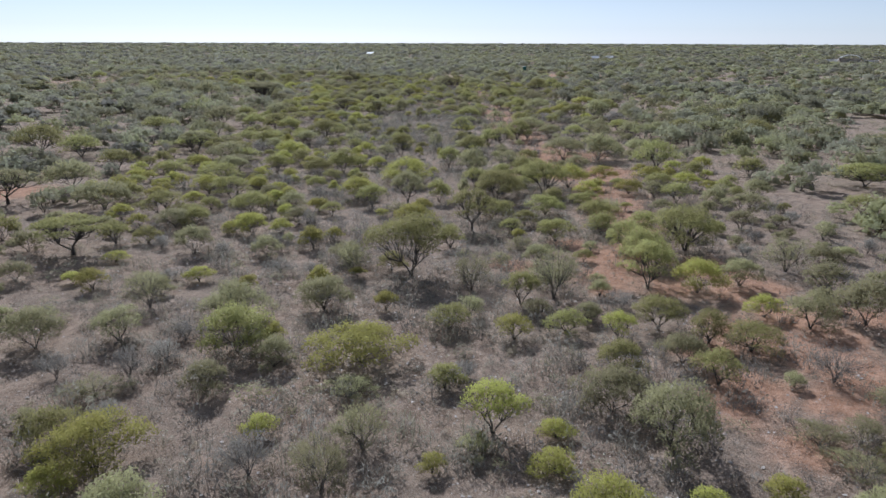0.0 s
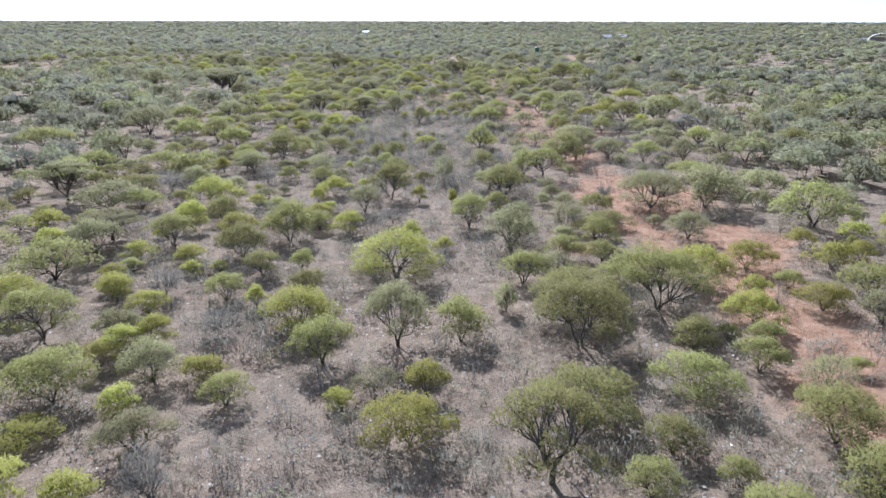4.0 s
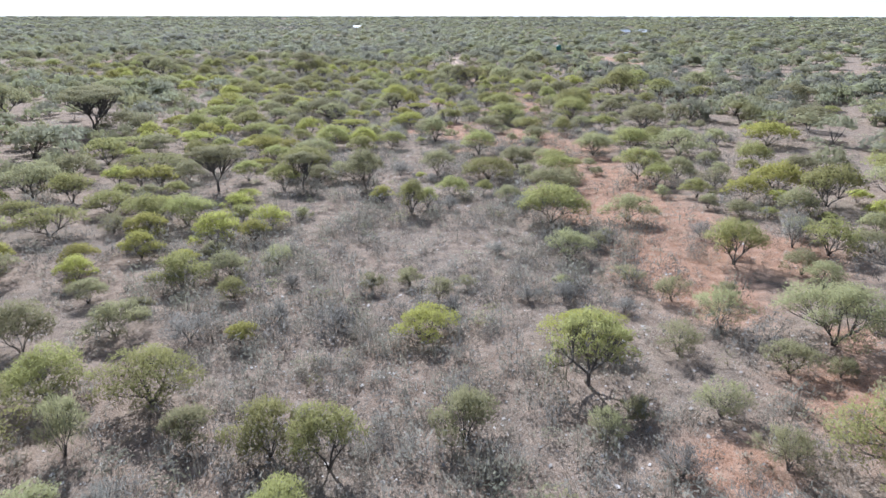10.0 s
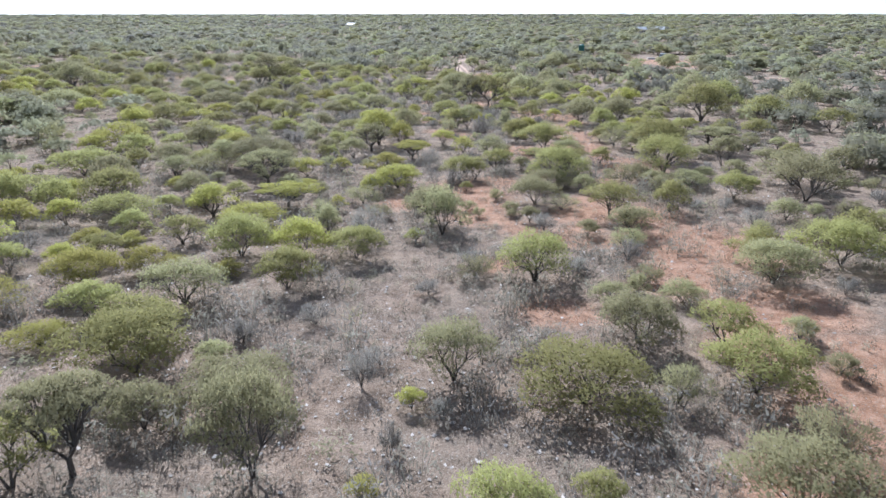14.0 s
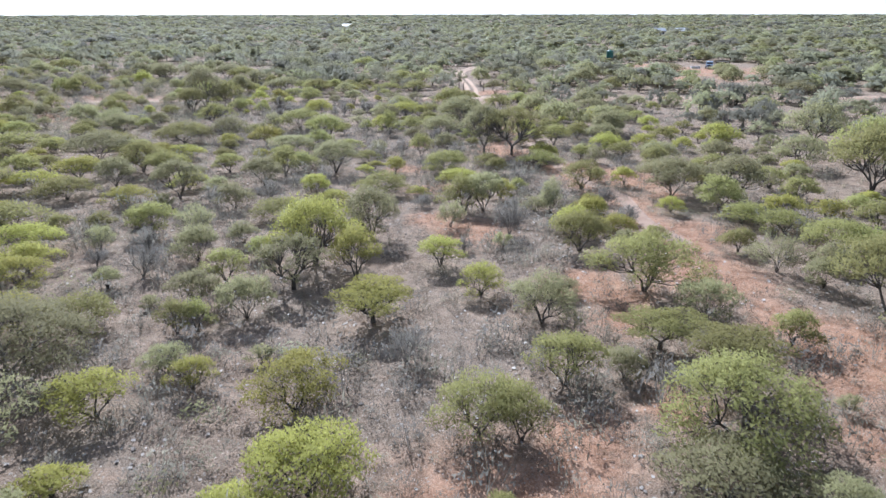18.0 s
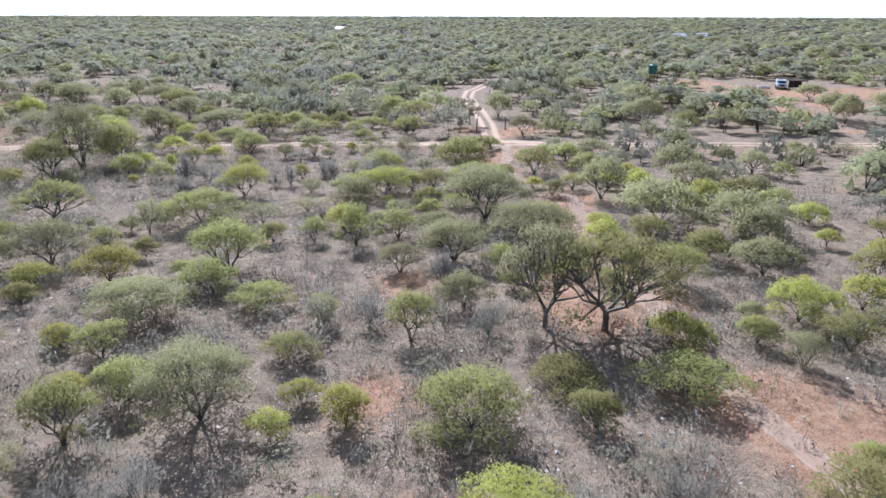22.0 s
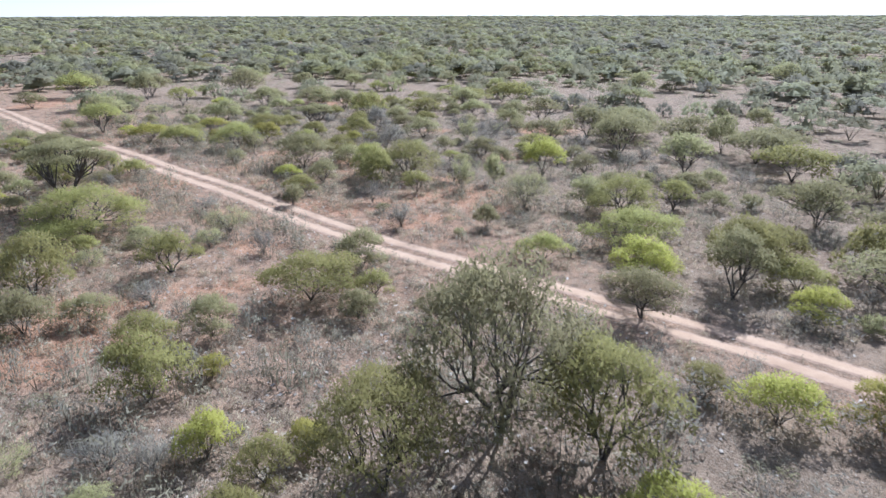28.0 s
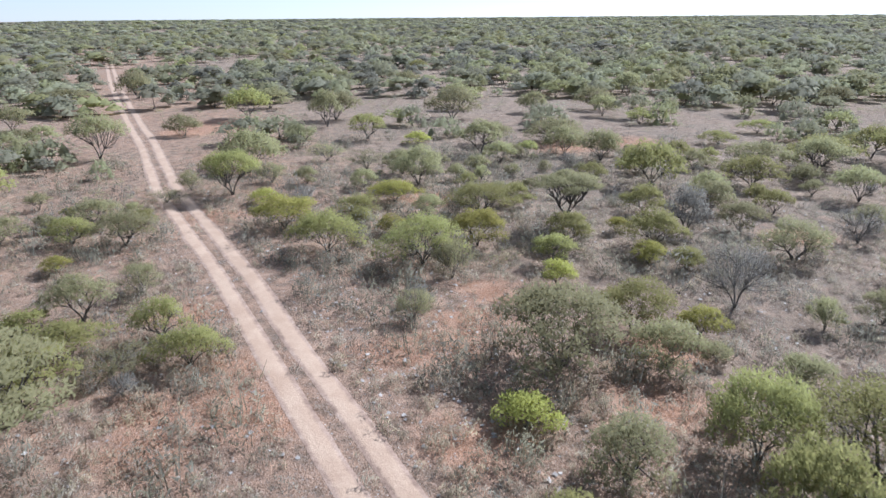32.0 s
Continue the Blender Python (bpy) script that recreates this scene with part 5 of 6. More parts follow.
bush(-42.5, 259.3, 2.8, 1.0, YELLOW)
bush(-7.5, 259.6, 1.2, 0.8, YELLOW)
shrub(-0.5, 260.9, 4.3, 3.1, OLIVE)
bush(-10.8, 261.3, 3.3, 2.0, OLIVE)
thorn_tree(9.3, 261.4, 4.4, 3.5, OLIVE)
thorn_tree(-33.1, 262.1, 1.7, 1.2, YELLOW)
thorn_tree(-19.1, 262.1, 4.6, 2.8, YELLOW)
shrub(-20.8, 262.2, 2.4, 1.7, GREY)
shrub(-24.1, 262.5, 1.3, 1.5, GREY)
shrub(-44.2, 262.7, 2.6, 1.0, GREY)
thorn_tree(-8.0, 262.8, 6.2, 2.2, YELLOW)
bush(-55.9, 263.1, 2.9, 2.2, OLIVE)
shrub(-14.0, 263.1, 2.2, 1.3, OLIVE)
shrub(-43.2, 263.6, 2.0, 1.3, GREY)
thorn_tree(17.4, 263.8, 4.9, 2.7, OLIVE)
bush(-230.1, 263.8, 7.0, 3.6, OLIVE)
thorn_tree(-4.1, 263.9, 3.7, 2.0, GREEN)
thorn_tree(-5.8, 264.0, 2.1, 1.6, GREEN)
thorn_tree(-38.9, 264.0, 2.0, 1.7, GREEN)
bush(-60.2, 264.5, 5.3, 3.1, GREEN)
bush(-150.1, 264.6, 5.4, 3.1, OLIVE)
thorn_tree(-100.6, 264.7, 4.0, 1.6, OLIVE)
shrub(-17.4, 264.9, 1.5, 1.4, GREY)
bush(-47.2, 265.0, 3.3, 2.6, GREEN)
bush(-42.7, 265.1, 2.0, 1.6, YELLOW)
bush(-0.4, 265.1, 6.1, 2.2, GREEN)
thorn_tree(41.0, 265.2, 5.3, 2.6, OLIVE)
shrub(-16.2, 265.6, 1.7, 1.9, GREY)
shrub(-25.0, 265.6, 1.7, 2.9, GREY)
bush(-114.4, 265.7, 6.1, 3.1, GREEN)
thorn_tree(-40.4, 265.8, 2.4, 1.5, GREEN)
bush(-29.7, 266.1, 1.2, 0.8, YELLOW)
bush(-138.1, 266.1, 5.3, 1.9, OLIVE)
bush(-51.2, 266.5, 3.0, 1.5, GREEN)
shrub(-23.4, 266.5, 3.7, 1.9, GREY)
bush(-35.3, 266.5, 3.4, 1.3, OLIVE)
thorn_tree(-95.6, 267.3, 5.0, 2.7, GREEN)
bush(-47.2, 267.4, 1.7, 0.8, YELLOW)
bush(-40.7, 267.5, 1.8, 1.1, YELLOW)
shrub(-12.8, 267.5, 2.0, 1.9, GREY)
bush(-67.8, 267.7, 4.4, 1.5, GREEN)
shrub(-62.7, 267.8, 2.0, 0.9, OLIVE)
thorn_tree(-15.7, 268.0, 1.9, 1.4, YELLOW)
shrub(-9.6, 268.1, 2.9, 2.3, GREY)
thorn_tree(-37.8, 268.1, 5.4, 3.6, GREEN)
bush(17.6, 268.3, 4.9, 3.3, OLIVE)
bush(-138.6, 268.6, 3.6, 2.0, OLIVE)
bush(-50.4, 268.9, 2.9, 1.8, OLIVE)
shrub(-13.8, 269.0, 1.9, 1.7, GREY)
thorn_tree(-168.5, 269.6, 8.4, 3.1, OLIVE)
thorn_tree(-69.3, 269.7, 8.7, 3.0, GREEN)
thorn_tree(5.2, 270.3, 4.6, 2.4, GREEN)
thorn_tree(25.4, 270.4, 3.8, 2.3, OLIVE)
bush(-8.6, 270.6, 3.8, 2.2, GREEN)
thorn_tree(-58.7, 270.6, 3.4, 2.4, GREEN)
shrub(-62.1, 270.7, 2.3, 1.6, OLIVE)
thorn_tree(-76.0, 270.8, 7.1, 4.5, OLIVE, 4)
shrub(-11.5, 270.8, 2.4, 1.2, OLIVE)
thorn_tree(-21.4, 271.2, 2.5, 1.5, YELLOW)
bush(-1.5, 271.3, 5.6, 3.5, GREEN)
bush(-81.7, 271.6, 3.8, 2.4, GREEN)
bush(-28.7, 271.9, 1.4, 1.5, YELLOW)
bush(-95.7, 271.9, 1.9, 0.8, YELLOW)
thorn_tree(-100.4, 272.5, 3.6, 1.6, GREEN)
bush(-9.3, 272.6, 3.3, 1.9, OLIVE)
thorn_tree(-37.4, 272.7, 7.3, 6.2, OLIVE)
bush(-84.6, 272.7, 3.8, 1.6, GREEN)
thorn_tree(-34.3, 273.8, 4.9, 4.2, GREEN)
thorn_tree(8.9, 273.8, 3.2, 2.2, GREEN)
thorn_tree(-27.3, 273.9, 2.8, 1.7, GREEN)
shrub(-61.4, 273.9, 2.2, 1.0, OLIVE)
thorn_tree(-127.5, 273.9, 5.6, 4.2, OLIVE)
bush(-50.7, 274.0, 5.8, 2.2, GREEN)
bush(-47.5, 274.4, 2.4, 1.3, OLIVE)
shrub(-82.8, 274.4, 3.0, 0.9, OLIVE)
shrub(-80.9, 274.7, 1.3, 0.8, GREY)
thorn_tree(-98.7, 275.3, 4.0, 2.0, OLIVE)
shrub(-9.4, 275.3, 2.4, 0.9, GREY)
shrub(-17.3, 275.4, 2.5, 1.5, GREY)
shrub(-57.9, 275.5, 2.0, 1.5, GREY)
shrub(-90.4, 275.7, 2.7, 1.6, OLIVE)
shrub(-63.0, 276.0, 3.3, 1.7, OLIVE)
bush(9.0, 276.1, 3.9, 1.9, OLIVE)
thorn_tree(-48.6, 276.2, 2.0, 1.5, GREEN)
thorn_tree(-84.9, 276.3, 2.6, 1.9, GREEN)
shrub(-69.2, 277.3, 2.2, 0.9, GREY)
bush(-1.3, 277.3, 5.5, 2.0, GREEN)
bush(12.0, 277.4, 5.1, 2.1, OLIVE)
shrub(18.7, 277.4, 3.1, 2.2, GREY)
shrub(38.3, 277.5, 3.5, 1.6, OLIVE)
shrub(-107.6, 278.2, 3.5, 0.9, OLIVE)
bush(-52.4, 278.3, 3.3, 2.2, OLIVE)
thorn_tree(-23.1, 278.8, 4.2, 2.6, GREEN)
shrub(-10.0, 279.0, 3.6, 1.6, OLIVE)
shrub(-27.2, 279.1, 2.0, 0.9, OLIVE)
bush(-187.5, 279.3, 6.3, 4.2, OLIVE)
bush(-178.8, 279.4, 6.3, 4.1, OLIVE)
shrub(-6.9, 279.7, 2.9, 1.7, OLIVE)
shrub(-110.7, 280.2, 2.4, 1.5, OLIVE)
bush(-12.9, 280.3, 1.6, 1.1, YELLOW)
bush(-24.1, 282.0, 3.9, 1.9, OLIVE)
shrub(-15.5, 282.2, 1.5, 0.8, OLIVE)
bush(-136.8, 282.3, 4.4, 2.5, OLIVE)
shrub(-65.9, 282.3, 1.6, 1.5, OLIVE)
thorn_tree(-107.8, 282.8, 5.5, 3.4, GREEN)
thorn_tree(-38.7, 283.5, 4.0, 2.4, OLIVE)
bush(-67.8, 284.1, 3.2, 1.5, GREEN)
bush(56.1, 284.2, 5.6, 2.8, OLIVE)
bush(-97.6, 284.3, 4.7, 2.1, YELLOW)
bush(-104.0, 284.4, 3.0, 1.1, YELLOW)
shrub(-56.4, 284.4, 2.2, 1.7, GREY)
bush(-92.0, 285.4, 4.2, 2.4, GREEN)
shrub(-52.3, 285.6, 0.9, 0.6, OLIVE)
bush(-116.2, 285.9, 7.0, 3.5, OLIVE)
shrub(-60.1, 285.9, 1.2, 0.6, OLIVE)
bush(-46.2, 285.9, 3.0, 1.7, GREEN)
bush(-72.9, 286.2, 2.4, 1.2, YELLOW)
shrub(-82.2, 286.3, 2.4, 1.2, OLIVE)
shrub(-62.3, 286.7, 2.1, 1.7, GREY)
shrub(-21.4, 287.1, 2.6, 1.0, OLIVE)
bush(-40.7, 287.1, 4.1, 2.5, YELLOW)
shrub(-83.5, 287.1, 1.7, 0.9, GREY)
thorn_tree(-69.6, 287.4, 3.2, 2.0, OLIVE)
bush(-12.3, 287.7, 2.8, 1.2, GREEN)
bush(-27.7, 287.8, 4.3, 1.5, GREEN)
bush(-52.2, 287.9, 1.7, 1.7, OLIVE)
thorn_tree(-36.8, 288.5, 3.4, 3.6, OLIVE)
thorn_tree(-23.7, 288.7, 4.1, 2.9, GREEN)
shrub(-31.2, 289.1, 1.6, 0.9, OLIVE)
bush(-98.4, 289.2, 3.6, 1.4, GREEN)
thorn_tree(-88.1, 289.4, 5.5, 2.7, GREEN)
bush(-75.7, 289.4, 6.2, 3.1, OLIVE)
bush(-65.6, 289.6, 3.2, 3.2, GREEN)
shrub(-85.6, 289.9, 2.2, 2.0, OLIVE)
bush(6.6, 290.4, 3.9, 2.6, OLIVE)
bush(-147.0, 291.2, 6.7, 4.2, GREEN)
bush(-37.6, 291.3, 5.0, 3.5, GREEN)
bush(-68.6, 291.4, 4.0, 3.0, GREEN)
bush(-34.9, 291.4, 3.5, 1.9, GREEN)
bush(-44.1, 292.1, 6.5, 2.3, GREEN)
shrub(-70.2, 292.2, 1.6, 1.1, OLIVE)
shrub(-116.0, 292.5, 3.5, 1.8, OLIVE)
bush(-100.4, 292.8, 4.3, 1.6, YELLOW)
thorn_tree(-25.3, 293.2, 5.4, 2.3, GREEN)
shrub(-53.9, 293.6, 4.5, 2.9, OLIVE)
thorn_tree(27.4, 293.6, 4.7, 2.7, GREEN)
thorn_tree(-30.5, 293.6, 6.8, 2.8, OLIVE)
thorn_tree(-66.4, 293.6, 6.0, 3.2, GREEN)
shrub(-60.4, 293.9, 2.4, 2.4, OLIVE)
bush(-21.7, 294.0, 3.8, 2.4, GREEN)
shrub(-111.0, 294.5, 3.5, 1.9, OLIVE)
shrub(-73.4, 294.9, 1.4, 0.8, OLIVE)
shrub(-62.9, 295.5, 3.4, 2.0, GREY)
bush(-37.7, 295.5, 4.7, 2.0, GREEN)
bush(-12.1, 295.7, 4.7, 1.6, GREEN)
thorn_tree(-19.1, 295.8, 4.0, 2.1, GREEN)
bush(-155.8, 295.9, 6.4, 3.2, OLIVE)
bush(-33.3, 296.1, 3.2, 2.9, GREEN)
thorn_tree(-47.8, 296.1, 5.4, 3.0, GREEN)
bush(-50.5, 296.3, 3.3, 2.4, OLIVE)
bush(-16.2, 296.4, 3.4, 2.1, GREEN)
thorn_tree(-94.6, 296.5, 5.4, 2.2, GREEN)
shrub(-60.0, 297.2, 1.7, 2.4, OLIVE)
bush(22.9, 297.2, 6.3, 4.1, OLIVE)
thorn_tree(-135.5, 298.3, 4.7, 4.4, OLIVE)
bush(-22.4, 298.5, 4.0, 1.6, GREEN)
shrub(-76.6, 299.5, 3.8, 3.0, GREY)
thorn_tree(-125.5, 299.8, 4.9, 2.7, GREEN)
thorn_tree(-90.1, 300.1, 5.1, 3.2, OLIVE, 4)
bush(51.5, 300.2, 5.1, 4.2, OLIVE)
thorn_tree(-6.8, 300.4, 6.7, 3.2, GREEN)
thorn_tree(-46.4, 300.7, 3.0, 2.2, GREEN)
bush(-140.4, 300.9, 6.4, 3.7, OLIVE)
shrub(-73.4, 301.1, 1.6, 1.4, OLIVE)
bush(-87.6, 302.0, 1.7, 1.0, YELLOW)
bush(-59.1, 302.2, 4.4, 3.3, YELLOW)
bush(-119.9, 303.2, 3.5, 1.4, YELLOW)
shrub(-79.8, 303.3, 3.5, 1.6, GREY)
bush(52.6, 305.2, 6.8, 3.9, OLIVE)
bush(60.6, 305.3, 7.0, 4.2, OLIVE)
thorn_tree(-85.7, 305.6, 3.3, 3.0, GREY)
bush(4.9, 305.7, 5.0, 3.8, OLIVE)
shrub(-69.0, 305.8, 3.5, 2.4, GREY)
bush(-10.2, 306.6, 4.2, 3.0, GREEN)
thorn_tree(-112.9, 306.7, 4.4, 3.2, OLIVE)
bush(-63.2, 306.9, 3.9, 1.6, OLIVE)
bush(-65.6, 307.5, 2.5, 1.3, GREEN)
bush(-12.4, 308.9, 5.3, 2.5, OLIVE)
shrub(-74.6, 308.9, 2.7, 2.3, OLIVE)
bush(-40.1, 309.1, 3.8, 1.3, GREEN)
shrub(-71.7, 309.3, 5.0, 3.1, GREY)
bush(-116.2, 309.5, 4.8, 2.4, OLIVE)
thorn_tree(-66.4, 310.5, 4.5, 1.6, GREEN)
thorn_tree(-50.8, 310.7, 5.0, 3.8, OLIVE)
bush(-95.2, 311.6, 5.4, 3.8, GREEN)
bush(-2.7, 312.6, 5.0, 2.4, OLIVE)
shrub(-79.7, 312.8, 3.2, 2.4, GREY)
bush(-11.0, 312.8, 6.7, 2.4, GREEN)
bush(27.0, 313.2, 6.7, 4.2, OLIVE)
thorn_tree(44.2, 313.5, 7.4, 3.9, OLIVE)
thorn_tree(-134.1, 314.3, 7.4, 4.2, OLIVE)
thorn_tree(-59.6, 314.7, 7.0, 3.9, OLIVE)
bush(-43.8, 315.1, 7.0, 3.1, GREEN)
thorn_tree(-114.5, 316.6, 7.4, 2.5, OLIVE)
thorn_tree(-91.7, 318.4, 4.9, 2.5, GREEN)
bush(-142.3, 319.6, 6.4, 3.7, OLIVE)
thorn_tree(28.1, 319.7, 8.9, 3.3, OLIVE)
thorn_tree(-66.9, 319.8, 5.2, 3.9, OLIVE)
bush(-48.6, 319.8, 7.0, 3.2, OLIVE)
bush(-63.1, 321.0, 7.0, 3.2, OLIVE)
bush(-259.9, 321.8, 7.0, 2.7, OLIVE)
bush(13.6, 321.9, 5.2, 2.5, OLIVE)
bush(-53.0, 322.3, 3.9, 3.9, OLIVE)
bush(-56.6, 322.4, 7.0, 3.4, OLIVE)
bush(-48.6, 323.7, 7.0, 3.0, OLIVE)
bush(-96.2, 324.5, 6.3, 2.3, OLIVE)
thorn_tree(-77.0, 324.5, 4.4, 3.3, OLIVE)
bush(-173.2, 324.7, 5.9, 3.1, OLIVE)
thorn_tree(-65.4, 325.6, 9.0, 3.1, OLIVE)
bush(-133.6, 326.0, 4.4, 3.0, OLIVE)
thorn_tree(-91.9, 326.1, 5.4, 3.2, OLIVE)
bush(61.1, 327.3, 6.6, 2.8, OLIVE)
bush(-93.6, 329.3, 6.3, 3.0, GREEN)
bush(10.8, 329.6, 6.5, 2.4, OLIVE)
bush(-105.5, 329.9, 4.0, 1.4, GREEN)
thorn_tree(-119.1, 331.8, 4.0, 2.0, GREEN)
bush(-126.9, 332.5, 4.3, 2.9, OLIVE)
bush(22.2, 335.0, 7.0, 3.5, OLIVE)
bush(-90.3, 335.2, 6.3, 3.6, GREEN)
bush(-132.4, 335.7, 6.2, 3.2, OLIVE)
thorn_tree(-94.0, 336.3, 4.2, 3.0, GREEN)
bush(-55.3, 336.4, 3.8, 2.9, OLIVE)
bush(-108.3, 338.9, 4.3, 1.5, GREEN)
thorn_tree(-201.4, 339.5, 5.9, 3.2, GREEN)
bush(-21.3, 341.2, 7.0, 3.4, GREEN)
bush(-142.6, 350.3, 6.2, 4.2, OLIVE)
bush(-132.8, 359.6, 5.0, 2.6, OLIVE)
bush(-146.1, 361.4, 6.7, 3.8, OLIVE)
bush(-85.9, 362.3, 5.5, 3.8, OLIVE)
bush(-117.9, 365.6, 5.4, 3.1, OLIVE)
bush(-149.8, 367.8, 5.3, 4.0, OLIVE)
bush(-73.9, 394.9, 6.1, 4.2, OLIVE)

# ---- plants between these, at either side of the clearing ----
# open ground: west, east, south, north
BARE = ((-14, 3, 118, 149), (-26, -12, 257, 276), (-15, -7, 70, 83), (-60, -34, 280, 300))


def scatter(seed, tries, inner, outer):
    """Trees and bushes in the gaps, each clear of the others, of the sand and of the tracks."""
    r = random.Random(seed)
    left = {"thorn_tree": 140, "yellow": 230, "green": 190, "olive": 220, "shrub": 170}
    for _ in range(tries):
        x, y = r.uniform(-110, 40), r.uniform(18, 325)
        p = np.array([(x, y)])
        d = off_path(p)[0]
        wide = min(5.0, max(1.3, r.lognormvariate(1.05, 0.32)))
        if not inner < d < outer or on_track(p, 1.6 + 0.5 * wide)[0]:
            continue
        if any((x - a) ** 2 + (y - b) ** 2 < (0.36 * (w + wide) + 0.3) ** 2 for a, b, w in PLANTED):
            continue
        if any((x - a) ** 2 + (y - b) ** 2 < (0.9 * w) ** 2 for a, b, w in SANDS):
            continue
        lush = noise.noise((x * 0.03, y * 0.03, 3.0)) + (0.22 if x < -8 and y < 255 else -0.12) + r.uniform(-0.35, 0.35)
        kind = "yellow" if lush > 0.38 else "green" if lush > 0.0 else "olive" if lush > -0.3 else "shrub"
        if r.random() < 0.22:
            kind = "thorn_tree"
        if left[kind] <= 0 or any(a < x < b and c < y < e for a, b, c, e in BARE):
            continue
        left[kind] -= 1
        if kind == "thorn_tree":
            thorn_tree(x, y, wide * 1.15, wide * r.uniform(0.6, 0.72), GREEN if lush > 0 else OLIVE)
        elif kind == "shrub":
            shrub(x, y, wide * 0.65, wide * 0.42, r.choice((OLIVE, GREY)))
        else:
            bush(x, y, wide, wide * r.uniform(0.52, 0.66), kind)


def on_track(p, gap):
    m = np.array(MAIN, float)
    s = np.array(SIDE, float)
    return (np.abs(p[:, 1] - np.interp(p[:, 0], m[:, 0], m[:, 1])) < gap) | ((np.abs(p[:, 0] - np.interp(p[:, 1], s[:, 1], s[:, 0])) < gap) & (p[:, 1] > 284) & (p[:, 1] < 354))


def clear_of(p, gap, grow):
    """Which points keep clear of the planted trees."""
    keep = np.ones(len(p), bool)
    for x, y, w in PLANTED:
        keep &= (p[:, 0] - x) ** 2 + (p[:, 1] - y) ** 2 > (gap + grow * w) ** 2
    return keep


scatter(5, 26000, 6, 37)
for x, y, w, leaf in ((22, 262, 3.2, OLIVE), (27, 268, 2.6, GREEN), (31, 258, 3.6, OLIVE), (36, 270, 3.0, GREEN), (25, 276, 2.4, OLIVE), (40, 262, 3.4, OLIVE), (33, 278, 2.8, GREEN), (18, 256, 2.8, OLIVE), (44, 272, 3.2, GREEN), (29, 249, 2.9, OLIVE)):
    if clear_of(np.array([(x, y)], float), 0.6, 0.4)[0]:
        bush(x, y, w, 0.6 * w, leaf)


# ---- the farmyard, and far roofs ----
def box(bm, centre, size, bevel=0.0):
    m = Matrix.Translation(centre) @ Matrix.Diagonal((*size, 1))
    made = bmesh.ops.create_cube(bm, size=1.0, matrix=m)["verts"]
    if bevel:
        edges = list({e for v in made for e in v.link_edges})
        bmesh.ops.bevel(bm, geom=edges, offset=bevel, segments=2, affect="EDGES", profile=0.5)


def disc(bm, centre, low, high, depth, turn=None, sides=24):
    m = Matrix.Translation(centre) @ (turn or Matrix.Identity(4))
    bmesh.ops.create_cone(bm, cap_ends=True, segments=sides, radius1=low, radius2=high, depth=depth, matrix=m)


def piece(name, make, mat, parent, label=""):
    """One mesh part, built by make(bm)."""
    bm = bmesh.new()
    make(bm)
    me = bpy.data.meshes.new(name)
    bm.to_mesh(me)
    bm.free()
    me.materials.append(mat)
    return part(name, me, parent, label)


PLASTIC, STEEL = plain("green_plastic", (0.02, 0.13, 0.10), 0.45), plain("rusty_steel", (0.16, 0.11, 0.08), 0.7, 0.4)
BLUE, GLASS, TYRE = plain("pale_blue_paint", (0.36, 0.46, 0.60), 0.35), plain("dark_glass", (0.02, 0.025, 0.03), 0.08), plain("tyre_rubber", (0.03, 0.03, 0.03), 0.85)
CHROME, LAMP = plain("dull_chrome", (0.5, 0.5, 0.5), 0.3, 0.9), plain("lamp_glass", (0.7, 0.7, 0.66), 0.15)
WHITE, ROOF, THATCH, POST = plain("white_wall", (0.72, 0.70, 0.66), 0.8), plain("pale_tin_roof", (0.85, 0.85, 0.85), 0.4), plain("dark_thatch", (0.07, 0.05, 0.04), 0.95), plain("weathered_wood", (0.13, 0.10, 0.08), 0.9)


def water_tank(x, y):
    root = tagged(new("water_tank"), "Green plastic water tank on a rusty steel stand", "water tank")
    root.location = (x, y, -0.05)

    def body(bm):
        outline = [(0.0, 2.09)] + [(rad, 2.09 + 0.28 * k + up) for k in range(6) for rad, up in ((0.90, 0.0), (0.90, 0.22), (0.86, 0.23), (0.86, 0.27))] + [(0.9, 3.76), (0.45, 3.98), (0.0, 3.98)]
        rings = [[bm.verts.new((rad * math.cos(a), rad * math.sin(a), z)) for a in np.linspace(0, 2 * math.pi, 25)[:24]] for rad, z in outline[1:-1]]
        for low, up in zip(rings[:-1], rings[1:]):
            for k in range(24):
                bm.faces.new((low[k], low[(k + 1) % 24], up[(k + 1) % 24], up[k]))
        bm.faces.new(rings[0][::-1])
        bm.faces.new(rings[-1])

    tank = piece("tank_body", body, PLASTIC, root, "ribbed green plastic tank")
    piece("lid", lambda bm: disc(bm, (0, 0, 4.02), 0.26, 0.24, 0.1), PLASTIC, tank)
    piece("platform", lambda bm: box(bm, (0, 0, 2.03), (2.0, 2.0, 0.1), 0.02), STEEL, root)
    for a in (-0.85, 0.85):
        for b in (-0.85, 0.85):
            piece("leg", lambda bm: box(bm, (a, b, 0.95), (0.1, 0.1, 2.1), 0.01), STEEL, root)
    for a in (-0.85, 0.85):
        piece("brace", lambda bm: box(bm, (a, 0, 1.1), (0.05, 1.7, 0.06)), STEEL, root)
        piece("brace", lambda bm: box(bm, (0, a, 0.8), (1.7, 0.05, 0.06)), STEEL, root)


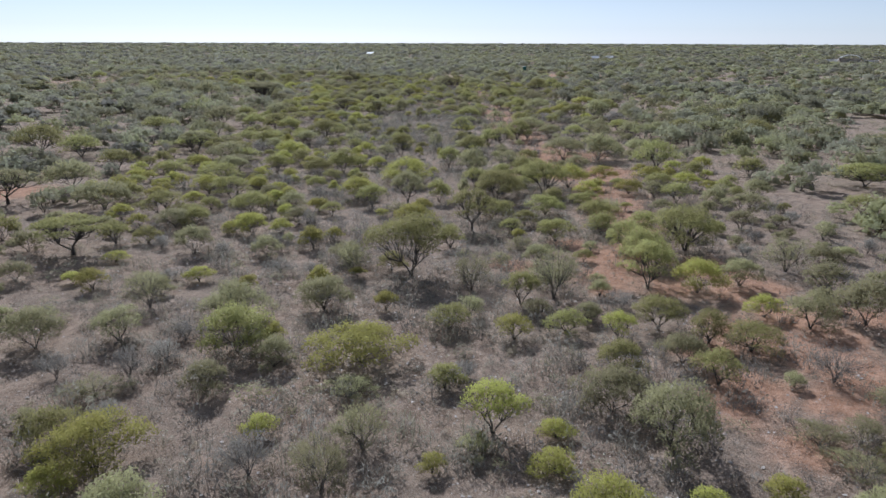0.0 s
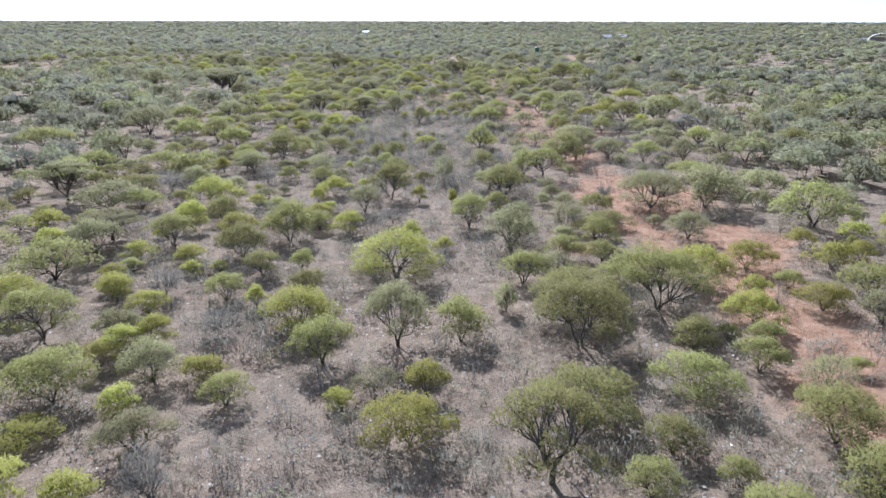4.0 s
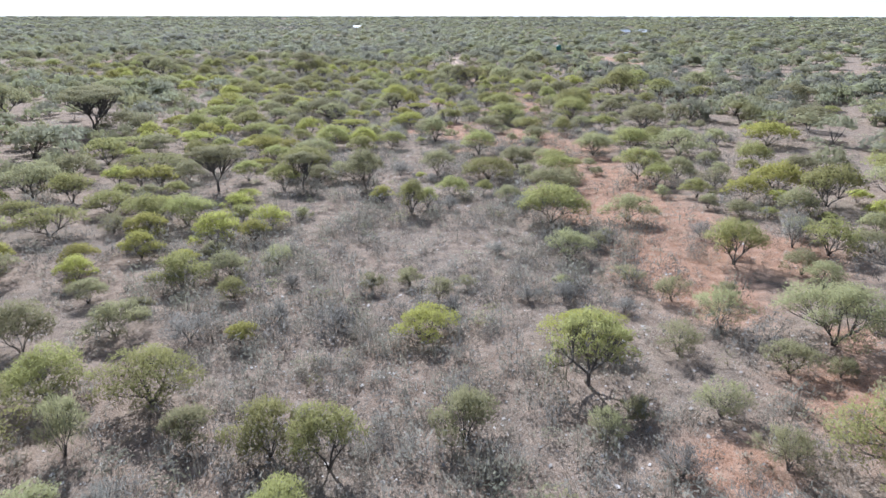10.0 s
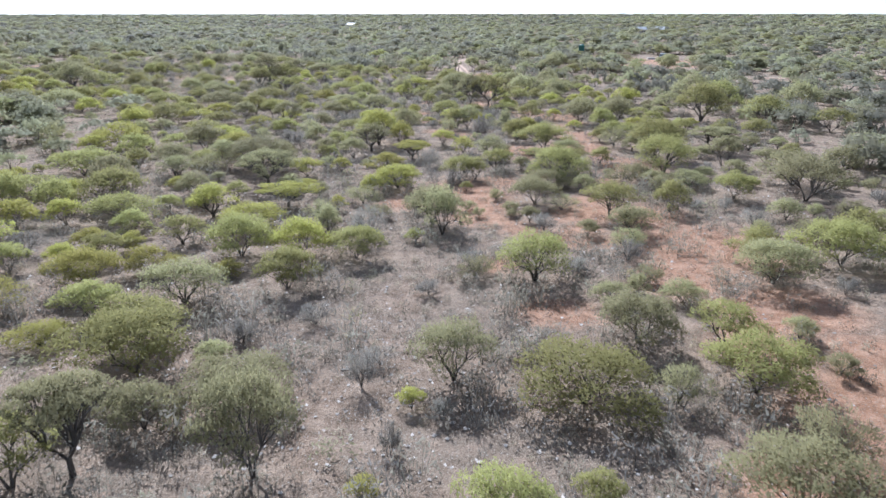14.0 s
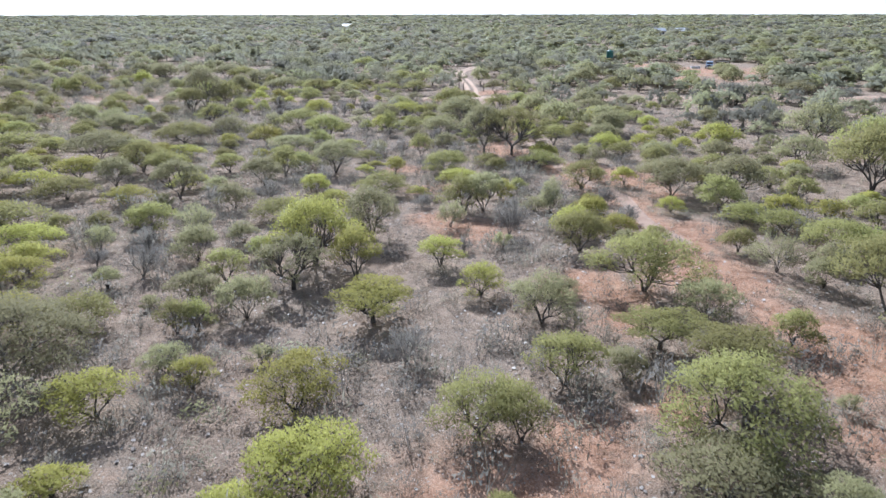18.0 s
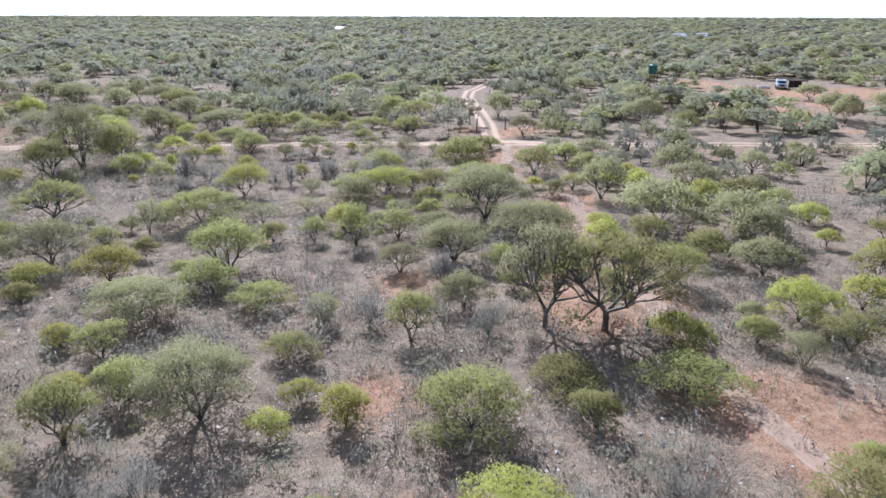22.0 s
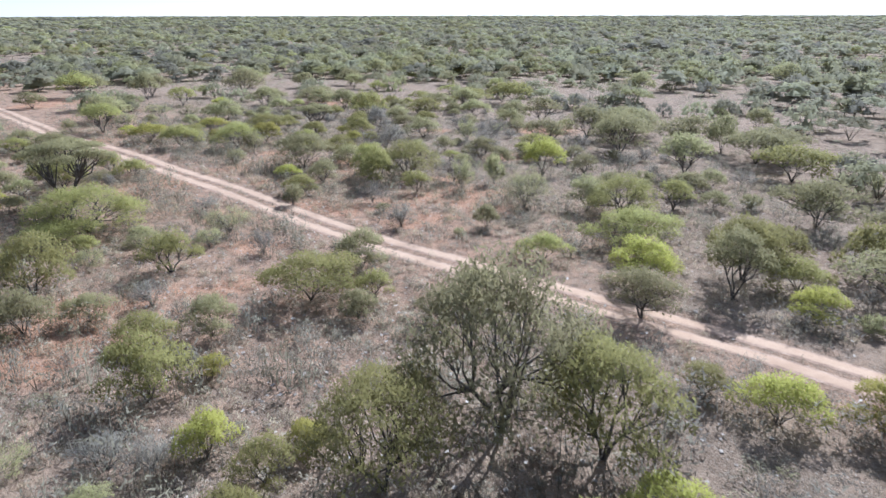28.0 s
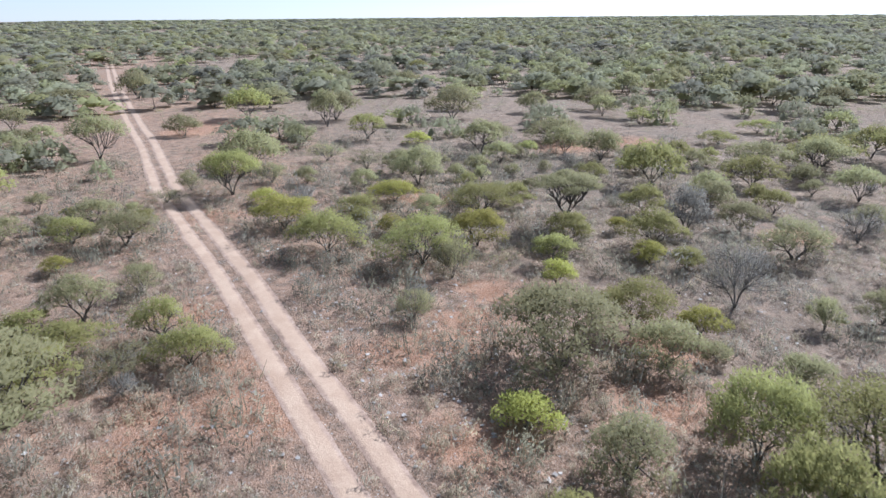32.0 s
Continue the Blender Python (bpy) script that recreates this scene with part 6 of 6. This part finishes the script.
def pickup(x, y, turn):
    root = tagged(new("pickup_truck"), "Pale blue pickup truck with canopy parked on red sand", "car")
    root.matrix_basis = pose(x, y, -0.05, 0, 0, turn)
    piece("body", lambda bm: (box(bm, (0, 0, 0.78), (1.76, 4.7, 0.55), 0.08), box(bm, (0, -1.75, 1.08), (1.64, 1.1, 0.16), 0.06)), BLUE, root)
    cab = piece("cab", lambda bm: box(bm, (0, -0.45, 1.36), (1.56, 1.6, 0.66), 0.12), BLUE, root)
    piece("windscreen", lambda bm: box(bm, (0, -1.255, 1.40), (1.32, 0.03, 0.42), 0.01), GLASS, cab)
    for a in (-0.785, 0.785):
        piece("side_window", lambda bm: box(bm, (a, -0.5, 1.42), (0.03, 1.1, 0.36), 0.01), GLASS, cab)
    canopy = piece("canopy", lambda bm: box(bm, (0, 1.35, 1.42), (1.66, 1.95, 0.78), 0.08), WHITE, root, "white load canopy")
    piece("rear_window", lambda bm: box(bm, (0, 2.335, 1.46), (1.2, 0.03, 0.4), 0.01), GLASS, canopy)
    for b in (0.6, 1.3, 2.0):
        piece("roof_bar", lambda bm: box(bm, (0, b, 1.87), (1.5, 0.06, 0.06)), STEEL, root)
    for b in (-2.37, 2.37):
        piece("bumper", lambda bm: box(bm, (0, b, 0.55), (1.7, 0.12, 0.2), 0.03), CHROME, root)
    piece("grille", lambda bm: box(bm, (0, -2.36, 0.85), (0.9, 0.04, 0.26), 0.01), TYRE, root)
    for a in (-0.66, 0.66):
        piece("headlight", lambda bm: box(bm, (a, -2.36, 0.86), (0.3, 0.05, 0.2), 0.02), LAMP, root)
    flat = Matrix.Rotation(math.pi / 2, 4, "Y")
    for a in (-0.8, 0.8):
        for b in (-1.5, 1.45):
            wheel = piece("wheel", lambda bm: disc(bm, (a, b, 0.36), 0.36, 0.36, 0.24, flat), TYRE, root)
            piece("rim", lambda bm: disc(bm, (a * 1.155, b, 0.36), 0.2, 0.18, 0.03, flat), CHROME, wheel)


def shelter(x, y):
    root = tagged(new("shade_shelter"), "Low dark brushwood shade shelter on wooden poles", "shelter")
    root.location = (x, y, -0.05)
    for a in (-1.3, 1.3):
        for b in (-0.9, 0.9):
            piece("pole", lambda bm: disc(bm, (a, b, 0.75), 0.06, 0.05, 1.6, None, 8), POST, root)
    piece("roof", lambda bm: box(bm, (0, 0, 1.58), (3.1, 2.2, 0.22), 0.06), THATCH, root)
    piece("wall", lambda bm: box(bm, (0, 0.85, 0.75), (2.6, 0.1, 1.3), 0.02), THATCH, root)


def trough(x, y):
    root = tagged(new("water_trough"), "White concrete water trough on the red sand", "trough")
    root.location = (x, y, -0.05)
    for a, b, c, d in ((0, -0.45, 2.2, 0.12), (0, 0.45, 2.2, 0.12), (-1.04, 0, 0.12, 0.8), (1.04, 0, 0.12, 0.8)):
        piece("side", lambda bm: box(bm, (a, b, 0.27), (c, d, 0.55), 0.02), WHITE, root)
    piece("bottom", lambda bm: box(bm, (0, 0, 0.06), (2.0, 0.8, 0.1)), WHITE, root)


def farmhouse(x, y, turn, long, deep):
    root = tagged(new("farmhouse"), "Small distant white farmhouse with a pale tin roof", "house", "far farmhouses")
    root.matrix_basis = pose(x, y, -0.05, 0, 0, turn)
    piece("wall", lambda bm: box(bm, (0, 0, 1.5), (long, deep, 3.0), 0.02), WHITE, root)

    def gable(bm):
        a, b, e = long / 2 + 0.5, deep / 2 + 0.6, 0.16
        rows = [(-b, 2.95), (0, 4.6), (b, 2.95), (b, 2.95 - e), (0, 4.6 - e), (-b, 2.95 - e)]
        left = [bm.verts.new((-a, q, z)) for q, z in rows]
        right = [bm.verts.new((a, q, z)) for q, z in rows]
        for i in range(6):
            j = (i + 1) % 6
            bm.faces.new((left[i], left[j], right[j], right[i]))
        bm.faces.new(left)
        bm.faces.new(right[::-1])
        bmesh.ops.recalc_face_normals(bm, faces=bm.faces)

    piece("roof", gable, ROOF, root, "pale tin roof")
    piece("door", lambda bm: box(bm, (0, -deep / 2, 1.03), (0.95, 0.1, 2.05), 0.01), POST, root)
    for a in (-long * 0.3, long * 0.3):
        piece("window", lambda bm: box(bm, (a, -deep / 2, 1.6), (1.2, 0.08, 1.0), 0.01), GLASS, root)


def arched_shed(x, y, turn):
    root = tagged(new("arched_shed"), "Large white arched farm shed with low side walls", "shed")
    root.matrix_basis = pose(x, y, -0.05, 0, 0, turn)

    def arch(bm):
        n, wide, high = 14, 10.0, 6.2
        rings = []
        for b in (-7, 7):
            for k in (1.0, 0.97):
                rings.append([bm.verts.new((math.cos(math.pi * i / n) * wide * k, b, math.sin(math.pi * i / n) * high * k)) for i in range(n + 1)])
        for i in range(n):
            for p, q in ((0, 2), (3, 1), (1, 0), (2, 3)):
                bm.faces.new((rings[p][i], rings[p][i + 1], rings[q][i + 1], rings[q][i]))
        bmesh.ops.recalc_face_normals(bm, faces=bm.faces)

    piece("roof", arch, ROOF, root, "white arched sheet roof")
    for a in (-15, 15):
        piece("side_wall", lambda bm: box(bm, (a, 0, 1.2), (10, 0.4, 2.4), 0.03), WHITE, root)
    piece("back_wall", lambda bm: box(bm, (0, 6.5, 1.6), (16, 0.3, 3.2), 0.02), WHITE, root)


def gate_post(x, y, tall, lean):
    root = tagged(new("gate_post"), "Weathered wooden gate post beside the sandy track", "post", "gate posts")
    root.matrix_basis = pose(x, y, -0.1, lean, lean * 0.5, 0)
    piece("shaft", lambda bm: disc(bm, (0, 0, tall / 2), 0.09, 0.07, tall, None, 10), POST, root)
    piece("wire_band", lambda bm: disc(bm, (0, 0, tall * 0.8), 0.085, 0.085, 0.05, None, 10), STEEL, root)


water_tank(42.3, 355.9)
pickup(65.1, 345.6, -22)
shelter(68.6, 346.0)
trough(61.6, 345.6)
farmhouse(131.6, 597.4, 12, 6, 4)
farmhouse(145.2, 600.0, -20, 5, 4)
farmhouse(-82.0, 772.0, 0, 7, 5)
arched_shed(351.0, 591.5, -30)
gate_post(1.1, 292.2, 1.9, 3)
gate_post(0.6, 299.3, 1.7, -2)
gate_post(4.9, 295.0, 1.6, 1)
for x, y, w in ((65, 340, 13), (61, 343, 9), (43, 352, 9), (3, 295, 5)):
    PLANTED.append((x, y, w))

# ---- what nobody could count: distant woodland, grass, low dry herbs, stones ----
def spread(r, shapes, p, k, kz, tint):
    """Copies of small shapes at many places, as one set of arrays."""
    vs, fs, ms, ts, ns, base = [], [], [], [], [], 0
    pick = r.integers(0, len(shapes), len(p))
    for i, (v, f, m, *known) in enumerate(shapes):
        f, w = (f, known[0]) if known else soft(v, f)
        s = pick == i
        n = int(s.sum())
        if not n:
            continue
        a = r.uniform(0, 6.28, n)
        c, d = np.cos(a)[:, None], np.sin(a)[:, None]
        x = (v[None, :, 0] * c - v[None, :, 1] * d) * k[s][:, None] + p[s, 0][:, None]
        y = (v[None, :, 0] * d + v[None, :, 1] * c) * k[s][:, None] + p[s, 1][:, None]
        z = v[None, :, 2] * kz[s][:, None] + (swell(p[s, 0], p[s, 1]) * (off_path(p[s]) < 90) - 0.06)[:, None]
        vs.append(np.stack([x, y, z], -1).reshape(-1, 3))
        fs.append((f[None] + np.arange(n)[:, None, None] * len(v) + base).reshape(-1, 3))
        ns.append(np.stack([w[None, :, 0] * c - w[None, :, 1] * d, w[None, :, 0] * d + w[None, :, 1] * c, np.broadcast_to(w[None, :, 2], (n, len(v)))], -1).reshape(-1, 3))
        ms.append(np.tile(m, n))
        ts.append(np.repeat(tint[s], len(v)))
        base += n * len(v)
    return np.concatenate(vs), np.concatenate(fs), np.concatenate(ms), np.concatenate(ts), np.concatenate(ns)


def far_shape(r, n, leaf, umbrella, stems, thin, core):
    """A plain small tree, one metre wide and high, of n leaf sprays."""
    c, half = pads(r, 3 + n // 28, 1, 1, 0.28 if umbrella else 0.5, 0.2 if umbrella else 0.32, 1.3)
    v, f, w = foliage(r, *cushion(r, c, half, n), leaf, leaf * thin, loose=0.45, tangent=True)
    ring = np.linspace(0, 2 * math.pi, 7)[:6]
    for pad, h in zip(c, half) if core else ():
        rim = pad + np.stack([np.cos(ring) * h[0] * core * r.uniform(0.65, 0.95, 6), np.sin(ring) * h[1] * core * r.uniform(0.65, 0.95, 6), -0.25 * h[2] + 0 * ring], 1)
        base = len(v)
        v = np.concatenate([v, rim, [pad + (0, 0, 0.72 * core * h[2])]])
        w = np.concatenate([w, unit(np.stack([np.cos(ring), np.sin(ring), 2.2 + 0 * ring], 1)), [(0, 0, 1)]])
        f = np.concatenate([f, [(base + k, base + (k + 1) % 6, base + 6) for k in range(6)]])
    m = np.zeros(len(f), int)
    for k in range(stems):
        tip = c[r.integers(len(c))]
        foot = np.array([r.normal() * 0.02, r.normal() * 0.02, 0])
        v = np.concatenate([v, [foot - (0.012, 0, 0), foot + (0.012, 0.008, 0), tip]])
        w = np.concatenate([w, [(0, -0.6, 0.8)] * 3])
        f = np.concatenate([f, [(len(v) - 3, len(v) - 2, len(v) - 1)]])
        m = np.append(m, 1)
    return v, f, m, w


def woodland(name, seed, inner, outer, per, n, leaf, thin, stems, wide, high, label):
    r = np.random.default_rng(seed)
    lo, hi = np.array((-58 - outer, -10)), np.array((outer, 276 + outer))
    count = int(np.prod(hi - lo) / per)
    p = r.uniform(lo, hi, (count, 2))
    if outer > 600:
        # from the near trees outward, within the wedge that opens to the north and west
        a = np.arctan2(-(p[:, 0]), p[:, 1] - 150)
        p = p[(a > -0.75) & (a < 2.0)]
    else:
        a = np.arctan2(-(p[:, 0]), p[:, 1] + 5)
        p = p[(a > -0.85 - r.exponential(0.12, len(p)))]
    # none behind, to the south-west
    stray = r.exponential(14, len(p))
    p = p[(-p[:, 0] < 0.75 * (p[:, 1] + 5) + 15 + stray) | (p[:, 1] > 262 + 0.2 * (p[:, 0] + 58) - stray)]
    d = off_path(p)
    p = p[(d > inner) & (d < outer)]
    thick = np.array([noise.noise((x * 0.02, y * 0.02, seed)) for x, y in p])
    p = p[thick > r.uniform(-0.75, 0.25, len(p))]
    for hx, hy, gap in ((131, 592, 8), (-82, 760, 14), (345, 578, 30), (322, 545, 34)):
        p = p[np.hypot(p[:, 0] - hx, p[:, 1] - hy) > gap]
    if outer < 200:
        p = p[clear_of(p, 0.4 + 0.2 * wide, 0.45) & ~on_track(p, 2.0 + 0.4 * wide)]
        bare = np.zeros(len(p))
        for sx, sy, sr in SANDS:
            bare = np.maximum(bare, np.exp(-((p[:, 0] - sx) ** 2 + (p[:, 1] - sy) ** 2) / (2.0 * sr * sr)))
        p = p[r.random(len(p)) > bare * 1.6]
        yard = np.hypot(p[:, 0] - 62, p[:, 1] - 340) < 28
        p = p[~yard | (r.random(len(p)) < 0.2)]
    size = np.clip(r.lognormal(0, 0.32, len(p)), 0.55, 1.6)
    shapes = [far_shape(r, n, leaf, i % 2 == 0, stems, thin, 0.9 if inner > 60 else 0.62 if inner > 20 else 0) for i in range(6)]
    patch = np.array([noise.noise((x * 0.011, y * 0.011, 40)) for x, y in p])
    tint = np.clip(r.beta(0.8, 1.1, len(p)) + patch * 0.5, 0, 1)
    v, f, m, t, w = spread(r, shapes, p, wide * size, high * size ** 0.8 * r.uniform(0.8, 1.25, len(p)), tint)
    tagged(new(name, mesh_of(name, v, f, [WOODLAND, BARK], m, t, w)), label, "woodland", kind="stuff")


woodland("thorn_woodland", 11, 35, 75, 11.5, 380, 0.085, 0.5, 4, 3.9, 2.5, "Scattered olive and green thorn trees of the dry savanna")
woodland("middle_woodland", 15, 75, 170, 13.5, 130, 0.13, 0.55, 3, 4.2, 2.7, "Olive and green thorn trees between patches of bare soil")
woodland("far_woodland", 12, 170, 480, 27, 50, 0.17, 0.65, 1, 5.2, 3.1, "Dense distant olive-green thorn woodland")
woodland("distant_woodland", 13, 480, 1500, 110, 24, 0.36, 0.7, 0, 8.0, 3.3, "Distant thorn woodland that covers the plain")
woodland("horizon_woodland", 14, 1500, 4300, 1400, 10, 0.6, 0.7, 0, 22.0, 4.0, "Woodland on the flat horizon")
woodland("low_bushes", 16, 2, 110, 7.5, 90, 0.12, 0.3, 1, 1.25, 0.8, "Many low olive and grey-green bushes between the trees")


STONE, snt, sb = material("pale_stone")
snt.links.new(mix(snt, snt.nodes.new("ShaderNodeNewGeometry").outputs["Random Per Island"], (0.27, 0.235, 0.205), (0.52, 0.475, 0.43)), sb.inputs["Base Color"])
sb.inputs["Roughness"].default_value = 0.9


def blades(r, n, high, spread_, wide, lean):
    """A tuft of n narrow blades."""
    a = r.uniform(0, 6.28, n)
    foot = np.stack([np.cos(a), np.sin(a), np.zeros(n)], 1) * r.uniform(0, spread_, (n, 1))
    tip = foot * r.uniform(1.5, lean, (n, 1)) + np.stack([r.normal(size=n) * 0.06, r.normal(size=n) * 0.06, high * r.uniform(0.5, 1.1, n)], 1)
    side = np.stack([-np.sin(a), np.cos(a), np.zeros(n)], 1) * wide
    v = np.stack([foot - side, foot + side, tip], 1).reshape(-1, 3)
    return v, np.arange(3 * n).reshape(n, 3), np.zeros(n, int)


def carpet(name, seed, count, reach, shapes, k, mat, label, category, gap, sandy, low=(-160, 8), high=(60, 350)):
    r = np.random.default_rng(seed)
    p = r.uniform(low, high, (count * 6, 2))
    d = off_path(p)
    p = p[r.random(len(p)) < np.clip(1.15 - d / reach, 0, 1)]
    patch = np.array([noise.noise((x * 0.09, y * 0.09, seed)) + 0.6 * noise.noise((x * 0.4, y * 0.4, seed)) for x, y in p])
    p = p[patch > r.uniform(-0.5, 0.4, len(p))]
    bare = np.zeros(len(p))
    for sx, sy, sr in SANDS:
        bare = np.maximum(bare, np.exp(-((p[:, 0] - sx) ** 2 + (p[:, 1] - sy) ** 2) / (0.9 * sr * sr)))
    p = p[r.random(len(p)) > bare * sandy]
    p = p[~on_track(p, gap) | ((gap < 1.4) & (np.abs(p[:, 1] - np.interp(p[:, 0], np.array(MAIN)[:, 0], np.array(MAIN)[:, 1])) < 0.22) & (r.random(len(p)) < 0.35))]
    if mat is FORB:
        p = p[(p[:, 0] > -36) | (r.random(len(p)) < 0.35)]
    p = p[:count]
    warm = np.clip(0.25 + 0.5 * np.array([noise.noise((x * 0.05, y * 0.05, 9)) for x, y in p]) + 0.5 * (p[:, 0] < -35) + r.normal(size=len(p)) * 0.2, 0, 1)
    s = k * np.clip(r.lognormal(0, 0.38, len(p)), 0.4, 1.8)
    v, f, m, t, w = spread(r, shapes, p, s, s * r.uniform(0.7, 1.3, len(p)), warm)
    tagged(new(name, mesh_of(name, v, f, [mat], m, t, None if mat is STONE else w)), label, category, kind="stuff")


r = np.random.default_rng(21)


def mound(r, n, wide, high, leaf, thin):
    """A low fuzzy mound of n fine sprays."""
    u = unit(r.normal(size=(n, 3)))
    u[:, 2] = np.abs(u[:, 2])
    w = unit(u * 0.65 + (0, 0, 0.55))
    p = u * r.uniform(0.45, 1, (n, 1)) ** 0.6 * (wide / 2, wide / 2, high) * r.uniform(0.85, 1.2, (n, 1)) + (0, 0, 0.02)
    v, f, w = foliage(r, p, w, leaf, thin, 0.35, 1.0, 0.1)
    return v, f, np.zeros(n, int), w


def tuft(r):
    v, f, m, w = mound(r, 34, 0.36, 0.24, 0.10, 0.022)
    v2, f2, m2 = blades(r, 3, 0.30, 0.10, 0.010, 2.4)
    return np.concatenate([v, v2]), np.concatenate([f, f2 + len(v)]), np.append(m, m2), np.concatenate([w, unit(v2 * (1, 1, 0.5) + (0, 0, 0.3))])


carpet("dry_grass", 22, 17000, 55, [tuft(r) for _ in range(6)], 1.0, GRASS, "Sparse dry straw-coloured grass tufts", "grass", 1.3, 0.1)
carpet("straw_tufts", 27, 15000, 42, [tuft(r) for _ in range(6)], 1.1, GRASS, "Many rounded straw tufts on the orange soil beside the track", "grass", 1.25, 0.2, (-115, 240), (-33, 318))
carpet("dry_herbs", 23, 14000, 50, [mound(r, 44, 0.6, 0.36, 0.09, 0.026) for _ in range(6)], 1.0, FORB, "Low grey-brown dry herbs and dwarf shrubs", "undergrowth", 1.5, 0.6)


def wisps(r):
    """A knee-high fuzzy dwarf shrub with a few taller dry stalks."""
    v, f, m = blades(r, 9, 0.66, 0.3, 0.007, 1.9)
    v2, f2, m2, w2 = mound(r, 90, 0.8, 0.56, 0.11, 0.026)
    w = unit(v * (1, 1, 0.4) + (0, 0, 0.5))
    return np.concatenate([v, v2]), np.concatenate([f, f2 + len(v)]), np.append(m, m2), np.concatenate([w, w2])


carpet("dry_brush", 25, 11000, 44, [wisps(r) for _ in range(6)], 1.5, BRUSH, "Knee-high wispy grey dry brush", "undergrowth", 1.8, 0.5)
carpet("small_tufts", 29, 16000, 38, [mound(r, 12, 0.3, 0.2, 0.09, 0.03) for _ in range(6)], 1.0, FORB, "Small dark dry tufts scattered on bare soil", "undergrowth", 1.4, 0.05)
carpet("grey_brush", 26, 700, 60, [wisps(r) for _ in range(6)], 1.35, BRUSH, "Dense grey dry brush on the open clearing", "undergrowth", 1.8, 0.7, (-20, 100), (9, 152))


def stone_shape(r):
    v = unit(np.array([(1, 0, 0), (0, 1, 0), (-1, 0, 0), (0, -1, 0), (0, 0, 1), (0, 0, -1)], float) + r.normal(size=(6, 3)) * 0.25) * r.uniform(0.7, 1.2, (6, 1)) * (0.06, 0.05, 0.035) + (0, 0, 0.02)
    return v, np.array([(0, 1, 4), (1, 2, 4), (2, 3, 4), (3, 0, 4), (1, 0, 5), (2, 1, 5), (3, 2, 5), (0, 3, 5)]), np.zeros(8, int)


carpet("stones", 24, 42000, 32, [stone_shape(r) for _ in range(6)], 1.15, STONE, "Loose pale stones and gravel on the soil", "stones", 1.3, 0.8)
